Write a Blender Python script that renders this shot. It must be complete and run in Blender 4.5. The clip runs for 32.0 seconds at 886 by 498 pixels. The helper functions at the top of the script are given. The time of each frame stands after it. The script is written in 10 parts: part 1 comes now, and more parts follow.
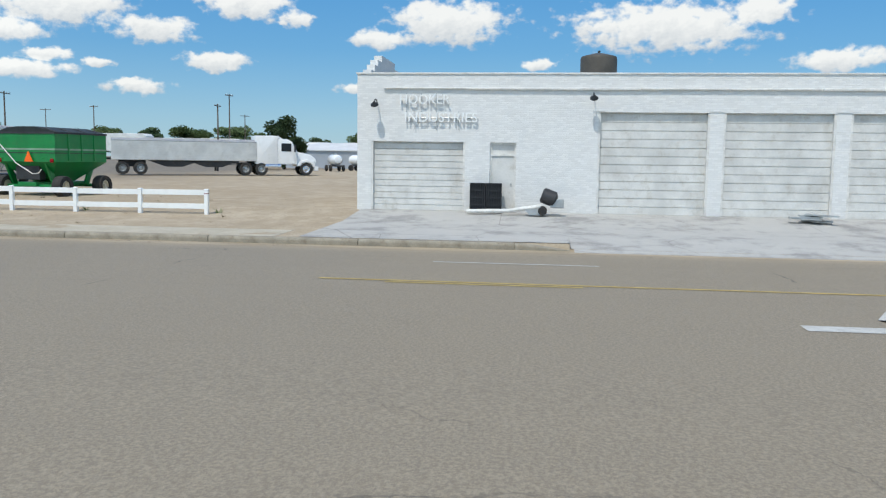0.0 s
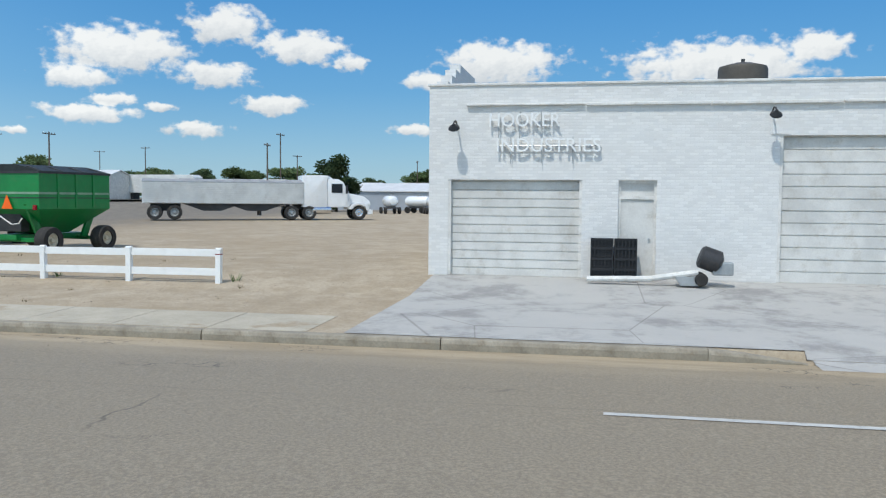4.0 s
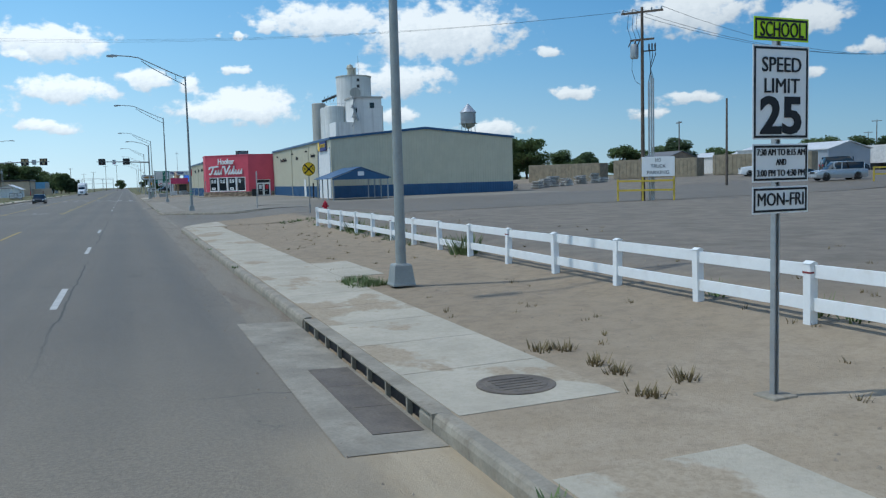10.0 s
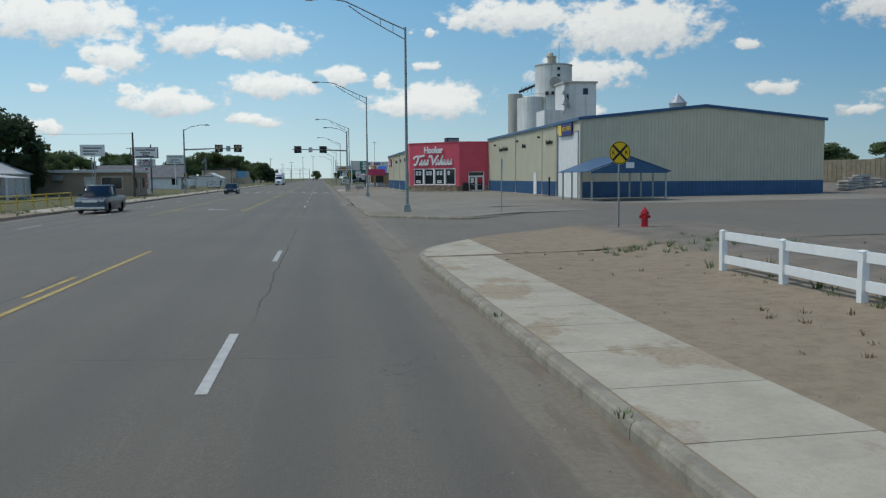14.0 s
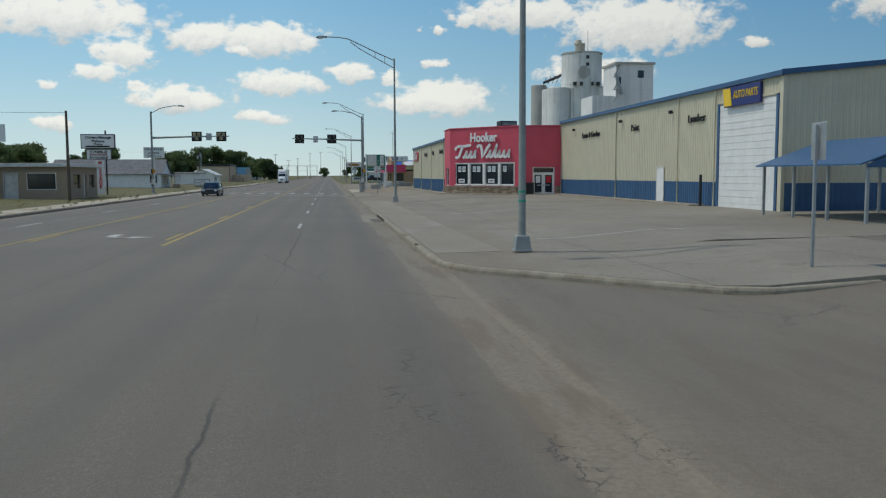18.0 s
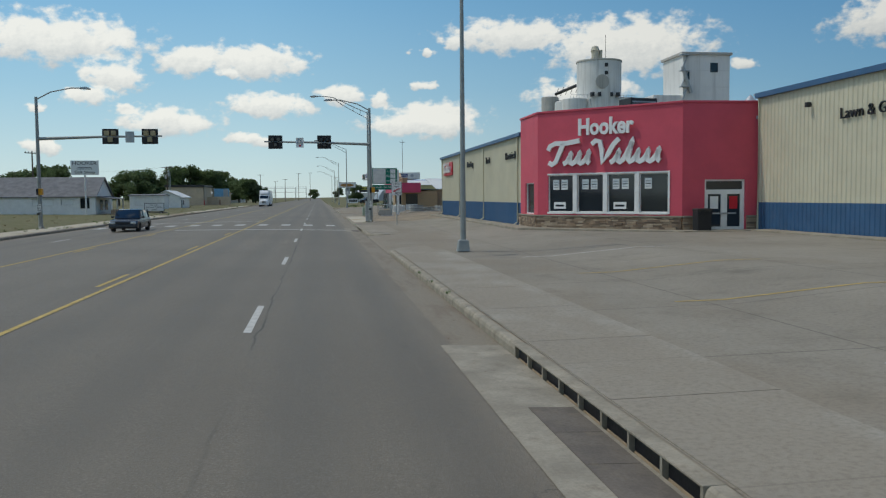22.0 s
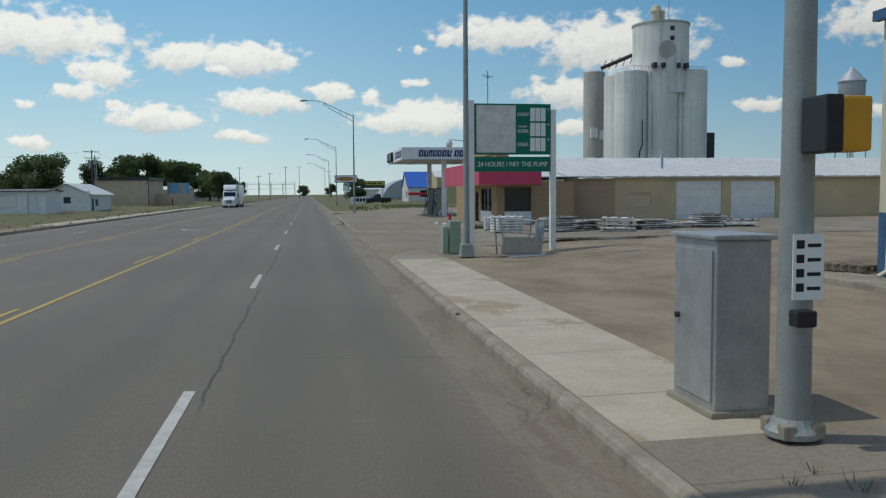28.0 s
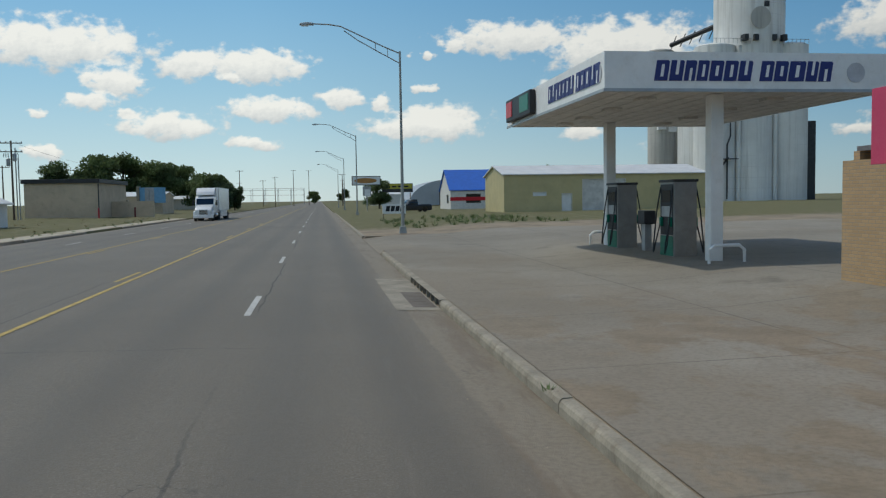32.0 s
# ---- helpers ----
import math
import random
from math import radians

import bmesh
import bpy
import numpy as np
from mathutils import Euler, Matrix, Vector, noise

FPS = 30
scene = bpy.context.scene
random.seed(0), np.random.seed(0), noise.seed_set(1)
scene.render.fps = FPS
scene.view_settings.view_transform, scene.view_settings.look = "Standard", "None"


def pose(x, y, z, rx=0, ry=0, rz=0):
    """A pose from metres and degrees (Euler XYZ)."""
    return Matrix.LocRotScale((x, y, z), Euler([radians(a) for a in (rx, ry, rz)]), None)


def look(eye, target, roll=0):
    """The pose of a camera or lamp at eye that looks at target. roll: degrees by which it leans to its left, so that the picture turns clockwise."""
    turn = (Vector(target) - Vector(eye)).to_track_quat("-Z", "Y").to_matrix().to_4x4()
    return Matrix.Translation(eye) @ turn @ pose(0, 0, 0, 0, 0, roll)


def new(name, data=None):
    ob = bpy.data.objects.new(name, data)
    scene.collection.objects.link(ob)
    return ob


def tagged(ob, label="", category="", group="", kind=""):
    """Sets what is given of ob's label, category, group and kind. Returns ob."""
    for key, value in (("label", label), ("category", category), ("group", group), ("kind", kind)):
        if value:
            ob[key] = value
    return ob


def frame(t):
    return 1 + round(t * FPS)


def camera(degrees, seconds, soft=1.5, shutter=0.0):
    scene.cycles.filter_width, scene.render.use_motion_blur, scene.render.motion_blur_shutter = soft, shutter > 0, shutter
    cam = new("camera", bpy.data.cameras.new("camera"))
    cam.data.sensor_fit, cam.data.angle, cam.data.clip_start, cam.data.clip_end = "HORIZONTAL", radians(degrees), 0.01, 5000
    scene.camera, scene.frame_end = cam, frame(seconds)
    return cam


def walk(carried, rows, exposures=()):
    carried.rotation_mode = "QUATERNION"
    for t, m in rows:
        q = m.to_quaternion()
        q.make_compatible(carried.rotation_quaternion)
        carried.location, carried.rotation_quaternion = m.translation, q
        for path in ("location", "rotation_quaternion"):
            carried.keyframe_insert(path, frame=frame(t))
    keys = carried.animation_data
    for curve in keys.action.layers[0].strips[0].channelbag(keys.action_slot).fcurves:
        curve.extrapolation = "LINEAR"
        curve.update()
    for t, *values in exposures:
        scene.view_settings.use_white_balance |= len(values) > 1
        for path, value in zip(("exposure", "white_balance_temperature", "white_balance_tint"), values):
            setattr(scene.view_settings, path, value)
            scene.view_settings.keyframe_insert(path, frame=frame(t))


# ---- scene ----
cam = camera(55.80, 32.0, soft=1.25)
PATH = [
    (0, pose(-21.170, -36.967, 2.237, 83.95, -0.79, -82.93)),
    (0.5, pose(-20.409, -36.881, 2.265, 83.32, -0.74, -84.22)),
    (1, pose(-19.531, -36.761, 2.271, 83.15, -0.90, -84.95)),
    (1.5, pose(-18.543, -36.589, 2.252, 83.21, -1.17, -85.12)),
    (2, pose(-17.467, -36.342, 2.229, 83.38, -1.51, -85.42)),
    (2.5, pose(-16.474, -36.061, 2.248, 85.07, -0.99, -86.18)),
    (4.5, pose(-11.537, -33.754, 2.386, 86.70, -0.24, -76.52)),
    (5, pose(-10.299, -32.731, 2.385, 86.62, 0.14, -72.98)),
    (5.5, pose(-9.196, -31.535, 2.369, 86.46, -0.00, -66.28)),
    (6, pose(-8.150, -30.239, 2.364, 86.28, -0.13, -62.44)),
    (6.5, pose(-7.166, -28.819, 2.373, 86.05, 0.13, -56.68)),
    (7, pose(-6.195, -27.188, 2.369, 85.90, 0.54, -50.54)),
    (7.5, pose(-5.234, -25.475, 2.370, 85.61, 1.07, -44.12)),
    (8, pose(-4.470, -23.695, 2.342, 85.56, 1.13, -39.35)),
    (8.5, pose(-3.725, -21.606, 2.330, 85.40, 1.01, -34.87)),
    (9, pose(-3.128, -19.511, 2.320, 85.34, 1.24, -29.81)),
    (9.5, pose(-2.807, -17.428, 2.330, 85.33, 1.09, -25.09)),
    (10, pose(-2.563, -15.412, 2.360, 85.21, 1.52, -20.72)),
    (10.5, pose(-2.477, -13.318, 2.375, 85.17, 1.64, -16.29)),
    (11, pose(-2.427, -11.047, 2.377, 85.07, 1.74, -12.31)),
    (11.5, pose(-2.470, -8.531, 2.376, 85.04, 1.22, -10.25)),
    (12, pose(-2.531, -5.804, 2.368, 84.82, 1.06, -10.34)),
    (12.5, pose(-2.519, -2.759, 2.349, 84.92, 0.96, -9.49)),
    (13, pose(-2.557, 0.448, 2.354, 85.05, 0.93, -8.35)),
    (13.5, pose(-2.651, 3.637, 2.363, 85.10, 0.38, -8.30)),
    (15.5, pose(-2.711, 16.847, 2.296, 84.90, 0.62, -8.26)),
    (16, pose(-2.726, 20.488, 2.320, 84.78, 0.81, -8.30)),
    (16.5, pose(-2.724, 24.215, 2.327, 84.71, 0.84, -7.52)),
    (17, pose(-2.720, 28.034, 2.339, 84.93, 0.83, -7.78)),
    (17.5, pose(-2.686, 31.963, 2.354, 85.10, 0.34, -7.77)),
    (18, pose(-2.660, 35.962, 2.346, 84.93, 0.23, -7.74)),
    (18.5, pose(-2.578, 40.053, 2.318, 84.78, 0.44, -7.88)),
    (19, pose(-2.664, 44.281, 2.263, 84.85, 0.75, -7.84)),
    (19.5, pose(-2.764, 48.592, 2.277, 84.71, 0.81, -8.18)),
    (20, pose(-2.816, 52.953, 2.308, 84.89, 0.64, -8.92)),
    (20.5, pose(-2.721, 57.407, 2.328, 85.01, 0.79, -8.67)),
    (21, pose(-2.668, 62.001, 2.342, 85.07, 0.83, -8.68)),
    (21.5, pose(-2.703, 66.753, 2.318, 85.75, 0.72, -8.48)),
    (22, pose(-2.764, 71.718, 2.321, 86.38, 0.50, -8.44)),
    (22.5, pose(-2.756, 76.683, 2.322, 86.36, 0.23, -8.56)),
    (23, pose(-2.737, 81.654, 2.342, 86.06, 0.39, -8.82)),
    (23.5, pose(-2.722, 86.616, 2.371, 87.75, 0.58, -9.18)),
    (24, pose(-2.708, 91.642, 2.388, 87.07, 0.48, -8.64)),
    (24.5, pose(-2.709, 96.783, 2.377, 86.87, 0.20, -9.09)),
    (26.5, pose(-2.548, 118.499, 2.369, 86.42, 0.86, -9.05)),
    (27, pose(-2.544, 124.107, 2.384, 86.57, 0.92, -8.29)),
    (27.5, pose(-2.575, 129.665, 2.358, 86.21, 0.66, -8.74)),
    (28, pose(-2.582, 135.229, 2.347, 86.20, 0.39, -9.07)),
    (28.5, pose(-2.632, 140.786, 2.333, 85.76, 0.11, -8.82)),
    (29, pose(-2.635, 146.362, 2.337, 86.16, 0.02, -8.74)),
    (29.5, pose(-2.593, 151.928, 2.366, 86.37, 0.20, -9.27)),
    (30, pose(-2.568, 157.609, 2.396, 86.41, 0.44, -8.77)),
    (30.5, pose(-2.475, 163.430, 2.402, 86.15, 0.51, -8.58)),
    (31, pose(-2.438, 169.318, 2.388, 86.42, 0.59, -8.81)),
    (31.5, pose(-2.443, 175.078, 2.360, 86.28, 0.95, -8.19)),
    (32, pose(-2.492, 180.889, 2.342, 86.57, 0.87, -8.35)),
]
SKY_0 = [(-97.5, 8.7, 6.5, 1.6), (-89.3, 6.4, 1.1, 0.4), (-107.9, 6.4, 2.9, 0.7), (-102.9, 9.5, 2.0, 1.0)]
SKY_6 = [(-44.4, 9.3, 1.9, 1.1), (-58.5, 9.2, 4.2, 1.5), (-55.8, 7.5, 1.9, 0.7), (-64.9, 11.1, 2.7, 1.1), (-69.9, 9.8, 2.8, 1.1), (-73.2, 9.1, 1.1, 0.6), (-64.2, 8.0, 2.7, 0.8), (-56.5, 5.2, 2.8, 0.6), (-57.9, 6.1, 1.5, 0.4), (-63.0, 4.5, 2.1, 0.5), (-68.0, 6.2, 2.1, 0.6), (-83.1, 9.1, 4.1, 1.5), (-78.3, 7.9, 2.0, 0.6), (-44.0, 6.0, 1.0, 0.4), (-47.7, 7.3, 1.1, 0.5), (-60.7, 5.8, 0.8, 0.3), (-77.5, 4.7, 1.6, 0.4), (-52.4, 4.1, 0.7, 0.3)]
SKY_9 = [(-13.3, 10.6, 4.4, 1.1), (-20.8, 9.7, 5.5, 1.9), (-17.8, 6.7, 3.6, 1.0), (-7.8, 5.4, 3.5, 1.0), (-9.2, 10.3, 1.0, 0.5), (-37.1, 10.3, 4.1, 1.5), (-28.1, 8.2, 1.1, 0.4), (-29.8, 5.5, 1.5, 0.5), (-17.7, 4.3, 1.3, 0.6), (-34.3, 4.0, 1.3, 0.4), (-37.0, 4.8, 1.9, 0.4), (-24.4, 3.3, 2.3, 0.5), (-7.2, 9.7, 0.6, 0.3), (-44.2, 9.2, 1.9, 1.2)]
SKY_21 = [(15.9, 9.8, 5.7, 1.5), (8.0, 8.8, 2.1, 1.0), (4.1, 8.9, 3.9, 1.1), (12.8, 7.6, 2.0, 1.0), (5.5, 8.1, 0.7, 0.3), (3.2, 6.1, 3.1, 0.8), (9.5, 4.9, 3.1, 0.9), (11.9, 5.7, 1.0, 0.4), (-1.6, 6.8, 1.4, 0.7), (-7.1, 7.5, 0.8, 0.3), (-7.1, 4.8, 4.2, 0.9), (-4.2, 6.6, 0.8, 0.6), (4.2, 3.8, 1.8, 0.4), (14.3, 6.4, 1.6, 0.5), (17.6, 5.6, 0.8, 0.3), (17.2, 3.2, 1.2, 0.5)]
walk(cam, PATH, [(0, 0.42, 6400, 7), (5, 0.33, 6200, 7), (9, 0.06, 5700, 3), (11, -0.10, 5800, 5), (14, -0.24, 6300, 5), (17, -0.25, 6600, 5), (32, -0.25, 6600, 5)])

# ---- world and sun ----
SUN_EL, SUN_DIR = 61.0, Vector((-0.95, 0.31, 0.0)).normalized()
world = bpy.data.worlds.new("sky")
scene.world = world
world.use_nodes = True


def sky_nodes():
    nt = world.node_tree
    nt.nodes.clear()
    N, L = nt.nodes.new, nt.links.new

    def math_(op, a, b=None, c=None, clamp=False):
        n = N("ShaderNodeMath")
        n.operation, n.use_clamp = op, clamp
        for i, v in enumerate((a, b, c)):
            if v is None:
                continue
            if isinstance(v, (int, float)):
                n.inputs[i].default_value = v
            else:
                L(v, n.inputs[i])
        return n.outputs[0]

    out = N("ShaderNodeOutputWorld")
    sky = N("ShaderNodeTexSky")
    sky.sky_type, sky.sun_disc = "NISHITA", False
    sky.sun_elevation = radians(SUN_EL)
    sky.sun_rotation = math.atan2(SUN_DIR.x, SUN_DIR.y)
    sky.altitude, sky.air_density, sky.dust_density, sky.ozone_density = 900, 1.0, 0.05, 3.0
    bg = N("ShaderNodeBackground")
    bg.inputs[1].default_value = 0.15
    hue = N("ShaderNodeHueSaturation")
    hue.inputs["Saturation"].default_value = 1.35
    L(sky.outputs[0], hue.inputs["Color"])
    L(hue.outputs[0], bg.inputs[0])
    haze = N("ShaderNodeBackground")
    tc = N("ShaderNodeTexCoord")
    sep = N("ShaderNodeSeparateXYZ")
    L(tc.outputs["Generated"], sep.inputs[0])
    x, y, z = sep.outputs
    az = math_("MULTIPLY", math_("ARCTAN2", math_("MULTIPLY", x, -1.0), y), 57.2958)
    el = math_("MULTIPLY", math_("ARCSINE", z), 57.2958)
    flat = N("ShaderNodeCombineXYZ")
    L(az, flat.inputs[0])
    L(el, flat.inputs[1])

    # pale summer haze low over the plain, deeper blue away from the sun
    def ramp_(c0, c1, c2):
        r = N("ShaderNodeValToRGB")
        r.color_ramp.elements[0].color, r.color_ramp.elements[1].color = c0, c2
        r.color_ramp.elements.new(0.4).color = c1
        L(math_("DIVIDE", el, 18.0, clamp=True), r.inputs[0])
        return r.outputs[0]

    low = N("ShaderNodeMix")
    low.data_type = "RGBA"
    L(math_("POWER", math_("DIVIDE", math_("ADD", az, 62.0), 66.0, clamp=True), 1.4), low.inputs["Factor"])
    L(ramp_((0.21, 0.345, 0.45, 1), (0.080, 0.215, 0.375, 1), (0.028, 0.130, 0.295, 1)), low.inputs["A"])
    L(ramp_((0.68, 0.82, 0.88, 1), (0.44, 0.68, 0.83, 1), (0.22, 0.51, 0.775, 1)), low.inputs["B"])
    L(low.outputs["Result"], haze.inputs[0])
    air = N("ShaderNodeMixShader")
    L(math_("MULTIPLY", math_("SUBTRACT", 1.0, math_("DIVIDE", el, 48.0), clamp=True), 0.9), air.inputs[0])
    L(bg.outputs[0], air.inputs[1])
    L(haze.outputs[0], air.inputs[2])

    def noise_(scale, detail, rough, off=0.0, stretch=1.4):
        m = N("ShaderNodeMapping")
        m.inputs["Location"].default_value = (off, off * 0.7, off)
        m.inputs["Scale"].default_value = (scale, scale * stretch, 1)
        L(flat.outputs[0], m.inputs[0])
        n = N("ShaderNodeTexNoise")
        n.inputs["Scale"].default_value, n.inputs["Detail"].default_value, n.inputs["Roughness"].default_value = 1.0, detail, rough
        L(m.outputs[0], n.inputs["Vector"])
        return n

    warp = noise_(0.55, 3, 0.6, 3.1)
    off = N("ShaderNodeVectorMath")
    off.operation = "MULTIPLY_ADD"
    off.inputs[1].default_value, off.inputs[2].default_value = (2.6, 0.9, 0), (-1.3, -0.45, 0)
    L(warp.outputs["Color"], off.inputs[0])
    at = N("ShaderNodeVectorMath")
    L(flat.outputs[0], at.inputs[0])
    L(off.outputs[0], at.inputs[1])
    near = None
    tall = None
    for a, e, w, h in SKY_0 + SKY_6 + SKY_9 + SKY_21:
        n = N("ShaderNodeVectorMath")
        n.operation = "MULTIPLY_ADD"
        w, h = w * 1.1, h * 1.12
        n.inputs[1].default_value, n.inputs[2].default_value = (1 / w, 1 / h, 0), (-a / w, -e / h, 0)
        L(at.outputs[0], n.inputs[0])
        le = N("ShaderNodeVectorMath")
        le.operation = "LENGTH"
        L(n.outputs[0], le.inputs[0])
        near = le.outputs["Value"] if near is None else math_("MINIMUM", near, le.outputs["Value"])
        s = N("ShaderNodeSeparateXYZ")
        L(n.outputs[0], s.inputs[0])
        # height inside the cloud, counted only where this cloud is
        k = math_("MULTIPLY", math_("SUBTRACT", 1.6, le.outputs["Value"], clamp=True), math_("ADD", s.outputs[1], 1.2))
        tall = k if tall is None else math_("MAXIMUM", tall, k)
    fine = noise_(0.95, 5, 0.52)
    lit = noise_(0.95, 5, 0.52, 0.12)
    body = math_("MULTIPLY_ADD", fine.outputs[0], 1.7, math_("SUBTRACT", 0.13, near))
    mask = N("ShaderNodeMapRange")
    mask.interpolation_type = "SMOOTHSTEP"
    mask.inputs[1].default_value, mask.inputs[2].default_value = -0.08, 0.42
    L(body, mask.inputs[0])
    # broken cumulus goes on overhead, unseen, its cover raised to add skylight
    over = N("ShaderNodeVectorMath")
    over.operation = "DIVIDE"
    L(tc.outputs["Generated"], over.inputs[0])
    den = N("ShaderNodeCombineXYZ")
    for i in range(3):
        L(math_("MAXIMUM", z, 0.2), den.inputs[i])
    L(den.outputs[0], over.inputs[1])
    puff = N("ShaderNodeTexNoise")
    puff.inputs["Scale"].default_value, puff.inputs["Detail"].default_value = 1.3, 5
    L(over.outputs[0], puff.inputs["Vector"])
    high = math_("MULTIPLY", math_("DIVIDE", math_("SUBTRACT", puff.outputs[0], 0.43), 0.09, clamp=True), math_("DIVIDE", math_("SUBTRACT", el, 17.0), 8.0, clamp=True))
    relief = math_("MULTIPLY_ADD", math_("SUBTRACT", fine.outputs[0], lit.outputs[0]), 1.1, math_("MULTIPLY_ADD", tall, 0.62, 0.12))
    shade = N("ShaderNodeMix")
    shade.data_type = "RGBA"
    shade.inputs["A"].default_value, shade.inputs["B"].default_value = (0.52, 0.56, 0.61, 1), (1.0, 0.98, 0.95, 1)
    clampd = math_("MAXIMUM", math_("MINIMUM", relief, 1.0), 0.0)
    L(clampd, shade.inputs["Factor"])
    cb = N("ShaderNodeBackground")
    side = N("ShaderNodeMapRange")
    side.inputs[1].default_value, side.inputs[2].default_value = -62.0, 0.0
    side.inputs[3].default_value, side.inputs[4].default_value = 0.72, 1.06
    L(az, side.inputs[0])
    # clouds above the view glow brighter with height, added to fill shaded walls
    overhead_gain = N("ShaderNodeMapRange")
    overhead_gain.inputs[1].default_value, overhead_gain.inputs[2].default_value = 18.0, 45.0
    overhead_gain.inputs[3].default_value, overhead_gain.inputs[4].default_value = 1.0, 1.45
    L(el, overhead_gain.inputs[0])
    L(math_("MULTIPLY", side.outputs[0], overhead_gain.outputs[0]), cb.inputs[1])
    L(shade.outputs["Result"], cb.inputs[0])
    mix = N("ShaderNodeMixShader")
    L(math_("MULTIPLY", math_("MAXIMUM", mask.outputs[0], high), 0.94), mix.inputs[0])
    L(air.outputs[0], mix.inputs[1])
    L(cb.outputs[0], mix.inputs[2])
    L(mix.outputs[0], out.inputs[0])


sky_nodes()
sun = new("sun", bpy.data.lights.new("sun", "SUN"))
sun.data.energy, sun.data.angle, sun.data.color = 2.15, radians(1.0), (1.0, 0.95, 0.88)
up = math.tan(radians(SUN_EL))
sun.matrix_world = look((SUN_DIR.x * 50, SUN_DIR.y * 50, up * 50), (0, 0, 0))


# ---- materials ----
def nodes_of(name):
    m = bpy.data.materials.new(name)
    m.use_nodes = True
    return m, m.node_tree, m.node_tree.nodes["Principled BSDF"]


def noise_node(nt, scale, detail=4, rough=0.6, vec=None, stretch=None):
    n = nt.nodes.new("ShaderNodeTexNoise")
    n.inputs["Scale"].default_value, n.inputs["Detail"].default_value, n.inputs["Roughness"].default_value = scale, detail, rough
    if vec is not None:
        if stretch:
            m = nt.nodes.new("ShaderNodeMapping")
            m.inputs["Scale"].default_value = stretch
            nt.links.new(vec, m.inputs[0])
            vec = m.outputs[0]
        nt.links.new(vec, n.inputs["Vector"])
    return n


def mix_node(nt, fac, a, b, mode="MIX"):
    n = nt.nodes.new("ShaderNodeMix")
    n.data_type, n.blend_type = "RGBA", mode
    for sock, v in (("Factor", fac), ("A", a), ("B", b)):
        if isinstance(v, (int, float)):
            n.inputs[sock].default_value = v
        elif isinstance(v, tuple):
            n.inputs[sock].default_value = (*v[:3], 1)
        else:
            nt.links.new(v, n.inputs[sock])
    return n.outputs["Result"]


def range_node(nt, v, a, b, lo=0.0, hi=1.0):
    n = nt.nodes.new("ShaderNodeMapRange")
    n.interpolation_type = "SMOOTHSTEP"
    for i, q in enumerate((a, b, lo, hi)):
        n.inputs[i + 1].default_value = q
    nt.links.new(v, n.inputs[0])
    return n.outputs[0]


def math_node(nt, op, a, b=0.0):
    n = nt.nodes.new("ShaderNodeMath")
    n.operation = op
    for i, v in enumerate((a, b)):
        if isinstance(v, (int, float)):
            n.inputs[i].default_value = v
        else:
            nt.links.new(v, n.inputs[i])
    return n.outputs[0]


def surf(name, col, rough=0.7, metal=0.0, var=0.15, scale=1.5, grain=30.0, bump=0.15, dirt=None, dirty=0.35, spec=0.4):
    """A surface with broad and fine variation of colour, a fine relief, and dirt in patches."""
    m, nt, b = nodes_of(name)
    tc = nt.nodes.new("ShaderNodeTexCoord")
    vec = tc.outputs["Object"]
    big, small = noise_node(nt, scale, 5, 0.6, vec), noise_node(nt, grain, 4, 0.65, vec)
    c = mix_node(nt, range_node(nt, big.outputs[0], 0.3, 0.7), tuple(v * (1 - var) for v in col), tuple(min(1, v * (1 + var)) for v in col))
    c = mix_node(nt, range_node(nt, small.outputs[0], 0.35, 0.75, 0, var * 1.6), c, tuple(v * 0.55 for v in col))
    if dirt:
        d = noise_node(nt, scale * 2.3, 8, 0.7, vec)
        c = mix_node(nt, range_node(nt, d.outputs[0], 0.5, 0.78, 0, dirty), c, dirt)
    nt.links.new(c, b.inputs["Base Color"])
    info = nt.nodes.new("ShaderNodeObjectInfo")
    b.inputs["Metallic"].default_value = metal
    b.inputs["Specular IOR Level"].default_value = spec
    nt.links.new(range_node(nt, small.outputs[0], 0.2, 0.8, max(0.04, rough - 0.08), min(1, rough + 0.08)), b.inputs["Roughness"])
    if bump:
        bp = nt.nodes.new("ShaderNodeBump")
        bp.inputs["Strength"].default_value, bp.inputs["Distance"].default_value = bump, 0.02
        nt.links.new(small.outputs[0], bp.inputs["Height"])
        nt.links.new(bp.outputs[0], b.inputs["Normal"])
    return m


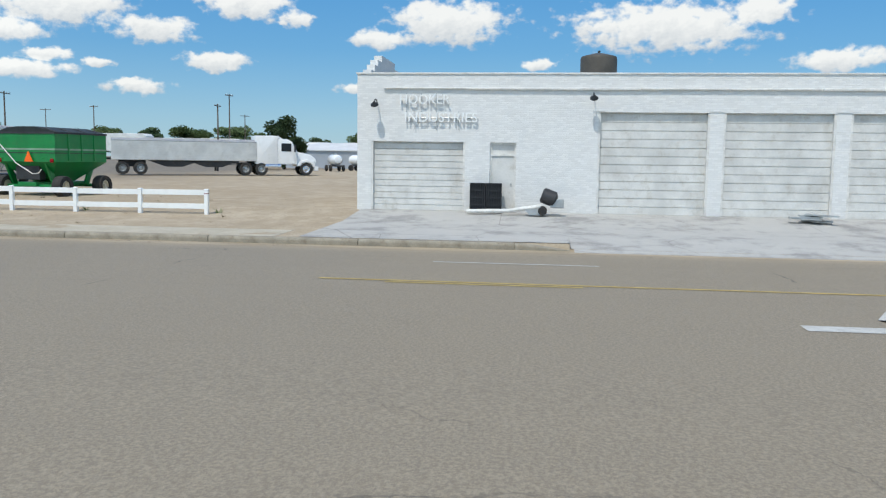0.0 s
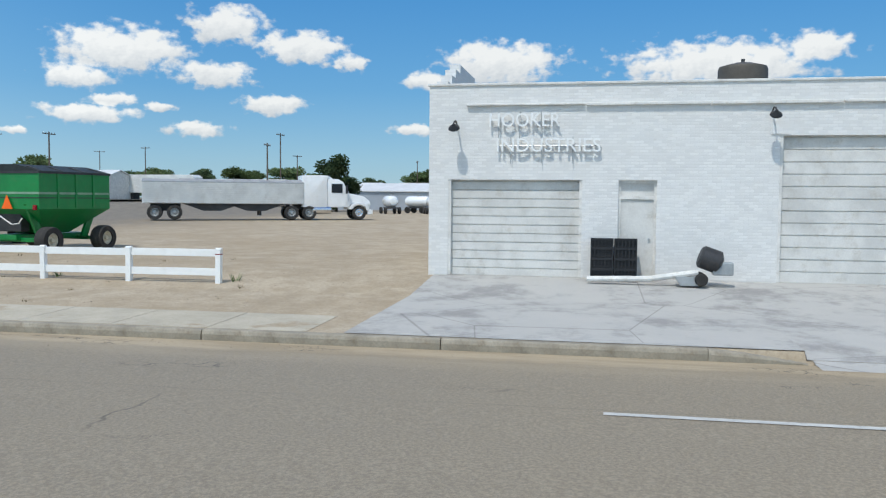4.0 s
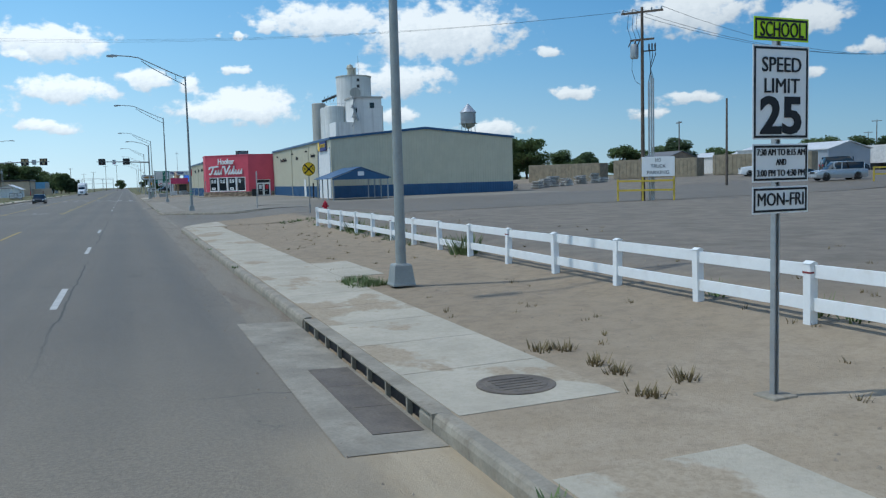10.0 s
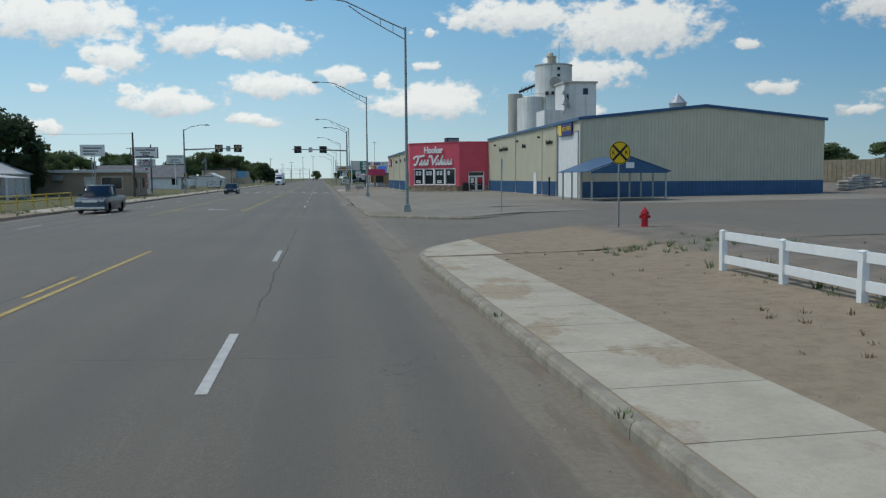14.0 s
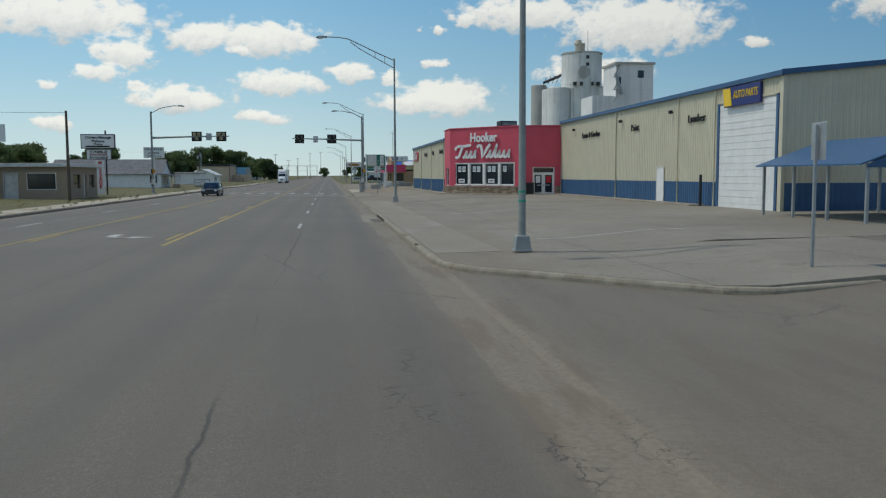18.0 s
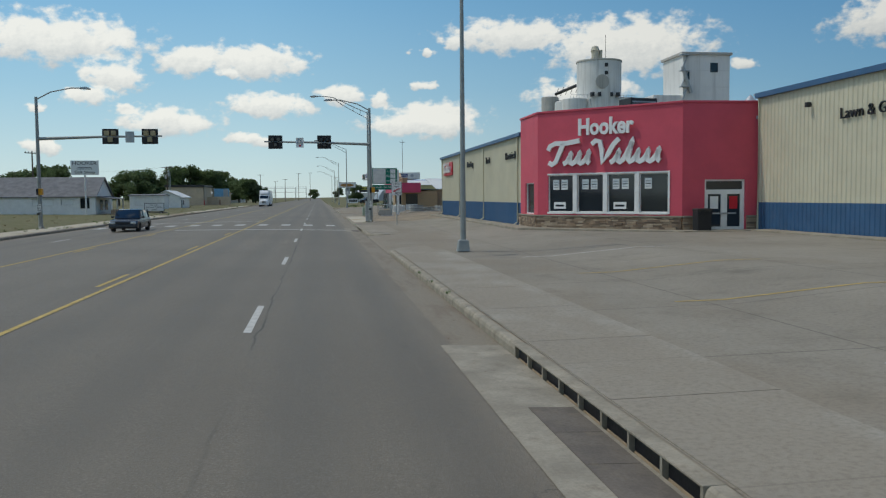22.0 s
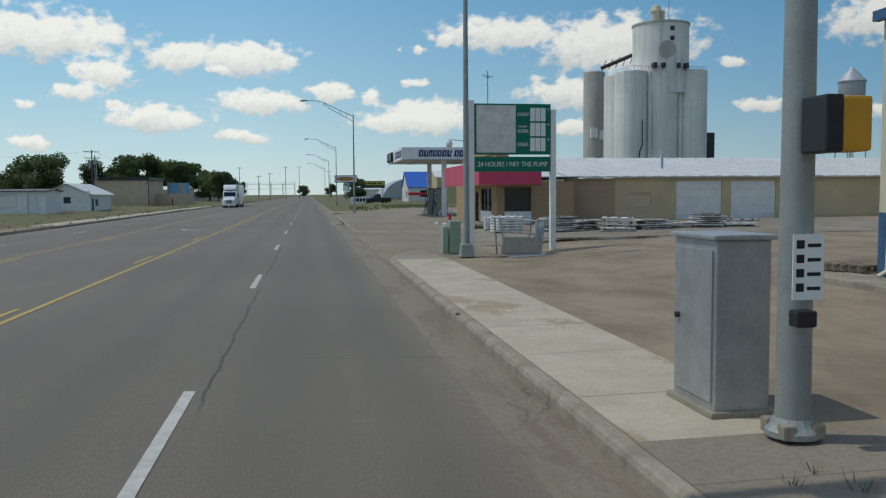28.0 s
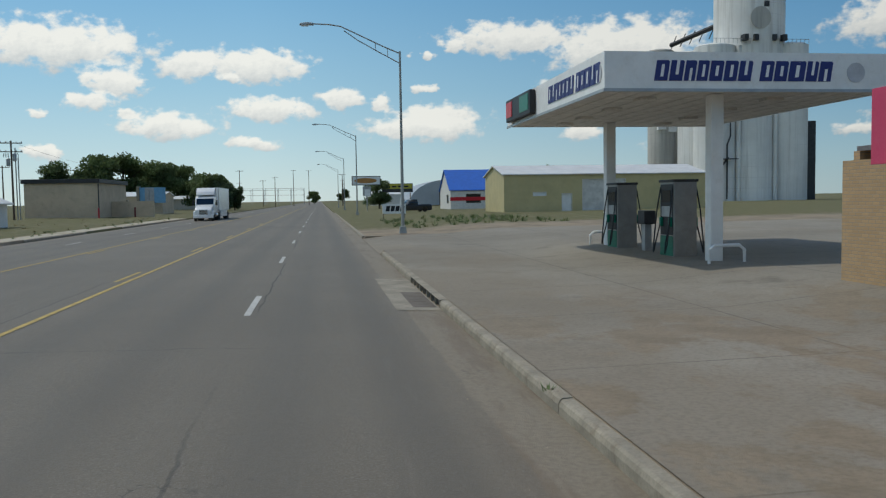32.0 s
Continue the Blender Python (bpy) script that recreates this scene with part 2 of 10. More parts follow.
def ground_like(name, kind):
    """Asphalt, soil and paving, by the place in the world."""
    m, nt, b = nodes_of(name)
    g = nt.nodes.new("ShaderNodeNewGeometry")
    vec = g.outputs["Position"]
    big, mid = noise_node(nt, 0.12, 4, 0.6, vec), noise_node(nt, 1.1, 6, 0.65, vec)
    fine, grit = noise_node(nt, 14, 5, 0.7, vec), noise_node(nt, 48, 3, 0.75, vec)
    sep = nt.nodes.new("ShaderNodeSeparateXYZ")
    nt.links.new(vec, sep.inputs[0])
    X, Y = sep.outputs[0], sep.outputs[1]
    bump = 0.35
    if kind == "asphalt":
        c = mix_node(nt, range_node(nt, big.outputs[0], 0.3, 0.7), (0.143, 0.120, 0.090), (0.174, 0.148, 0.112))
        c = mix_node(nt, range_node(nt, fine.outputs[0], 0.35, 0.75, 0, 0.35), c, (0.095, 0.084, 0.068))
        c = mix_node(nt, range_node(nt, grit.outputs[0], 0.52, 0.72, 0, 0.6), c, (0.32, 0.29, 0.24))
        c = mix_node(nt, range_node(nt, grit.outputs[0], 0.46, 0.3, 0, 0.5), c, (0.06, 0.053, 0.043))
        # wheel tracks and oil in the lanes, drawn out along the road
        streak = noise_node(nt, 1.0, 4, 0.6, vec, (0.85, 0.012, 1))
        c = mix_node(nt, range_node(nt, streak.outputs[0], 0.42, 0.62, 0, 0.3), c, (0.122, 0.103, 0.078))
        # the tyre tracks of each lane, darker and polished
        worn = noise_node(nt, 1.0, 4, 0.6, vec, (0.4, 0.03, 0))
        for x0 in (-1.5, -3.0, -5.1, -6.8, -13.9, -15.4, -17.4, -19.2):
            off = math_node(nt, "ABSOLUTE", math_node(nt, "ADD", X, -x0))
            c = mix_node(nt, math_node(nt, "MULTIPLY", range_node(nt, off, 0.6, 0.1, 0, 0.34), range_node(nt, worn.outputs[0], 0.3, 0.6, 0.4, 1.0)), c, (0.100, 0.090, 0.075))
        # fine lengthwise scuffs
        scuff = noise_node(nt, 1.0, 5, 0.7, vec, (7.0, 0.35, 1))
        c = mix_node(nt, range_node(nt, scuff.outputs[0], 0.55, 0.72, 0, 0.25), c, (0.20, 0.178, 0.142))
        # older chip seal of the cross street, its paleness partly standing in for sunlight
        old = range_node(nt, math_node(nt, "ADD", Y, math_node(nt, "MULTIPLY", mid.outputs[0], 3.0)), 1.0, -13.0, 0, 0.8)
        chip = noise_node(nt, 26, 4, 0.8, vec)
        pale = mix_node(nt, range_node(nt, chip.outputs[0], 0.38, 0.66), (0.225, 0.184, 0.130), (0.36, 0.300, 0.212))
        c = mix_node(nt, old, c, pale)
        # the dusty concrete gutter, with silt against the kerb, and thin sand over its edge
        edge = math_node(nt, "MULTIPLY_ADD", mid.outputs[0], 0.5)
        nt.nodes[-1].inputs[2].default_value = -0.25
        e0 = range_node(nt, math_node(nt, "ADD", X, edge), -1.5, -0.7, 0, 0.35)
        e1 = range_node(nt, math_node(nt, "ADD", X, math_node(nt, "MULTIPLY", edge, 0.35)), -0.84, -0.74, 0, 0.92)
        e1 = math_node(nt, "MAXIMUM", e0, e1)
        e1 = math_node(nt, "MULTIPLY", e1, math_node(nt, "MAXIMUM", range_node(nt, X, 1.0, -0.2, 0.3, 1.0), range_node(nt, mid.outputs[0], 0.62, 0.72, 0, 0.7)))
        e2 = range_node(nt, math_node(nt, "ADD", X, edge), -18.8, -20.4, 0, 0.6)
        sandy = mix_node(nt, range_node(nt, fine.outputs[0], 0.35, 0.7), (0.255, 0.212, 0.153), (0.195, 0.160, 0.113))
        silt = noise_node(nt, 1.0, 5, 0.65, vec, (1.6, 0.28, 1))
        sandy = mix_node(nt, range_node(nt, silt.outputs[0], 0.48, 0.62, 0, 0.7), sandy, (0.17, 0.125, 0.083))
        sandy = mix_node(nt, range_node(nt, grit.outputs[0], 0.56, 0.74, 0, 0.6), sandy, (0.12, 0.095, 0.066))
        c = mix_node(nt, math_node(nt, "MAXIMUM", e1, e2), c, sandy)
        # deep blown sand in the gutter of the southern stretch
        blown = mix_node(nt, range_node(nt, silt.outputs[0], 0.40, 0.62), (0.43, 0.342, 0.225), (0.33, 0.258, 0.165))
        blown = mix_node(nt, range_node(nt, grit.outputs[0], 0.58, 0.74, 0, 0.6), blown, (0.17, 0.13, 0.085))
        e3 = math_node(nt, "MAXIMUM", range_node(nt, math_node(nt, "ADD", X, edge), -1.05, -0.72, 0, 0.92), range_node(nt, math_node(nt, "ADD", X, edge), -2.2, -0.9, 0, 0.4))
        e3 = math_node(nt, "MULTIPLY", e3, range_node(nt, Y, -7.4, -8.6))
        c = mix_node(nt, e3, c, blown)
        crack = nt.nodes.new("ShaderNodeTexVoronoi")
        crack.feature = "DISTANCE_TO_EDGE"
        crack.inputs["Scale"].default_value = 1.0
        wv = noise_node(nt, 0.8, 5, 0.7, vec)
        mp = nt.nodes.new("ShaderNodeVectorMath")
        mp.operation = "MULTIPLY_ADD"
        mp.inputs[1].default_value = (1.2, 1.2, 0)
        nt.links.new(wv.outputs["Color"], mp.inputs[0])
        sc = nt.nodes.new("ShaderNodeMapping")
        sc.inputs["Scale"].default_value = (0.13, 0.075, 0)
        nt.links.new(vec, sc.inputs[0])
        nt.links.new(sc.outputs[0], mp.inputs[2])
        mp.inputs[1].default_value = (0.14, 0.14, 0)
        nt.links.new(mp.outputs[0], crack.inputs["Vector"])
        ck = math_node(nt, "MULTIPLY", range_node(nt, crack.outputs["Distance"], 0.0018, 0.0004), range_node(nt, big.outputs[0], 0.5, 0.62, 0.0, 0.6))
        c = mix_node(nt, ck, c, (0.035, 0.032, 0.03))
        # crazed patches beside the gutter, and cracks across the lanes
        craze = nt.nodes.new("ShaderNodeTexVoronoi")
        craze.feature = "DISTANCE_TO_EDGE"
        craze.inputs["Scale"].default_value = 2.6
        wob2 = nt.nodes.new("ShaderNodeVectorMath")
        wob2.operation = "MULTIPLY_ADD"
        wob2.inputs[1].default_value = (0.5, 0.5, 0)
        wn = noise_node(nt, 3.0, 4, 0.7, vec)
        nt.links.new(wn.outputs["Color"], wob2.inputs[0])
        nt.links.new(vec, wob2.inputs[2])
        nt.links.new(wob2.outputs[0], craze.inputs["Vector"])
        patch = noise_node(nt, 1.0, 4, 0.6, vec, (0.9, 0.22, 0))
        band = math_node(nt, "MULTIPLY", range_node(nt, X, -3.4, -2.4), range_node(nt, X, 2.5, 0.5))
        ck2 = math_node(nt, "MULTIPLY", range_node(nt, craze.outputs["Distance"], 0.03, 0.008, 0, 0.85), math_node(nt, "MULTIPLY", math_node(nt, "MULTIPLY", band, range_node(nt, Y, 75, 50, 0.25, 1.0)), range_node(nt, patch.outputs[0], 0.56, 0.66)))
        c = mix_node(nt, ck2, c, (0.045, 0.04, 0.034))
        wy = math_node(nt, "ADD", math_node(nt, "MULTIPLY", Y, 0.085), math_node(nt, "MULTIPLY", mid.outputs[0], 0.05))
        fr = math_node(nt, "ABSOLUTE", math_node(nt, "ADD", math_node(nt, "FRACT", wy), -0.5))
        ck3 = math_node(nt, "MULTIPLY", range_node(nt, fr, 0.0022, 0.0008), range_node(nt, noise_node(nt, 1.0, 3, 0.6, vec, (0.25, 0.05, 0)).outputs[0], 0.48, 0.56, 0, 0.6))
        c = mix_node(nt, ck3, c, (0.045, 0.04, 0.034))
        # the long paving seams that follow the lanes
        sway = noise_node(nt, 1.0, 4, 0.65, vec, (0.0, 0.35, 0))
        broken = noise_node(nt, 1.0, 3, 0.6, vec, (0.3, 0.09, 0))
        for x0 in (-3.78, -8.3, -12.4):
            off = math_node(nt, "ABSOLUTE", math_node(nt, "ADD", math_node(nt, "ADD", X, -x0), math_node(nt, "MULTIPLY", math_node(nt, "ADD", sway.outputs[0], -0.5), 0.35)))
            seam = math_node(nt, "MULTIPLY", range_node(nt, off, 0.034, 0.008), range_node(nt, broken.outputs[0], 0.42, 0.56, 0, 0.85 if x0 > -5 else 0.55))
            seam = math_node(nt, "MULTIPLY", seam, range_node(nt, Y, -12.0, 0.0, 0.2, 1.0))
            c = mix_node(nt, seam, c, (0.045, 0.04, 0.034))
        rough = 0.62
    elif kind == "soil":
        sand = mix_node(nt, range_node(nt, mid.outputs[0], 0.3, 0.7), (0.365, 0.292, 0.200), (0.490, 0.405, 0.295))
        sand = mix_node(nt, range_node(nt, big.outputs[0], 0.45, 0.7, 0, 0.5), sand, (0.345, 0.265, 0.17))
        sand = mix_node(nt, range_node(nt, fine.outputs[0], 0.42, 0.72, 0, 0.55), sand, (0.25, 0.195, 0.13))
        crust = noise_node(nt, 3.2, 6, 0.7, vec)
        sand = mix_node(nt, range_node(nt, crust.outputs[0], 0.5, 0.66, 0, 0.4), sand, (0.30, 0.235, 0.16))
        sand = mix_node(nt, range_node(nt, grit.outputs[0], 0.56, 0.74, 0, 0.65), sand, (0.15, 0.115, 0.08))
        # browner soil along the fence, darkened northwards in place of cloud shade
        north = range_node(nt, math_node(nt, "ADD", Y, math_node(nt, "MULTIPLY", mid.outputs[0], 9.0)), -12.0, 4.0, 0, 0.75)
        brown = mix_node(nt, range_node(nt, crust.outputs[0], 0.4, 0.65), (0.285, 0.222, 0.150), (0.215, 0.168, 0.115))
        brown = mix_node(nt, range_node(nt, grit.outputs[0], 0.56, 0.74, 0, 0.5), brown, (0.13, 0.10, 0.07))
        sand = mix_node(nt, north, sand, brown)
        # grey trodden dirt beside the store and the fuel shop
        tread = noise_node(nt, 0.55, 7, 0.7, vec, (1.0, 0.6, 1.0))
        dirt_c = mix_node(nt, range_node(nt, tread.outputs[0], 0.36, 0.64), (0.315, 0.255, 0.182), (0.215, 0.173, 0.124))
        dirt_c = mix_node(nt, range_node(nt, tread.outputs[0], 0.60, 0.68, 0, 0.6), dirt_c, (0.165, 0.13, 0.092))
        dirt_c = mix_node(nt, range_node(nt, grit.outputs[0], 0.54, 0.74, 0, 0.5), dirt_c, (0.12, 0.10, 0.075))
        # grey yard gravel, part of its darkness painted in for cloud shade
        grav = mix_node(nt, range_node(nt, mid.outputs[0], 0.3, 0.7), (0.172, 0.148, 0.118), (0.245, 0.212, 0.168))
        grav = mix_node(nt, range_node(nt, grit.outputs[0], 0.5, 0.75, 0, 0.5), grav, (0.10, 0.088, 0.075))
        wob = math_node(nt, "MULTIPLY", big.outputs[0], 10.0)
        yard = math_node(nt, "MULTIPLY", range_node(nt, math_node(nt, "ADD", Y, wob), -8.0, 6.0), range_node(nt, X, 6.6, 7.6))
        c = mix_node(nt, yard, sand, grav)
        c = mix_node(nt, range_node(nt, Y, 100.0, 112.0), c, dirt_c)
        grass = mix_node(nt, range_node(nt, fine.outputs[0], 0.3, 0.7), (0.075, 0.088, 0.030), (0.190, 0.165, 0.085))
        left = range_node(nt, math_node(nt, "ADD", X, math_node(nt, "MULTIPLY", mid.outputs[0], 2.0)), -20.5, -22.5)
        far = range_node(nt, math_node(nt, "ADD", Y, math_node(nt, "MULTIPLY", mid.outputs[0], 12.0)), 244, 252)
        c = mix_node(nt, math_node(nt, "MULTIPLY", math_node(nt, "MAXIMUM", left, far), range_node(nt, mid.outputs[0], 0.25, 0.5)), c, grass)
        rough, bump = 0.95, 0.6
    elif kind in ("lot", "walk"):
        c = mix_node(nt, range_node(nt, big.outputs[0], 0.3, 0.7), (0.232, 0.208, 0.168), (0.305, 0.276, 0.226))
        c = mix_node(nt, range_node(nt, mid.outputs[0], 0.5, 0.75, 0, 0.5), c, (0.17, 0.148, 0.118))
        c = mix_node(nt, range_node(nt, grit.outputs[0], 0.5, 0.8, 0, 0.35), c, (0.12, 0.11, 0.10))
        stain = noise_node(nt, 0.35, 6, 0.7, vec)
        c = mix_node(nt, range_node(nt, stain.outputs[0], 0.58, 0.72, 0, 0.45), c, (0.11, 0.095, 0.075))
        crack = nt.nodes.new("ShaderNodeTexBrick")
        crack.offset = 0.0
        for k, v in (("Scale", 0.22), ("Mortar Size", 0.004), ("Brick Width", 1.0), ("Row Height", 1.0)):
            crack.inputs[k].default_value = v
        nt.links.new(vec, crack.inputs["Vector"])
        c = mix_node(nt, math_node(nt, "MULTIPLY", crack.outputs["Fac"], 0.6), c, (0.07, 0.062, 0.05))
        if kind == "walk":
            c = mix_node(nt, 0.35, c, (0.46, 0.43, 0.37))
        # brown silt washed over the paving, most of it towards the kerb
        silt = noise_node(nt, 0.22, 7, 0.68, vec, (1.0, 0.55, 1.0))
        thick = range_node(nt, X, 6.0, 0.5, 0.0, 0.16)
        c = mix_node(nt, range_node(nt, math_node(nt, "ADD", silt.outputs[0], thick), 0.52, 0.70, 0, 0.5), c, (0.225, 0.185, 0.135))
        drift = noise_node(nt, 0.45, 7, 0.66, vec, (1.0, 0.7, 1.0))
        muddy = math_node(nt, "MULTIPLY", range_node(nt, Y, 158, 166), range_node(nt, Y, 205, 190))
        c = mix_node(nt, math_node(nt, "MULTIPLY", muddy, range_node(nt, drift.outputs[0], 0.49, 0.56, 0, 0.8)), c, mix_node(nt, range_node(nt, mid.outputs[0], 0.35, 0.65), (0.20, 0.155, 0.105), (0.27, 0.215, 0.15)))
        c = mix_node(nt, range_node(nt, fine.outputs[0], 0.4, 0.7, 0, 0.35), c, (0.12, 0.10, 0.075))
        rough = 0.9
    else:
        # poured concrete with soil washed over it
        c = mix_node(nt, range_node(nt, mid.outputs[0], 0.3, 0.7), (0.40, 0.355, 0.275), (0.50, 0.447, 0.35))
        c = mix_node(nt, range_node(nt, fine.outputs[0], 0.4, 0.75, 0, 0.4), c, (0.32, 0.28, 0.21))
        if kind == "old":
            c = mix_node(nt, 0.75, c, (0.43, 0.425, 0.41))
            stain = noise_node(nt, 0.7, 6, 0.7, vec)
            c = mix_node(nt, range_node(nt, stain.outputs[0], 0.45, 0.66, 0, 0.7), c, (0.22, 0.21, 0.20))
            crk = nt.nodes.new("ShaderNodeTexVoronoi")
            crk.feature = "DISTANCE_TO_EDGE"
            crk.inputs["Scale"].default_value = 0.22
            nt.links.new(vec, crk.inputs["Vector"])
            c = mix_node(nt, range_node(nt, crk.outputs["Distance"], 0.004, 0.001, 0, 0.35), c, (0.09, 0.08, 0.07))
        else:
            wash = noise_node(nt, 0.5, 8, 0.62, vec, (1.0, 0.7, 1.0))
            drift = mix_node(nt, range_node(nt, fine.outputs[0], 0.35, 0.7), (0.390, 0.315, 0.220), (0.290, 0.230, 0.155))
            drift = mix_node(nt, range_node(nt, grit.outputs[0], 0.56, 0.74, 0, 0.65), drift, (0.15, 0.115, 0.08))
            c = mix_node(nt, range_node(nt, wash.outputs[0], 0.535, 0.585, 0, 0.9), c, drift)
        rough = 0.9
    nt.links.new(c, b.inputs["Base Color"])
    b.inputs["Roughness"].default_value = rough
    b.inputs["Specular IOR Level"].default_value = 0.3 if kind == "asphalt" else 0.25
    bp = nt.nodes.new("ShaderNodeBump")
    bp.inputs["Strength"].default_value, bp.inputs["Distance"].default_value = bump, 0.02
    nt.links.new(math_node(nt, "ADD", fine.outputs[0], grit.outputs[0]), bp.inputs["Height"])
    nt.links.new(bp.outputs[0], b.inputs["Normal"])
    return m


def painted_brick(name, col, mortar, w=0.21, h=0.072, bump=0.6, wear=None):
    m, nt, b = nodes_of(name)
    g = nt.nodes.new("ShaderNodeNewGeometry")
    sep = nt.nodes.new("ShaderNodeSeparateXYZ")
    nt.links.new(g.outputs["Position"], sep.inputs[0])
    comb = nt.nodes.new("ShaderNodeCombineXYZ")
    nt.links.new(math_node(nt, "ADD", sep.outputs[0], sep.outputs[1]), comb.inputs[0])
    nt.links.new(sep.outputs[2], comb.inputs[1])
    br = nt.nodes.new("ShaderNodeTexBrick")
    for k, v in (("Scale", 1.0), ("Mortar Size", 0.008), ("Mortar Smooth", 0.3), ("Brick Width", w), ("Row Height", h)):
        br.inputs[k].default_value = v
    br.inputs["Color1"].default_value, br.inputs["Color2"].default_value = (*[v * 0.93 for v in col], 1), (*[min(1, v * 1.06) for v in col], 1)
    br.inputs["Mortar"].default_value = (*mortar, 1)
    nt.links.new(comb.outputs[0], br.inputs["Vector"])
    big, fine = noise_node(nt, 0.9, 6, 0.7, g.outputs["Position"]), noise_node(nt, 9, 6, 0.75, g.outputs["Position"])
    c = mix_node(nt, range_node(nt, big.outputs[0], 0.5, 0.75, 0, 0.22), br.outputs[0], tuple(v * 0.72 for v in col))
    if wear:
        c = mix_node(nt, range_node(nt, fine.outputs[0], 0.62, 0.72, 0, 0.55), c, wear)
    nt.links.new(c, b.inputs["Base Color"])
    b.inputs["Roughness"].default_value = 0.85
    bp = nt.nodes.new("ShaderNodeBump")
    bp.inputs["Strength"].default_value, bp.inputs["Distance"].default_value = bump, 0.02
    nt.links.new(math_node(nt, "ADD", math_node(nt, "MULTIPLY", br.outputs["Fac"], -1.0), math_node(nt, "MULTIPLY", fine.outputs[0], 0.6)), bp.inputs["Height"])
    nt.links.new(bp.outputs[0], b.inputs["Normal"])
    return m


def glass_dark(name, tint=(0.02, 0.025, 0.03)):
    m, nt, b = nodes_of(name)
    b.inputs["Base Color"].default_value = (*tint, 1)
    b.inputs["Roughness"].default_value = 0.06
    b.inputs["Specular IOR Level"].default_value = 0.7
    return m


ASPHALT, SOIL, LOT = ground_like("asphalt", "asphalt"), ground_like("soil", "soil"), ground_like("lot_paving", "lot")
CONCRETE, OLD_CONCRETE = ground_like("sandy_concrete", "sandy"), ground_like("stained_concrete", "old")
WALK = ground_like("worn_walk", "walk")
KERB = surf("kerb_concrete", (0.30, 0.265, 0.205), 0.9, var=0.22, grain=25, bump=0.35, dirt=(0.17, 0.13, 0.085), dirty=0.8)
ROAD_WHITE = surf("road_paint_white", (0.50, 0.49, 0.455), 0.8, var=0.12, scale=5, grain=40, bump=0.2, dirt=(0.22, 0.205, 0.17), dirty=0.6)
ROAD_YELLOW = surf("road_paint_yellow", (0.46, 0.335, 0.105), 0.8, var=0.2, scale=4, grain=40, bump=0.2, dirt=(0.23, 0.185, 0.115), dirty=0.7)
WHITE_BRICK = painted_brick("painted_brick", (0.70, 0.69, 0.665), (0.655, 0.645, 0.62), bump=0.35, wear=(0.52, 0.48, 0.42))
TAN_BRICK = painted_brick("tan_brick", (0.44, 0.29, 0.15), (0.30, 0.25, 0.19), bump=0.4)
BROWN_BRICK = painted_brick("brown_brick", (0.44, 0.295, 0.18), (0.42, 0.35, 0.27), bump=0.4)
WHITE = surf("white_paint", (0.80, 0.79, 0.76), 0.5, var=0.05, dirt=(0.5, 0.45, 0.38), dirty=0.3, bump=0.05)
VINYL = surf("white_vinyl", (0.82, 0.82, 0.80), 0.4, var=0.04, bump=0.03, dirt=(0.55, 0.48, 0.38), dirty=0.25)
OLD_WHITE = surf("weathered_white_paint", (0.68, 0.66, 0.62), 0.65, var=0.12, dirt=(0.36, 0.31, 0.25), dirty=0.5, scale=2.5, bump=0.15)
DOOR_WHITE = surf("garage_door_paint", (0.62, 0.605, 0.57), 0.6, var=0.12, dirt=(0.34, 0.29, 0.22), dirty=0.55, scale=1.2, bump=0.05)
GREY_METAL = surf("galvanised_steel", (0.42, 0.43, 0.43), 0.45, 0.6, var=0.12, scale=3, grain=25, bump=0.05)
POLE_GREY = surf("weathered_steel_pole", (0.32, 0.335, 0.32), 0.55, 0.3, var=0.1, scale=2, bump=0.05, dirt=(0.2, 0.16, 0.12))
DARK_METAL = surf("dark_steel", (0.06, 0.06, 0.062), 0.55, 0.5, var=0.2, bump=0.1, dirt=(0.16, 0.12, 0.09))
BLACK = surf("black_plastic", (0.02, 0.02, 0.022), 0.5, var=0.1, bump=0.03)
RUBBER = surf("dusty_tyre_rubber", (0.035, 0.033, 0.031), 0.85, var=0.2, dirt=(0.2, 0.16, 0.11), dirty=0.5, bump=0.2)
GREEN = surf("farm_green_paint", (0.008, 0.20, 0.045), 0.35, var=0.12, dirt=(0.10, 0.14, 0.06), dirty=0.35, spec=0.5, bump=0.03)
DARK_TARP = surf("black_tarp", (0.02, 0.024, 0.022), 0.55, var=0.2, bump=0.25, grain=8)
CREAM = surf("cream_paint", (0.55, 0.50, 0.38), 0.45, var=0.1, dirt=(0.35, 0.27, 0.17), dirty=0.4, bump=0.04)
POLY = surf("cloudy_white_polythene", (0.60, 0.54, 0.42), 0.5, var=0.12, dirt=(0.40, 0.30, 0.18), dirty=0.4, bump=0.05)
HOPPER_WHITE = surf("dusty_white_paint", (0.78, 0.76, 0.70), 0.4, var=0.08, dirt=(0.42, 0.32, 0.20), dirty=0.5, bump=0.04)
TRAILER_ALU = surf("ribbed_aluminium", (0.70, 0.695, 0.67), 0.5, 0.1, var=0.1, scale=1, bump=0.05, dirt=(0.34, 0.30, 0.25))
TAN_METAL = surf("tan_sheet_metal", (0.585, 0.54, 0.40), 0.5, var=0.05, scale=0.6, bump=0.03, dirt=(0.44, 0.385, 0.27), dirty=0.25)
BLUE_METAL = surf("blue_sheet_metal", (0.042, 0.108, 0.215), 0.45, var=0.08, scale=0.8, bump=0.03, dirt=(0.14, 0.15, 0.2))
BLUE_ROOF = surf("bright_blue_roof", (0.025, 0.12, 0.48), 0.45, var=0.08, bump=0.03)
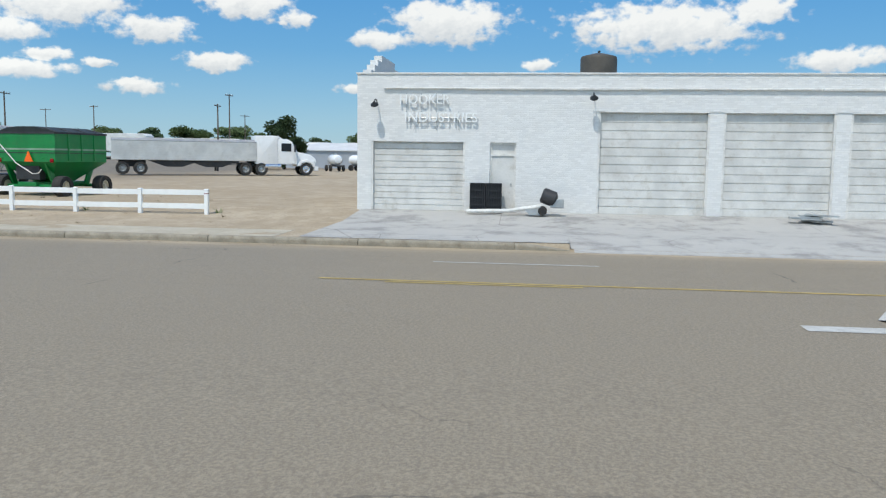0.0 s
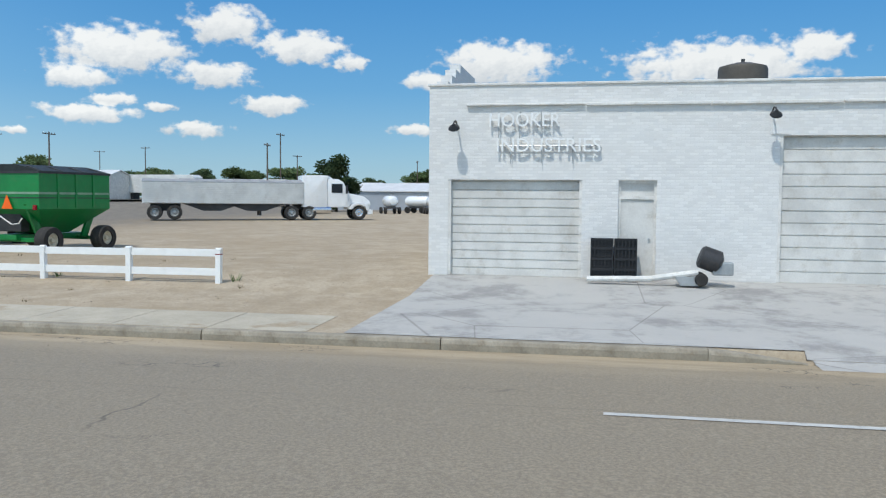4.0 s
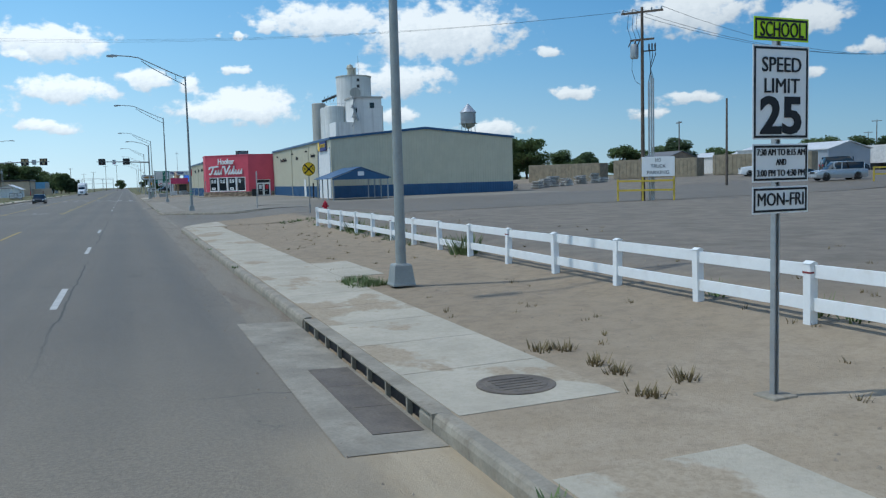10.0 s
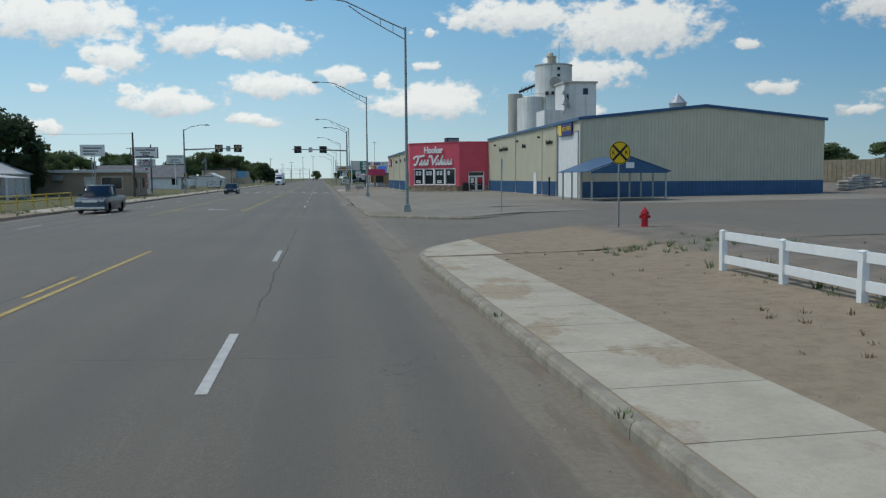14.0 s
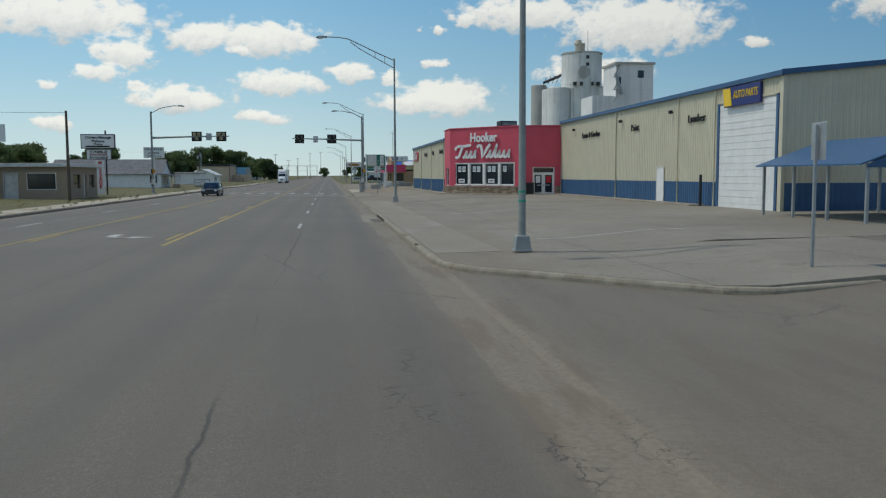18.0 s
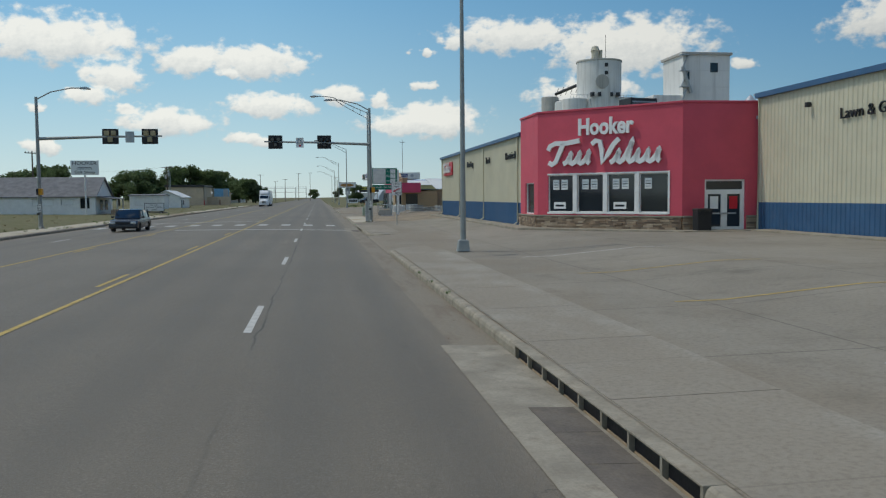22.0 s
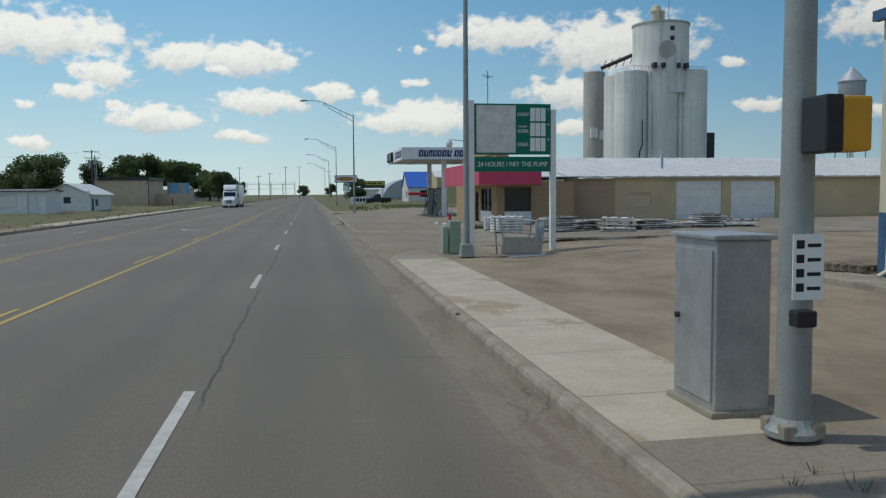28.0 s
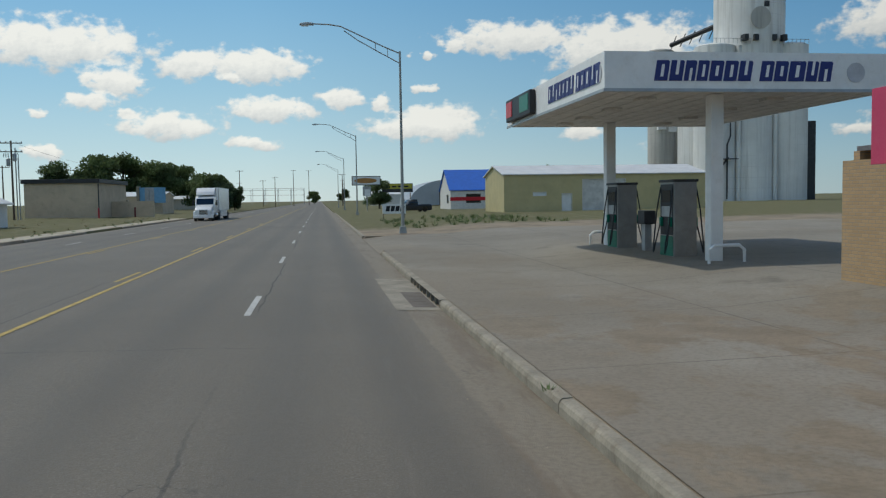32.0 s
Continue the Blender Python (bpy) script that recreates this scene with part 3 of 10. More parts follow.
WHITE_ROOF = surf("white_sheet_roof", (0.66, 0.65, 0.63), 0.45, 0.1, var=0.08, scale=0.6, bump=0.05, dirt=(0.42, 0.36, 0.28))
GREY_ROOF = surf("grey_shingles", (0.17, 0.17, 0.175), 0.9, var=0.2, grain=18, bump=0.4)
RED = surf("red_stucco", (0.60, 0.082, 0.120), 0.6, var=0.06, scale=0.8, bump=0.2, grain=60, dirt=(0.48, 0.08, 0.10), dirty=0.3)
PINK = surf("faded_pink_red_panels", (0.56, 0.055, 0.125), 0.5, var=0.08, scale=0.7, bump=0.08, dirt=(0.55, 0.14, 0.18), dirty=0.4)
STONE_PALE = surf("pale_ledge_stone", (0.42, 0.325, 0.23), 0.85, var=0.25, grain=12, bump=0.5)
STONE_DARK = surf("dark_ledge_stone", (0.20, 0.145, 0.105), 0.85, var=0.25, grain=12, bump=0.5)
STONE = surf("ledge_stone", (0.30, 0.215, 0.145), 0.85, var=0.25, grain=12, bump=0.5)
YELLOW_METAL = surf("yellow_tan_sheet_metal", (0.52, 0.44, 0.23), 0.5, var=0.07, scale=0.5, bump=0.03, dirt=(0.30, 0.25, 0.15))
SHOP_TAN = surf("tan_painted_sheet_metal", (0.58, 0.46, 0.28), 0.55, var=0.07, scale=0.5, bump=0.03, dirt=(0.36, 0.29, 0.18))
STUCCO = surf("tan_stucco", (0.60, 0.485, 0.35), 0.9, var=0.08, grain=40, bump=0.3, scale=0.6, dirt=(0.24, 0.19, 0.14))


def streaked(name, col, stain):
    """Old concrete with rain streaks, lift lines and patches."""
    m, nt, b = nodes_of(name)
    vec = nt.nodes.new("ShaderNodeNewGeometry").outputs["Position"]
    broad, run = noise_node(nt, 0.09, 6, 0.62, vec), noise_node(nt, 1.0, 6, 0.7, vec, (0.9, 0.9, 0.035))
    c = mix_node(nt, range_node(nt, broad.outputs[0], 0.3, 0.7), tuple(v * 0.88 for v in col), tuple(v * 1.08 for v in col))
    c = mix_node(nt, range_node(nt, run.outputs[0], 0.46, 0.70, 0, 0.6), c, stain)
    sep = nt.nodes.new("ShaderNodeSeparateXYZ")
    nt.links.new(vec, sep.inputs[0])
    lift = math_node(nt, "ABSOLUTE", math_node(nt, "ADD", math_node(nt, "FRACT", math_node(nt, "MULTIPLY", sep.outputs[2], 0.4)), -0.5))
    c = mix_node(nt, math_node(nt, "MULTIPLY", range_node(nt, lift, 0.03, 0.01, 0, 0.3), range_node(nt, broad.outputs[0], 0.45, 0.6)), c, stain)
    nt.links.new(c, b.inputs["Base Color"])
    b.inputs["Roughness"].default_value = 0.88
    bp = nt.nodes.new("ShaderNodeBump")
    bp.inputs["Strength"].default_value, bp.inputs["Distance"].default_value = 0.2, 0.1
    nt.links.new(run.outputs[0], bp.inputs["Height"])
    nt.links.new(bp.outputs[0], b.inputs["Normal"])
    return m


ELEVATOR = streaked("silo_concrete", (0.76, 0.745, 0.71), (0.47, 0.45, 0.415))
ELEV_DARK = streaked("silo_old_concrete", (0.50, 0.475, 0.43), (0.24, 0.22, 0.20))
STEEL_ROOF = surf("dull_steel_sheet", (0.40, 0.42, 0.45), 0.5, 0.3, var=0.08, scale=0.3, bump=0.04)
SIGN_GREEN = surf("green_sign_sheeting", (0.0, 0.16, 0.10), 0.4, var=0.05, bump=0)
SIGN_WHITE = surf("white_sign_sheeting", (0.80, 0.80, 0.78), 0.4, var=0.03, bump=0)
SIGN_LIME = surf("lime_sign_sheeting", (0.55, 0.80, 0.02), 0.4, var=0.03, bump=0)
SIGN_YELLOW = surf("yellow_sign_sheeting", (0.85, 0.55, 0.01), 0.4, var=0.03, bump=0)
SIGN_RED = surf("red_sign_sheeting", (0.55, 0.015, 0.03), 0.4, var=0.05, bump=0)
SIGN_BLACK = surf("black_lettering", (0.012, 0.012, 0.014), 0.5, var=0.02, bump=0)
NAVY = surf("navy_lettering", (0.025, 0.035, 0.16), 0.5, var=0.05, bump=0)
ORANGE = surf("orange_reflector", (0.90, 0.14, 0.01), 0.4, var=0.05, bump=0)
SIGNAL_YELLOW = surf("signal_yellow", (0.62, 0.30, 0.02), 0.45, var=0.08, bump=0.02)
WOOD = surf("grey_wooden_pole", (0.135, 0.105, 0.08), 0.9, var=0.25, scale=3, grain=22, bump=0.4)
TIMBER = surf("grey_timber", (0.25, 0.20, 0.15), 0.85, var=0.2, grain=20, bump=0.3)
YELLOW_PAINT = surf("faded_yellow_paint", (0.58, 0.42, 0.06), 0.6, var=0.12, bump=0.05)
GLASS, CAR_GLASS = glass_dark("window_glass"), glass_dark("car_glass", (0.012, 0.016, 0.02))
CAR_WHITE = surf("truck_white_paint", (0.78, 0.78, 0.77), 0.25, var=0.03, spec=0.6, bump=0, dirt=(0.5, 0.43, 0.33), dirty=0.3)
CAR_BLACK = surf("car_dark_paint", (0.016, 0.022, 0.032), 0.2, var=0.1, spec=0.7, bump=0)
CAR_GREY = surf("car_grey_paint", (0.055, 0.068, 0.082), 0.25, 0.3, var=0.08, spec=0.6, bump=0)
CAR_SILVER = surf("car_silver_paint", (0.45, 0.46, 0.47), 0.25, 0.5, var=0.05, spec=0.6, bump=0)
CAR_RED = surf("dark_red_paint", (0.20, 0.012, 0.018), 0.35, var=0.1, bump=0)
CHROME = surf("chrome", (0.65, 0.66, 0.68), 0.18, 0.95, var=0.05, bump=0)
LEAF = surf("leaves", (0.135, 0.185, 0.075), 0.75, var=0.45, scale=0.5, grain=3, bump=0, spec=0.25)
LEAF_DARK = surf("cedar_leaves", (0.090, 0.130, 0.062), 0.8, var=0.4, scale=0.5, grain=3, bump=0, spec=0.2)
for leaf_m in (LEAF, LEAF_DARK):
    ln_ = leaf_m.node_tree
    thru = ln_.nodes.new("ShaderNodeBsdfTranslucent")
    both = ln_.nodes.new("ShaderNodeMixShader")
    both.inputs[0].default_value = 0.4
    ln_.links.new(ln_.nodes["Principled BSDF"].inputs["Base Color"].links[0].from_socket, thru.inputs["Color"])
    ln_.links.new(ln_.nodes["Principled BSDF"].outputs[0], both.inputs[1])
    ln_.links.new(thru.outputs[0], both.inputs[2])
    ln_.links.new(both.outputs[0], ln_.nodes["Material Output"].inputs["Surface"])
WEED = surf("weeds", (0.15, 0.20, 0.075), 0.8, var=0.4, scale=2, bump=0)
DRY_WEED = surf("dry_weeds", (0.20, 0.155, 0.075), 0.85, var=0.4, scale=2, bump=0)
BARK = surf("bark", (0.075, 0.058, 0.042), 0.95, var=0.3, grain=15, bump=0.5)
LAMP_LENS = surf("clear_lamp_lens", (0.6, 0.62, 0.6), 0.25, var=0.05, bump=0)


# ---- building kit ----
def thing(name, x=0, y=0, z=0, rz=0, label="", category="", group="", kind=""):
    ob = new(name)
    ob.matrix_world = pose(x, y, z, 0, 0, rz)
    ob.empty_display_size = 0.2
    return tagged(ob, label, category, group, kind)


def root_of(ob):
    while ob.parent:
        ob = ob.parent
    return ob


def part(name, bm, material, parent, label="", smooth=False, world=False):
    """Links a bmesh as one mesh object under a thing or a part. world: its vertices are in world metres, for a thing that is not turned."""
    if world:
        base = root_of(parent).matrix_world.translation
        bmesh.ops.translate(bm, verts=bm.verts, vec=-base)
    me = bpy.data.meshes.new(name)
    if not isinstance(bm, bmesh.types.BMesh):
        me = bm
    else:
        bmesh.ops.recalc_face_normals(bm, faces=bm.faces)
        bm.to_mesh(me)
        bm.free()
        if smooth:
            for p in me.polygons:
                p.use_smooth = True
            me.set_sharp_from_angle(angle=radians(40))
    if material and not me.materials:
        me.materials.append(material)
    ob = new(name, me)
    ob.parent = parent
    return tagged(ob, label)


def solo(name, bm, material, label="", category="", group="", kind="", smooth=False):
    me = bpy.data.meshes.new(name)
    bmesh.ops.recalc_face_normals(bm, faces=bm.faces)
    bm.to_mesh(me)
    bm.free()
    if smooth:
        for p in me.polygons:
            p.use_smooth = True
        me.set_sharp_from_angle(angle=radians(40))
    me.materials.append(material)
    return tagged(new(name, me), label, category, group, kind)


def box(x0, x1, y0, y1, z0, z1, bevel=0.0, bm=None):
    b = bmesh.new()
    r = bmesh.ops.create_cube(b, size=1)
    for v in r["verts"]:
        v.co = ((x0 + x1) / 2 + v.co.x * (x1 - x0), (y0 + y1) / 2 + v.co.y * (y1 - y0), (z0 + z1) / 2 + v.co.z * (z1 - z0))
    if bevel:
        bmesh.ops.bevel(b, geom=list(b.edges), offset=bevel, segments=2, affect="EDGES", profile=0.6)
    return joined(bm, b)


def joined(bm, b):
    """Adds bmesh b to bm."""
    if bm is None:
        return b
    vs = [bm.verts.new(v.co) for v in b.verts]
    b.verts.index_update()
    for f in b.faces:
        bm.faces.new([vs[v.index] for v in f.verts])
    b.free()
    return bm


def rod(p0, p1, r0, r1=None, n=10, bm=None, caps=True):
    """A round bar from p0 to p1."""
    b = bm or bmesh.new()
    p0, p1, r1 = Vector(p0), Vector(p1), r0 if r1 is None else r1
    q = (p1 - p0).to_track_quat("Z", "Y")
    rings = []
    for p, r in ((p0, r0), (p1, r1)):
        rings.append([b.verts.new(p + q @ Vector((r * math.cos(6.28319 * i / n), r * math.sin(6.28319 * i / n), 0))) for i in range(n)])
    for i in range(n):
        b.faces.new((rings[0][i], rings[0][(i + 1) % n], rings[1][(i + 1) % n], rings[1][i]))
    if caps:
        b.faces.new(rings[0][::-1])
        b.faces.new(rings[1])
    return b


def tube(points, r, n=8, bm=None):
    """A bent bar through points, with closed ends."""
    b = bm or bmesh.new()
    pts = [Vector(p) for p in points]
    rings = []
    for i, p in enumerate(pts):
        d = (pts[min(i + 1, len(pts) - 1)] - pts[max(i - 1, 0)]).normalized()
        q = d.to_track_quat("Z", "Y")
        rr = r[i] if isinstance(r, (list, tuple)) else r
        rings.append([b.verts.new(p + q @ Vector((rr * math.cos(6.28319 * k / n), rr * math.sin(6.28319 * k / n), 0))) for k in range(n)])
    for a, c in zip(rings, rings[1:]):
        for k in range(n):
            b.faces.new((a[k], a[(k + 1) % n], c[(k + 1) % n], c[k]))
    b.faces.new(rings[0][::-1])
    b.faces.new(rings[-1])
    return b


def lathe(profile, n=20, centre=(0, 0, 0), axis="z", bm=None):
    """Turns a profile of (radius, height) round an axis."""
    b = bmesh.new()
    rings = []
    for r, h in profile:
        rings.append([b.verts.new((r * math.cos(6.28319 * i / n), r * math.sin(6.28319 * i / n), h)) for i in range(n)])
    for a, c in zip(rings, rings[1:]):
        for i in range(n):
            b.faces.new((a[i], a[(i + 1) % n], c[(i + 1) % n], c[i]))
    b.faces.new(rings[0][::-1])
    b.faces.new(rings[-1])
    if axis != "z":
        bmesh.ops.rotate(b, verts=b.verts, cent=(0, 0, 0), matrix=Matrix.Rotation(radians(90), 3, "Y" if axis == "x" else "X"))
    bmesh.ops.translate(b, verts=b.verts, vec=centre)
    return joined(bm, b)


def prism(outline, depth, plane="xz", at=0.0, bevel=0.0, bm=None):
    """A flat outline drawn in a plane, given depth along the third axis from at."""
    b = bmesh.new()

    def co(u, v, w):
        return {"xz": (u, w, v), "yz": (w, u, v), "xy": (u, v, w)}[plane]
    lo = [b.verts.new(co(u, v, at)) for u, v in outline]
    hi = [b.verts.new(co(u, v, at + depth)) for u, v in outline]
    b.faces.new(lo)
    b.faces.new(hi[::-1])
    for i in range(len(lo)):
        j = (i + 1) % len(lo)
        b.faces.new((lo[i], lo[j], hi[j], hi[i]))
    if bevel:
        bmesh.ops.recalc_face_normals(b, faces=b.faces)
        bmesh.ops.bevel(b, geom=list(b.edges), offset=bevel, segments=2, affect="EDGES", profile=0.6)
    return joined(bm, b)


def words(name, string, size, material, parent, m, label="", depth=0.004, shear=0.0, width=None, align="CENTER", spacing=1.0, bold=0.0):
    """Lettering as a mesh, with its face towards the -y side of its pose."""
    cu = bpy.data.curves.new(name, "FONT")
    cu.body, cu.size, cu.extrude, cu.shear, cu.align_x, cu.align_y, cu.space_character = string, size, depth, shear, align, "CENTER", spacing
    cu.resolution_u, cu.offset = 3, bold
    ob = bpy.data.objects.new(name, cu)
    scene.collection.objects.link(ob)
    me = bpy.data.meshes.new_from_object(ob.evaluated_get(bpy.context.evaluated_depsgraph_get()))
    bpy.data.objects.remove(ob)
    bpy.data.curves.remove(cu)
    me.transform(Matrix.Rotation(radians(90), 4, "X"))
    if width:
        xs = [v.co.x for v in me.vertices]
        me.transform(Matrix.Diagonal((width / max(1e-6, max(xs) - min(xs)), 1, 1, 1)))
    me.transform(m)
    return part(name, me, material, parent, label)


def heap(bm, m):
    bmesh.ops.transform(bm, matrix=m, verts=bm.verts)
    return bm


def wall_grid(axis, at, thick, u0, u1, z0, z1, holes):
    """An upright wall in the plane axis = at, thick towards +axis, from u0 to u1, with openings (ua, ub, za, zb) through it."""
    us = sorted({u0, u1, *[h[0] for h in holes], *[h[1] for h in holes]})
    zs = sorted({z0, z1, *[h[2] for h in holes], *[h[3] for h in holes]})
    bm = bmesh.new()
    for ua, ub in zip(us, us[1:]):
        run = None
        for za, zb in list(zip(zs, zs[1:])) + [(None, None)]:
            solid = za is not None and not any(h[0] < (ua + ub) / 2 < h[1] and h[2] < (za + zb) / 2 < h[3] for h in holes)
            if solid:
                run = (run[0], zb) if run else (za, zb)
            elif run:
                if axis == "x":
                    box(at, at + thick, ua, ub, *run, bm=bm)
                else:
                    box(ua, ub, at, at + thick, *run, bm=bm)
                run = None
    bmesh.ops.remove_doubles(bm, verts=bm.verts, dist=1e-4)
    return bm


def ribbed(p0, p1, z0, top, pitch=0.3, depth=0.035, out=(0, -1)):
    """A sheet-metal wall with upright ribs from p0 to p1; top: a height, or a function of the way along (0 to 1)."""
    b = bmesh.new()
    p0, p1, o = Vector((*p0, 0)), Vector((*p1, 0)), Vector((*out, 0))
    run = (p1 - p0).length
    n = max(1, round(run / pitch))
    marks = []
    for i in range(n):
        for f, d in ((0.0, 0), (0.55, 0), (0.66, 1), (0.88, 1)):
            marks.append(((i + f) / n, d))
    marks.append((1.0, 0))
    col = []
    for f, d in marks:
        p = p0.lerp(p1, f) + o * (depth * d)
        t = top(f) if callable(top) else top
        col.append((b.verts.new((p.x, p.y, z0)), b.verts.new((p.x, p.y, t)), b.verts.new((p.x - o.x * 0.15, p.y - o.y * 0.15, z0)), b.verts.new((p.x - o.x * 0.15, p.y - o.y * 0.15, t))))
    for a, c in zip(col, col[1:]):
        b.faces.new((a[0], c[0], c[1], a[1]))
        b.faces.new((a[2], a[3], c[3], c[2]))
        b.faces.new((a[1], c[1], c[3], a[3]))
    for a in (col[0], col[-1]):
        b.faces.new((a[0], a[1], a[3], a[2]))
    return b
# ---- the ground ----
SIDE = (29.6, 58.0)
DRIVES = [(-75.0, -37.6), (104.8, 121.2), (162.6, 185.0), (217.0, 231.0)]
LEFT_KERB = -20.7


def crown(x):
    return 0.2 * (1 - ((x - LEFT_KERB / 2) / (LEFT_KERB / 2)) ** 2)


def is_drive(y):
    return any(a <= y <= b for a, b in DRIVES)


def gz(x, y):
    """The height of the ground."""
    if LEFT_KERB <= x <= 0:
        return crown(x)
    if x < LEFT_KERB:
        return 0.17 + 0.016 * min(LEFT_KERB - x, 30)
    h = 0.17 + 0.015 * min(x, 5) + 0.085 * max(0, min(x, 8) - 5) + 0.008 * max(0, min(x, 48) - 8)
    # the yard climbs to the railway
    h += 1.15 * min(max((x - 45) / 33, 0), 1) * min(max((y - 10) / 26, 0), 1) * min(max((170 - y) / 30, 0), 1)
    if SIDE[0] <= y <= SIDE[1]:
        # the side street lies a kerb lower where it meets the road
        h -= 0.155 * min(max((12 - x) / 6, 0), 1)
    if is_drive(y):
        h *= min(1.0, 0.1 + x / 1.8)
    return h


def sheet(xs, ys, height, lift=0.0):
    b = bmesh.new()
    grid = [[b.verts.new((x, y, height(x, y) + lift)) for x in xs] for y in ys]
    for r0, r1 in zip(grid, grid[1:]):
        for i in range(len(xs) - 1):
            b.faces.new((r0[i], r0[i + 1], r1[i + 1], r1[i]))
    return b


def steps(a, b, d):
    n = max(1, math.ceil((b - a) / d))
    return [a + (b - a) * i / n for i in range(n + 1)]


gx = [-2500, -400, -120, -60, -51, -40, -30, -24, -21.0, -20.86, -20.7, -15, -10.35, -5, 0, 0.16, 0.6, 1.2, 1.8, 2.6, 4, 5, 6, 7, 8, 12, 14, 24, 45, 48, 62, 78, 90, 200, 600, 2500]
gy = [-900, -300, -120]
for a, b in DRIVES + [SIDE]:
    gy += [a - 0.02, a, b, b + 0.02]
gy += [-15, 0, 10, 20, 80, 140, 170, 300, 420, 700, 1500, 3500]


def under(x, y):
    return crown(x) - 0.09 if LEFT_KERB <= x <= 0 else gz(x, y)


solo("ground", sheet(gx, sorted(gy), under), SOIL, "sandy soil, grey gravel yard and dry grass", "ground", kind="structure")
solo("road", sheet([LEFT_KERB + i * LEFT_KERB / -12 for i in range(13)], [-300, -100, 0, 100, 200, 300, 500, 900, 2200], lambda x, y: crown(x)), ASPHALT, "worn grey-brown asphalt road with faded paint", "road", kind="structure")
solo("road_side_street", sheet([-0.9, 0.0, 0.16, 0.6, 1.2, 1.8, 2.6, 4, 5, 6, 7, 8, 12, 14, 24, 45, 48, 62, 78, 90, 160], [29.65, 57.95], lambda x, y: crown(x) - (0.03 if x < -0.5 else 0.012) if x <= 0 else gz(x, 44), 0.014), ASPHALT, "dusty asphalt side street", "road", kind="structure")
solo("paving_store", sheet([0.17, 0.6, 1.2, 1.8, 2.6, 5, 8, 14, 40], [58.05, 72, 100, 104.78, 104.8, 121.2, 121.22, 142], gz, 0.014), LOT, "stained concrete car park of the hardware store", "pavement", kind="structure")
solo("paving_fuel", sheet([0.17, 0.6, 1.2, 1.8, 2.6, 5, 8, 14, 30], [168, 185.0, 185.02, 200, 216.9, 217, 231], gz, 0.014), LOT, "patched concrete forecourt of the fuel station", "pavement", kind="structure")
solo("paving_apron", sheet([0.17, 0.6, 1.2, 1.8, 2.6, 3.4], [162.65, 167.98], gz, 0.014), LOT, "sand-strewn concrete apron of the fuel station drive", "pavement", kind="structure")
solo("paving_workshop", sheet([0.17, 0.6, 1.2, 1.8, 2.6, 5, 7.72], [-72, -50, -37.62, -37.58, -36, -30.5], gz, 0.016), OLD_CONCRETE, "pale stained concrete apron in front of the workshop", "pavement", kind="structure")
solo("paving_ramp", sheet([-0.5, 0.0, 0.16], [-72, -50, -37.7], lambda x, y: gz(max(x, 0), -40), 0.014), OLD_CONCRETE, "stained concrete ramp from the road to the workshop", "pavement", kind="structure")

def drive_height(x, y):
    return crown(x) - (0.03 if x < -0.5 else 0.012) if x <= 0 else gz(x, y)


for a, b in DRIVES[1:]:
    solo("paving_drive", sheet([-0.9, 0.0, 0.16, 0.6], [a + 0.1, b - 0.1], drive_height, 0.014), LOT, "dirty concrete of a dropped driveway", "pavement", kind="structure")

# kerbs: one cast length after another
KL = 3.9


def kerb_piece(length):
    prof = [(0.0, -0.12), (0.0, 0.10), (0.02, 0.15), (0.05, 0.172), (0.17, 0.176), (0.17, -0.12)]
    b = prism(prof, length - 0.02, "xz", 0.01)
    return b


def kerb_run(owner, x, y0, y1, flip=False):
    n = max(1, round((y1 - y0) / KL))
    le = (y1 - y0) / n
    me = bpy.data.meshes.new("kerb_stone")
    b = kerb_piece(le)
    bmesh.ops.recalc_face_normals(b, faces=b.faces)
    b.to_mesh(me)
    b.free()
    me.materials.append(KERB)
    for i in range(n):
        ob = new("kerb_stone", me)
        ob.parent = owner
        ob.matrix_basis = pose(x, y0 + i * le + (le if flip else 0), random.uniform(-0.006, 0.006), 0, 0, 180 if flip else 0)


def kerb_curve(owner, pts):
    """A bent kerb along pts in plan, its road side on the left of the way."""
    prof = [(0.0, -0.12), (0.0, 0.10), (0.02, 0.15), (0.05, 0.172), (0.17, 0.176), (0.17, -0.12)]
    b = bmesh.new()
    rings = []
    for i, (x, y, f) in enumerate(pts):
        a, c = pts[max(0, i - 1)], pts[min(len(pts) - 1, i + 1)]
        d = Vector((c[0] - a[0], c[1] - a[1])).normalized()
        nx, ny = d.y, -d.x
        zb = max(0.0, gz(max(x, 0.01), 20 if y < 45 else 60) - 0.17) if 30 < y < 60 else 0.0
        rings.append([b.verts.new((x + nx * u, y + ny * u, zb + (v * f if v > 0 else v))) for u, v in prof])
    for r0, r1 in zip(rings, rings[1:]):
        for k in range(len(prof) - 1):
            b.faces.new((r0[k], r0[k + 1], r1[k + 1], r1[k]))
    b.faces.new(rings[0])
    b.faces.new(rings[-1])
    return part("kerb_corner", b, KERB, owner)


kerb_east = thing("kerb_east", kind="structure", label="cast concrete kerb with sand against it", category="kerb")
DRAINS = [(-8.2, -2.2), (77.4, 83.4), (127.2, 133.0), (198.6, 204.4)]
for a, b in [(-36.2, -7.8), (-2.0, 29.6), (58.0, 77.4), (83.4, 104.8), (121.2, 127.2), (133.0, 162.6), (185.0, 198.6), (204.4, 216.0), (232, 330)]:
    kerb_run(kerb_east, 0, a, b)


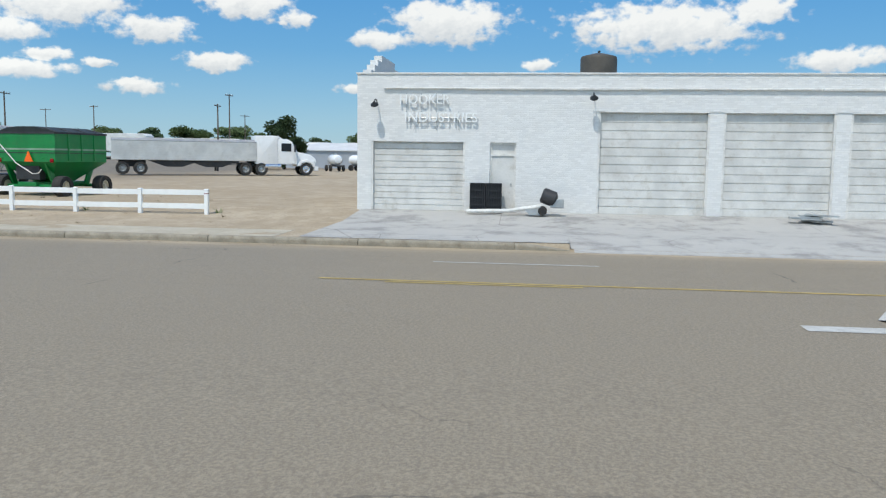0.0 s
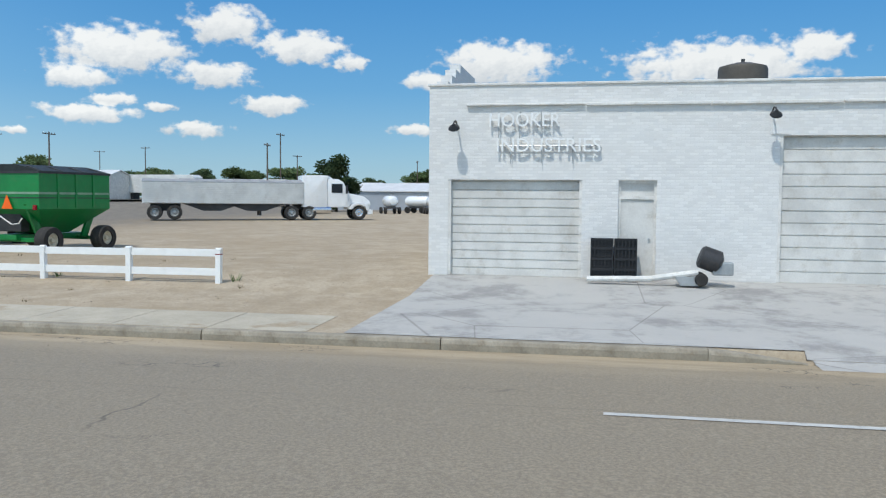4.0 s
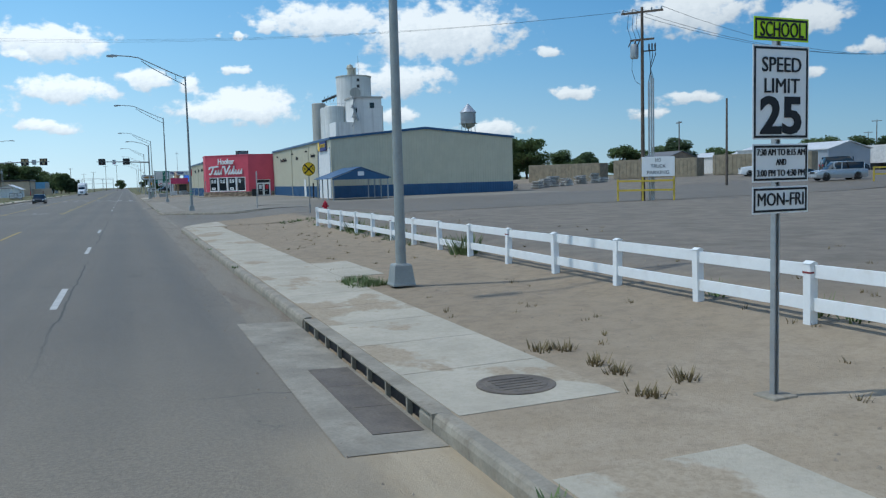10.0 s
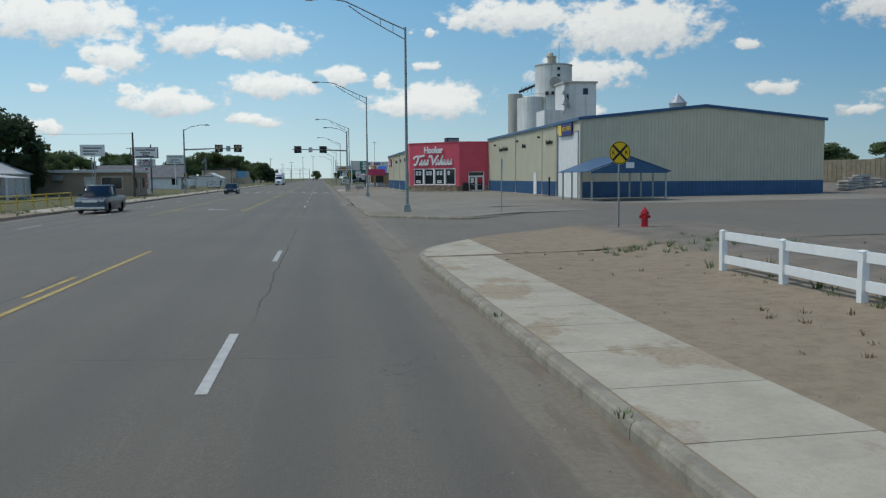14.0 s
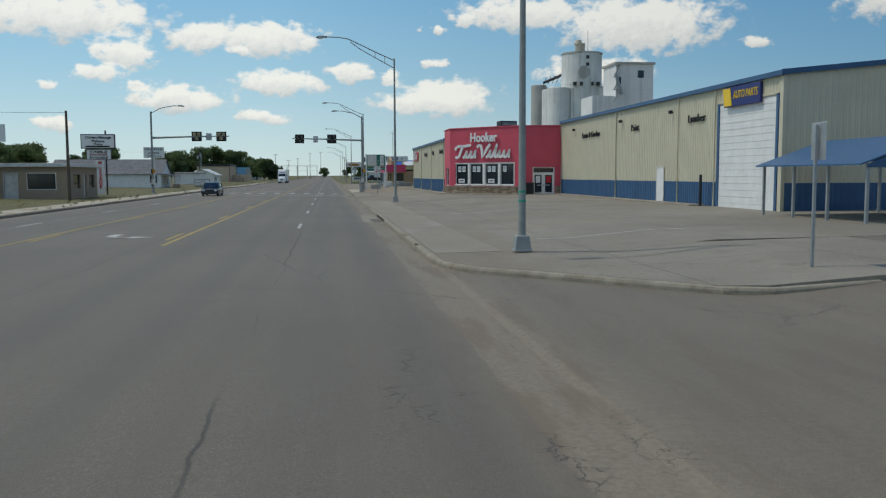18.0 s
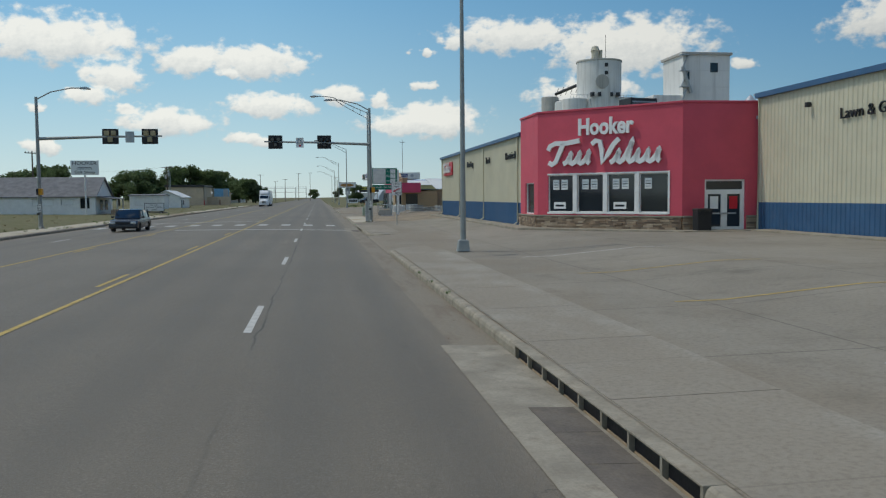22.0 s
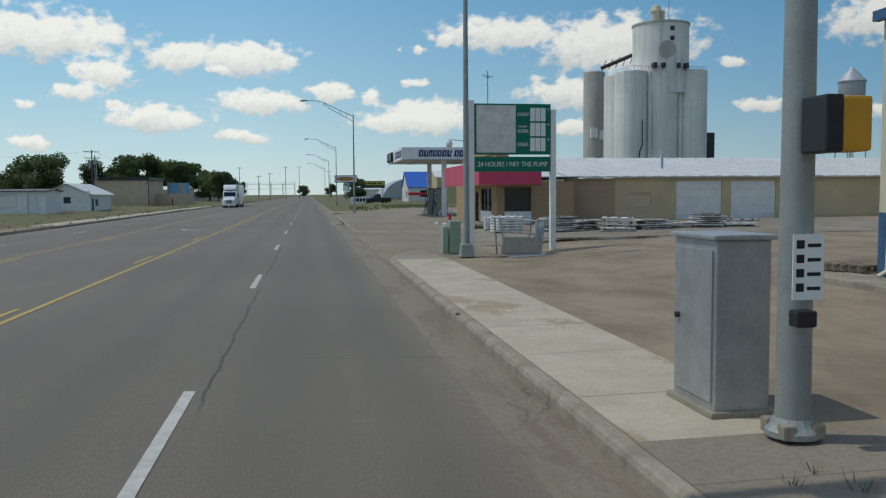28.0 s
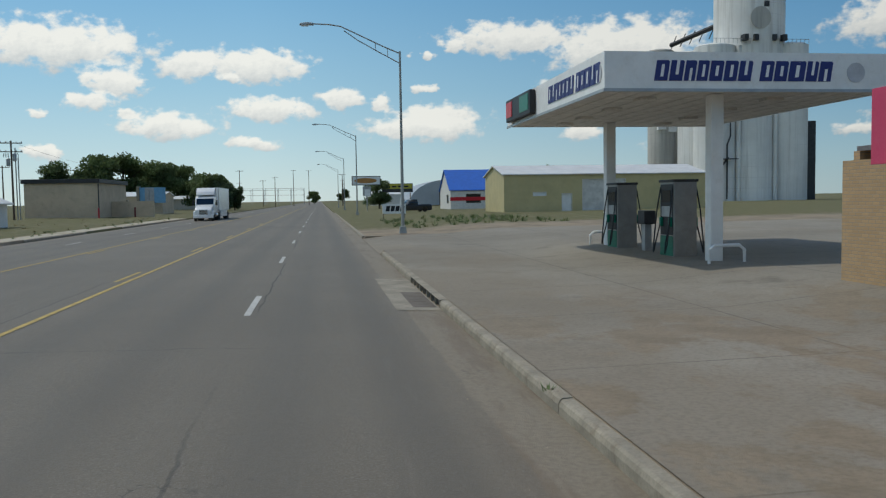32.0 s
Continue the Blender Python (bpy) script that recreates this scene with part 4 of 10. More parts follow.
def arc(cx, cy, r, a0, a1, f0=1.0, f1=1.0, n=9):
    return [(cx + r * math.cos(radians(a0 + (a1 - a0) * i / n)), cy + r * math.sin(radians(a0 + (a1 - a0) * i / n)), f0 + (f1 - f0) * i / n) for i in range(n + 1)]


MOUTH_S = [(0, 29.6, 1), (0.05, 30.6, 1), (0.32, 31.9, 1), (0.77, 33.06, 1), (1.65, 34.5, 1), (2.9, 36.3, 0.95), (4.3, 37.6, 0.9), (5.5, 38.1, 0.75), (7.5, 38.3, 0.5)]
MOUTH_N = [(7.4, 50.0, 0.6), (5.4, 50.2, 0.85), (4.6, 50.6, 1), (3.7, 51.6, 1), (2.6, 53.0, 1), (1.97, 53.7, 1), (1.21, 54.6, 1), (0.57, 55.4, 1), (0.12, 56.6, 1), (0, 58.0, 1)]
kerb_curve(kerb_east, [(0, -37.6, 0.1), (0, -37.2, 0.45), (0, -36.7, 0.8), (0, -36.2, 1)])
kerb_curve(kerb_east, MOUTH_S)
kerb_curve(kerb_east, MOUTH_N)
STORE_S = arc(3.0, 104.8, 3.0, 180, 92, 1, 0.75)
STORE_N = arc(2.2, 121.2, 2.2, 268, 180, 0.75, 1)
FUEL_S = [(0, 162.6, 1), (0.12, 163.8, 1), (0.45, 165.1, 1), (0.95, 166.2, 0.95), (1.6, 167.0, 0.9), (2.4, 167.6, 0.8), (3.3, 167.9, 0.6)]
FUEL_N = [(3.3, 179.8, 0.6), (2.4, 180.1, 0.8), (1.5, 180.7, 0.9), (0.8, 181.5, 0.95), (0.3, 182.7, 1), (0.05, 184.0, 1), (0, 185.0, 1)]
for bend in (STORE_S, STORE_N, FUEL_S, FUEL_N):
    kerb_curve(kerb_east, bend)
kerb_curve(kerb_east, arc(1.4, 216.0, 1.4, 180, 90, 1, 0.4))
kerb_west = thing("kerb_west", kind="structure", label="cast concrete kerb on the far side", category="kerb")
for a, b in [(-60, -38), (-24, 52), (66, 108), (112, 146), (150, 180), (200, 228), (236, 250), (262, 300), (306, 360)]:
    kerb_run(kerb_west, LEFT_KERB, a, b, True)


RUSTY = surf("rusty_plate", (0.155, 0.130, 0.105), 0.8, 0.2, var=0.2, dirt=(0.24, 0.19, 0.13), dirty=0.6)


GUTTER = surf("gutter_concrete", (0.295, 0.262, 0.205), 0.9, var=0.2, grain=25, bump=0.3, dirt=(0.15, 0.12, 0.085), dirty=0.7)


def storm_drain(y0, y1):
    """A kerb inlet: a concrete lid on short piers over a mouth filled with black."""
    t = thing("storm_drain", 0, y0, 0, label="concrete kerb inlet with a row of dark openings", category="drain", group="storm drains")
    le = y1 - y0
    part("lid", box(-0.012, 0.19, 0, le, 0.158, 0.180, 0.006), KERB, t, "worn concrete lid strip")
    # solid black block, stands in for the shade inside the openings
    part("mouth", box(0.05, 0.17, 0.05, le - 0.05, -0.1, 0.16), SIGN_BLACK, t, "black block for the shaded inside of the inlet")
    n = 8
    for i in range(n + 1):
        c = i * (le - 0.05) / n
        part("pier", box(-0.006, 0.1, c, c + 0.05, -0.1, 0.16), KERB, t)
    part("gutter_slab", sheet([-0.96, -0.5, -0.008], [-0.45, le * 0.5, le + 0.9], lambda x, y: crown(x), 0.006), GUTTER, t, "pale worn concrete slab in the gutter")
    for i in range(3):
        plate = box(-0.56, -0.06, 0.08 + 0.98 * i, 1.05 + 0.98 * i, 0, 0.012)
        for v in plate.verts:
            v.co.z += crown(v.co.x) + 0.001
        part("inlet_plate", plate, RUSTY, t, "brown steel plate")


for a, b in DRAINS:
    storm_drain(a, b)

# footway slabs
footway = thing("footway_east", kind="structure", label="concrete footway half covered by blown sand", category="pavement")


def slab_row(owner, y0, y1, x0, x1, le, lift=0.012, gap=0.018, skip=(), mat=CONCRETE):
    n = round((y1 - y0) / le)
    for i in range(n):
        if i in skip:
            continue
        a, b = y0 + i * le + gap / 2, y0 + (i + 1) * le - gap / 2
        bm = box(x0, x1, a, b, 0, 0.1)
        for v in bm.verts:
            v.co.z = (gz(v.co.x, v.co.y) + lift if v.co.z > 0.05 else gz(v.co.x, v.co.y) - 0.06)
        part("slab", bm, mat, owner)


slab_row(footway, -29.86, 29.21, 0.20, 1.92, 1.79, lift=0.007, skip=(6, 11))
slab_row(footway, 3.0, 6.6, 1.9, 2.9, 1.8)
slab_row(footway, 134.2, 162.5, 0.20, 1.9, 2.36)


def mouth_pad(bend, y_back, level, x0, x1):
    """The raised corner between a flared kerb and the line y_back, from x0 to x1."""
    pts = sorted((x, y) for x, y, _ in bend)
    pts.append((12.0, pts[-1][1]))
    xs = sorted({x0, x1, *[x for x, _ in pts if x0 < x < x1]})
    b = bmesh.new()
    rows = []
    for x in xs:
        p, q = [(p, q) for p, q in zip(pts, pts[1:]) if p[0] <= x <= q[0] and q[0] > p[0]][0]
        y = p[1] + (q[1] - p[1]) * (x - p[0]) / (q[0] - p[0])
        y += -0.13 if y > y_back else 0.13
        rows.append([b.verts.new((x + 0.12 * (x < 4), yy, gz(x, level) + 0.012)) for yy in (y_back, y)] + [b.verts.new((x + 0.12 * (x < 4), y, gz(x, level) - 0.35))])
    for r0, r1 in zip(rows, rows[1:]):
        for k in (0, 1):
            b.faces.new((r0[k], r1[k], r1[k + 1], r0[k + 1]) if bend is MOUTH_S else (r0[k + 1], r1[k + 1], r1[k], r0[k]))
    return b


part("corner_ramp", mouth_pad(MOUTH_S, 29.56, 20, 0.05, 2.2), CONCRETE, footway, "concrete corner ramp")
part("corner_soil", mouth_pad(MOUTH_S, 29.56, 20, 2.2, 12.0), SOIL, footway, "sandy soil behind the corner")
part("corner_paving", mouth_pad(MOUTH_N, 58.08, 60, 0.05, 12.0), LOT, footway, "broken paved corner")


def corner_pad(bend, y_back, level):
    """The raised walk inside a kerb's bend, back to the line y_back."""
    b = bmesh.new()
    far = max(p[0] for p in bend)
    z = lambda x, y: gz(x, level) + 0.012
    edge = [b.verts.new((x + 0.15, y, z(x + 0.15, y))) for x, y, _ in bend]
    if bend[0][0] > bend[-1][0]:
        edge.reverse()
    hub = b.verts.new((far + 0.15, y_back, z(far + 0.15, y_back)))
    for p, q in zip(edge, edge[1:]):
        b.faces.new((hub, p, q))
    bmesh.ops.recalc_face_normals(b, faces=b.faces)
    for f in b.faces:
        if f.normal.z < 0:
            f.normal_flip()
    low = [b.verts.new(p.co - Vector((0, 0, 0.3))) for p in edge]
    for k in range(len(edge) - 1):
        b.faces.new((edge[k], edge[k + 1], low[k + 1], low[k]))
    return b


for bend, yb, lv in ((STORE_S, 104.75, 100), (STORE_N, 121.25, 124), (FUEL_S, 162.55, 150), (FUEL_N, 185.05, 190)):
    part("corner_pad", corner_pad(bend, yb, lv), WALK, footway, "pale concrete corner inside the kerb")
# pale walk between the kerb and the store's car park
slab_row(footway, 58.7, 104.7, 0.20, 2.1, 3.54, lift=0.024, mat=WALK)
slab_row(footway, 121.4, 134.0, 0.20, 2.0, 3.15, lift=0.024, mat=WALK)
footway_w = thing("footway_west", kind="structure", label="concrete footway beside dry grass", category="pavement")
slab_row(footway_w, -20, 52, -22.9, -20.95, 3.0)
slab_row(footway_w, 66, 180, -22.9, -20.95, 3.0)
slab_row(footway_w, 200, 300, -22.6, -20.95, 4.0)

# road paint
paint = thing("road_paint", kind="structure", label="worn white and yellow road paint", category="road marking")


def stripe(name, x0, x1, y0, y1, mat):
    return part(name, sheet(steps(x0, x1, 1.0), steps(y0, y1, 40), lambda x, y: crown(x), 0.006), mat, paint)


DASH0, CYCLE = 1.95, 13.99
for i in range(-4, 34):
    y = DASH0 + CYCLE * i
    if not 36 < y < 62:
        y += 2.3 if i < -1 else 0
        stripe("lane_dash", -4.02, -3.89, y - 0.35, y + 3.07, ROAD_WHITE)
for i in range(3, 34):
    y = 5.0 + CYCLE * i
    stripe("lane_dash", -16.35, -16.22, y, y + 3.2, ROAD_WHITE)
for x in (-7.8, -12.8):
    for a, b in ((-18, 33), (62.7 if x > -10 else 58, 520)):
        if x < -10 and a < 0:
            continue
        stripe("yellow_line", x - 0.06, x + 0.06, a, b, ROAD_YELLOW)
stripe("yellow_line", -7.24, -7.12, -80, -33.1, ROAD_YELLOW)
stripe("yellow_dash", -7.46, -7.35, -37.6, -34.3, ROAD_YELLOW)
for i in range(-1, 32):
    for x in (-8.12, -12.48):
        y = 9.0 + CYCLE * i
        if not (28 < y < 58 or 126 < y < 146 or (y < 50 and x < -10)):
            stripe("yellow_dash", x - 0.055, x + 0.055, y, y + 3.3, ROAD_YELLOW)
stripe("stop_line", -12.2, -0.8, 128.95, 129.5, ROAD_WHITE)
stripe("stop_line", -20.0, -7.95, 147.35, 147.95, ROAD_WHITE)
for i in range(11):
    x = -1.88 - 1.74 * i
    stripe("crossing_bar", x - 0.35, x + 0.35, 137.3, 140.05, ROAD_WHITE)


def turn_arrow(y, way=1):
    """A left-turn arrow in the middle lane."""
    out = [(-0.12, -1.4), (0.12, -1.4), (0.12, 0.2), (-0.1, 0.75), (-0.5, 1.0), (-0.5, 1.45), (-1.05, 0.85), (-0.5, 0.25), (-0.5, 0.66), (-0.25, 0.5), (-0.12, 0.15)]
    b = bmesh.new()
    vs = [b.verts.new((-10.35 + u * 1.5 * way, y + v * 0.7 * way, crown(-10.3) + 0.006)) for u, v in out]
    f = b.faces.new(vs)
    bmesh.ops.triangulate(b, faces=[f])
    part("turn_arrow", b, ROAD_WHITE, paint)


for y, w in ((19.8, -1), (67.0, -1), (188.9, -1), (-41.2, -1)):
    turn_arrow(y, w)
for i in range(7):
    y = 62.5 + i * 6.1
    part("bay_line", sheet([4.0, 5.0, 8.0, 9.2], [y, y + 0.1], gz, 0.02), ROAD_YELLOW if i % 3 else ROAD_WHITE, paint)


# ---- white workshop ----
HX = 7.75
ws = thing("workshop", HX, -30.35, 0.45, label="single-storey painted white brick workshop with roller doors", category="building")
doors = [(-34.14, -30.84, 0.40, 2.87), (-35.9, -35.0, 0.40, 2.87), (-42.3, -38.65, 0.40, 3.92), (-46.3, -42.75, 0.40, 3.92), (-50.3, -46.75, 0.40, 3.92), (-54.3, -50.75, 0.40, 3.92)]
part("wall", wall_grid("x", HX, 0.3, -66, -30.35, 0.1, 5.17, doors), WHITE_BRICK, ws, world=True)
gable = [(HX + 0.3, 0.1), (HX + 0.3, 5.17), (HX + 0.9, 5.17), (HX + 0.9, 5.42), (HX + 1.5, 5.42), (HX + 1.5, 5.66), (HX + 2.1, 5.66), (HX + 2.1, 5.9), (HX + 2.8, 5.9), (HX + 2.8, 6.14), (HX + 5.5, 6.14), (HX + 5.5, 5.9), (HX + 7, 5.9), (HX + 7, 5.4), (HX + 18, 5.4), (HX + 18, 0.1)]
part("end_wall", prism(gable, 0.3, "xz", -30.65), WHITE_BRICK, ws, "stepped parapet of the end wall", world=True)
part("rear_wall", box(HX + 17.7, HX + 18, -66, -30.65, 0.1, 5.0), WHITE_BRICK, ws, world=True)
part("south_wall", box(HX + 0.3, HX + 17.7, -66, -65.7, 0.1, 5.0), WHITE_BRICK, ws, world=True)
part("roof", box(HX + 0.3, HX + 17.7, -65.7, -30.65, 4.5, 4.65), GREY_ROOF, ws, world=True)
part("coping", box(HX - 0.04, HX + 0.34, -66, -30.31, 5.17, 5.23, 0.015), OLD_WHITE, ws, world=True)
led = bmesh.new()
for i in range(12):
    y = -31.3 - i * 2.9
    box(HX - 0.09, HX, y - 2.87, y, 4.66 + random.uniform(-0.02, 0.02), 4.72, 0.012, led)
part("ledge", led, OLD_WHITE, ws, "thin bent sheet-metal ledge", world=True)
for i, (a, b, z0, z1) in enumerate(doors):
    if i == 1:
        d = part("door", box(HX + 0.12, HX + 0.16, a + 0.06, b - 0.06, 0.48, 2.4), DOOR_WHITE, ws, "closed white steel door", world=True)
        part("door_frame", wall_grid("x", HX + 0.08, 0.12, a, b, 0.4, 2.87, [(a + 0.06, b - 0.06, 0.48, 2.41), (a + 0.06, b - 0.06, 2.5, 2.8)]), OLD_WHITE, d, world=True)
        part("transom", box(HX + 0.14, HX + 0.15, a + 0.06, b - 0.06, 2.5, 2.8), DOOR_WHITE, d, world=True)
        part("door_handle", rod((HX + 0.08, a + 0.16, 1.45), (HX + 0.12, a + 0.16, 1.45), 0.03), GREY_METAL, d, world=True)
        continue
    d = part("roller_door", box(HX + 0.17, HX + 0.21, a, b, 0.44, z1), DOOR_WHITE, ws, "white sectional roller door", world=True)
    n = 12 if i else 11
    for k in range(n):
        za, zb = 0.46 + (z1 - 0.5) * k / n, 0.46 + (z1 - 0.5) * (k + 1) / n
        part("slat", box(HX + 0.14 + 0.006 * (k % 2), HX + 0.175, a + 0.04, b - 0.04, za + 0.012, zb - 0.012, 0.008), DOOR_WHITE, d, world=True)
    for y in (a, b - 0.07):
        part("jamb", box(HX + 0.02, HX + 0.14, y, y + 0.07, 0.42, z1), OLD_WHITE, d, world=True)
    part("sill", box(HX - 0.02, HX + 0.22, a, b, 0.36, 0.5), OLD_CONCRETE, d, world=True)
for y0 in (-38.65, -42.52, -46.52, -50.52):
    part("pier_cap", box(HX - 0.03, HX, y0 - 4.0 if False else y0 - 0.22, y0 + 0.22, 3.95, 4.1), WHITE_BRICK, ws, world=True)


def on_west(x, y, z):
    return pose(x, y, z, 0, 0, -90)


def local(parent, m):
    return Matrix.Translation(-root_of(parent).matrix_world.translation) @ m


for k, (word, y0, z, w) in enumerate((("HOOKER", -32.72, 4.30, 1.72), ("INDUSTRIES", -33.3, 3.69, 2.5))):
    words("lettering", word, 0.47, SIGN_WHITE, ws, local(ws, on_west(HX - 0.11, y0, z)), "white metal letters standing off the wall", 0.02, width=w)
    bars = bmesh.new()
    if k:
        rod((HX - 0.085, y0 - w / 2, z), (HX - 0.085, y0 + w / 2, z), 0.014, n=6, bm=bars)
    for i in range(3):
        y = y0 + w * (0.36 - 0.3 * i)
        rod((HX - 0.085, y, z - 0.42), (HX - 0.085, y, z + 0.22), 0.011, n=6, bm=bars)
        rod((HX - 0.085, y, z), (HX + 0.02, y, z), 0.011, n=6, bm=bars)
    part("letter_rail", bars, GREY_METAL, ws, world=True)


def wall_lamp(y, z):
    t = thing("wall_lamp", HX, y, z, label="gooseneck wall lamp with a round metal shade", category="lamp", group="workshop wall lamps")
    part("arm", tube([(0, 0, 0), (-0.2, 0, 0.1), (-0.42, 0, 0.06), (-0.5, 0, -0.05)], 0.02), DARK_METAL, t)
    part("shade", heap(lathe([(0.03, 0.1), (0.05, 0.05), (0.13, 0.0), (0.14, -0.03), (0.13, -0.03), (0.12, 0.0)], 18), pose(-0.46, 0, -0.08, 0, -40, 0)), BLACK, t, smooth=True)


wall_lamp(-31.05, 4.2)
wall_lamp(-38.45, 4.45)
tk = thing("roof_tank", 16, -39.05, 4.65, label="squat brown metal tank on the workshop roof", category="tank")
part("tank_shell", lathe([(0.78, 0), (0.78, 2.0), (0.74, 2.1), (0.3, 2.22), (0.1, 2.24)], 28), surf("brown_steel", (0.10, 0.088, 0.072), 0.6, 0.3, var=0.2), tk, smooth=True)
part("vent", rod((0, 0, 2.2), (0, 0, 2.36), 0.06), DARK_METAL, tk)

cr = thing("plastic_crate", 7.3, -35.0, 0.47, label="black slotted plastic crates stacked beside the door", category="crate")
for k, y in enumerate((-0.45, 0.1)):
    for z in (0.0, 0.25, 0.5, 0.75, 0.97):
        part("rim", box(-0.03, 0.03, y, y + 0.53, z, z + 0.05), BLACK, cr)
    for i in range(7):
        part("slat", box(-0.025, 0.025, y + i * 0.083, y + i * 0.083 + 0.03, 0, 1.02), BLACK, cr)
    part("crate_back", box(0.03, 0.35, y, y + 0.53, 0, 1.0, 0.02), BLACK, cr)
au = thing("transfer_auger", 6.9, -36.9, 0.46, label="small grain auger with a motor lying on the apron", category="auger")
part("tube", tube([(0.1, 2.6, 0.08), (0.05, 1.2, 0.12), (0, 0.1, 0.3)], 0.07), OLD_WHITE, au)
part("motor", heap(lathe([(0.2, -0.25), (0.26, -0.2), (0.26, 0.2), (0.12, 0.28)], 16, axis="y"), pose(0, -0.15, 0.6, 20)), DARK_METAL, au, smooth=True)
part("guard", box(-0.15, 0.15, -0.65, -0.2, 0.25, 0.55, 0.03), GREY_METAL, au)
for x in (-0.2, 0.2):
    part("wheel", lathe([(0.12, -0.04), (0.15, 0), (0.12, 0.04)], 14, (x, 0.05, 0.15), "x"), RUBBER, au)
part("hopper", prism([(0.0, 0.0), (0.5, 0.0), (0.62, 0.2), (-0.1, 0.2)], 0.4, "yz", -0.15), GREY_METAL, au)
sc = thing("scrap_pile", 6.6, -45.4, 0.45, label="pile of grey scrap metal boards on the apron", category="scrap")
for i in range(6):
    part("board", heap(box(-0.5, 0.5, -0.1, 0.1, 0, 0.04), pose(random.uniform(-0.2, 0.2), random.uniform(-0.3, 0.3), 0.04 * i, 0, random.uniform(-4, 4), random.uniform(40, 120))), GREY_METAL, sc)

# ---- white rail fence ----
FX, F0, F1, BAYS = 5.84, -25.6, 23.63, 21
fence = thing("rail_fence", FX, F0, 0.27, label="white vinyl two-rail fence on sandy ground", category="fence")
pm = bpy.data.meshes.new("post")
b = box(-0.065, 0.065, -0.065, 0.065, -0.1, 0.87, 0.008)
prism([(-0.075, 0.87), (0.075, 0.87), (0.0, 0.905)], 0.15, "xz", -0.075, bm=b)
b.to_mesh(pm)
b.free()
bay = (F1 - F0) / BAYS
for i in range(BAYS + 1):
    post = part("post", pm, VINYL, fence)
    post.location = (random.uniform(-0.02, 0.02), i * bay, random.uniform(-0.025, 0.02))
    post.rotation_euler = (random.uniform(-0.02, 0.02), random.uniform(-0.02, 0.02), 0)
    if i % 4 == 0 and i < 20:
        part("reflector", box(-0.068, 0.068, -0.068, 0.068, 0.74, 0.765), CAR_RED, post, "dark red band")
rm = bpy.data.meshes.new("rail")
b = box(-0.022, 0.022, 0.05, bay - 0.05, -0.088, 0.088, 0.006)
b.to_mesh(rm)
b.free()
for i in range(BAYS):
    for z in (0.775, 0.315):
        rail = part("rail", rm, VINYL, fence)
        rail.location = (0, i * bay, z + random.uniform(-0.015, 0.015))
        rail.rotation_euler = (random.uniform(-0.006, 0.006), 0, 0)


# ---- signs and posts ----
def channel_post(t, h):
    b = prism([(-0.03, -0.02), (-0.015, -0.02), (-0.015, 0.02), (0.015, 0.02), (0.015, -0.02), (0.03, -0.02), (0.03, 0.035), (-0.03, 0.035)], h, "xy", 0.0)
    return part("post", b, GREY_METAL, t)


def plate(t, name, x0, x1, z0, z1, mat, border=None, y=-0.05, label=""):
    """A thin sign plate on the -y side of a post, with a raised border line."""
    p = part(name, box(x0, x1, y - 0.004, y, z0, z1), mat, t, label)
    part("back", box(x0 + 0.004, x1 - 0.004, y, y + 0.004, z0 + 0.004, z1 - 0.004), GREY_METAL, p)
    if border:
        w, m = 0.02, 0.015
        part("border", wall_grid("y", y - 0.008, 0.004, x0 + m, x1 - m, z0 + m, z1 - m, [(x0 + m + w, x1 - m - w, z0 + m + w, z1 - m - w)]), border, p)
    return p


def sp(x, z, y=-0.062):
    return pose(x, y, z)


t = thing("direction_sign", 3.64, -16.28, 0.24, 4, "green road direction sign with white arrows on a steel post", "road sign")
channel_post(t, 2.85)
for k, (word, z, up_) in enumerate((("Guymon", 2.565, True), ("Hardesty", 2.205, False))):
    p = plate(t, "sign_plate", -0.72, 0.84, z - 0.18, z + 0.18, SIGN_GREEN, SIGN_WHITE)
    words("lettering", word, 0.26, SIGN_WHITE, p, sp(0.34, z - 0.02), width=0.80 if up_ else 0.88)
    a = [(-0.03, -0.12), (0.03, -0.12), (0.03, 0.03), (0.08, 0.0), (0.08, 0.05), (0, 0.13), (-0.08, 0.05), (-0.08, 0.0), (-0.03, 0.03)]
    if not up_:
        a = [(-v, u) for u, v in a]
    part("arrow", prism([(-0.47 + u, z + v) for u, v in a], 0.004, "xz", -0.062), SIGN_WHITE, p)
t = thing("speed_sign", 3.10, -9.2, 0.22, 3, "stack of school speed limit signs on a steel post", "road sign")
channel_post(t, 3.5)
p = plate(t, "school_plate", -0.33, 0.33, 3.31, 3.52, SIGN_LIME, SIGN_BLACK)
words("lettering", "SCHOOL", 0.19, SIGN_BLACK, p, sp(0, 3.405), width=0.52)
p = plate(t, "speed_plate", -0.34, 0.34, 2.42, 3.27, SIGN_WHITE, SIGN_BLACK)
words("lettering", "SPEED", 0.19, SIGN_BLACK, p, sp(0, 3.09), width=0.47)
words("lettering", "LIMIT", 0.19, SIGN_BLACK, p, sp(0, 2.90), width=0.42)
words("numeral", "25", 0.46, SIGN_BLACK, p, sp(0, 2.62), width=0.5, bold=0.014)
p = plate(t, "time_plate", -0.34, 0.34, 2.03, 2.38, SIGN_WHITE, SIGN_BLACK)
for s, z in (("7:30 AM TO 8:15 AM", 2.30), ("AND", 2.21), ("3:00 PM TO 4:30 PM", 2.11)):
    words("lettering", s, 0.085, SIGN_BLACK, p, sp(0, z), width=0.12 if s == "AND" else 0.58)
p = plate(t, "day_plate", -0.34, 0.34, 1.74, 1.99, SIGN_WHITE, SIGN_BLACK)
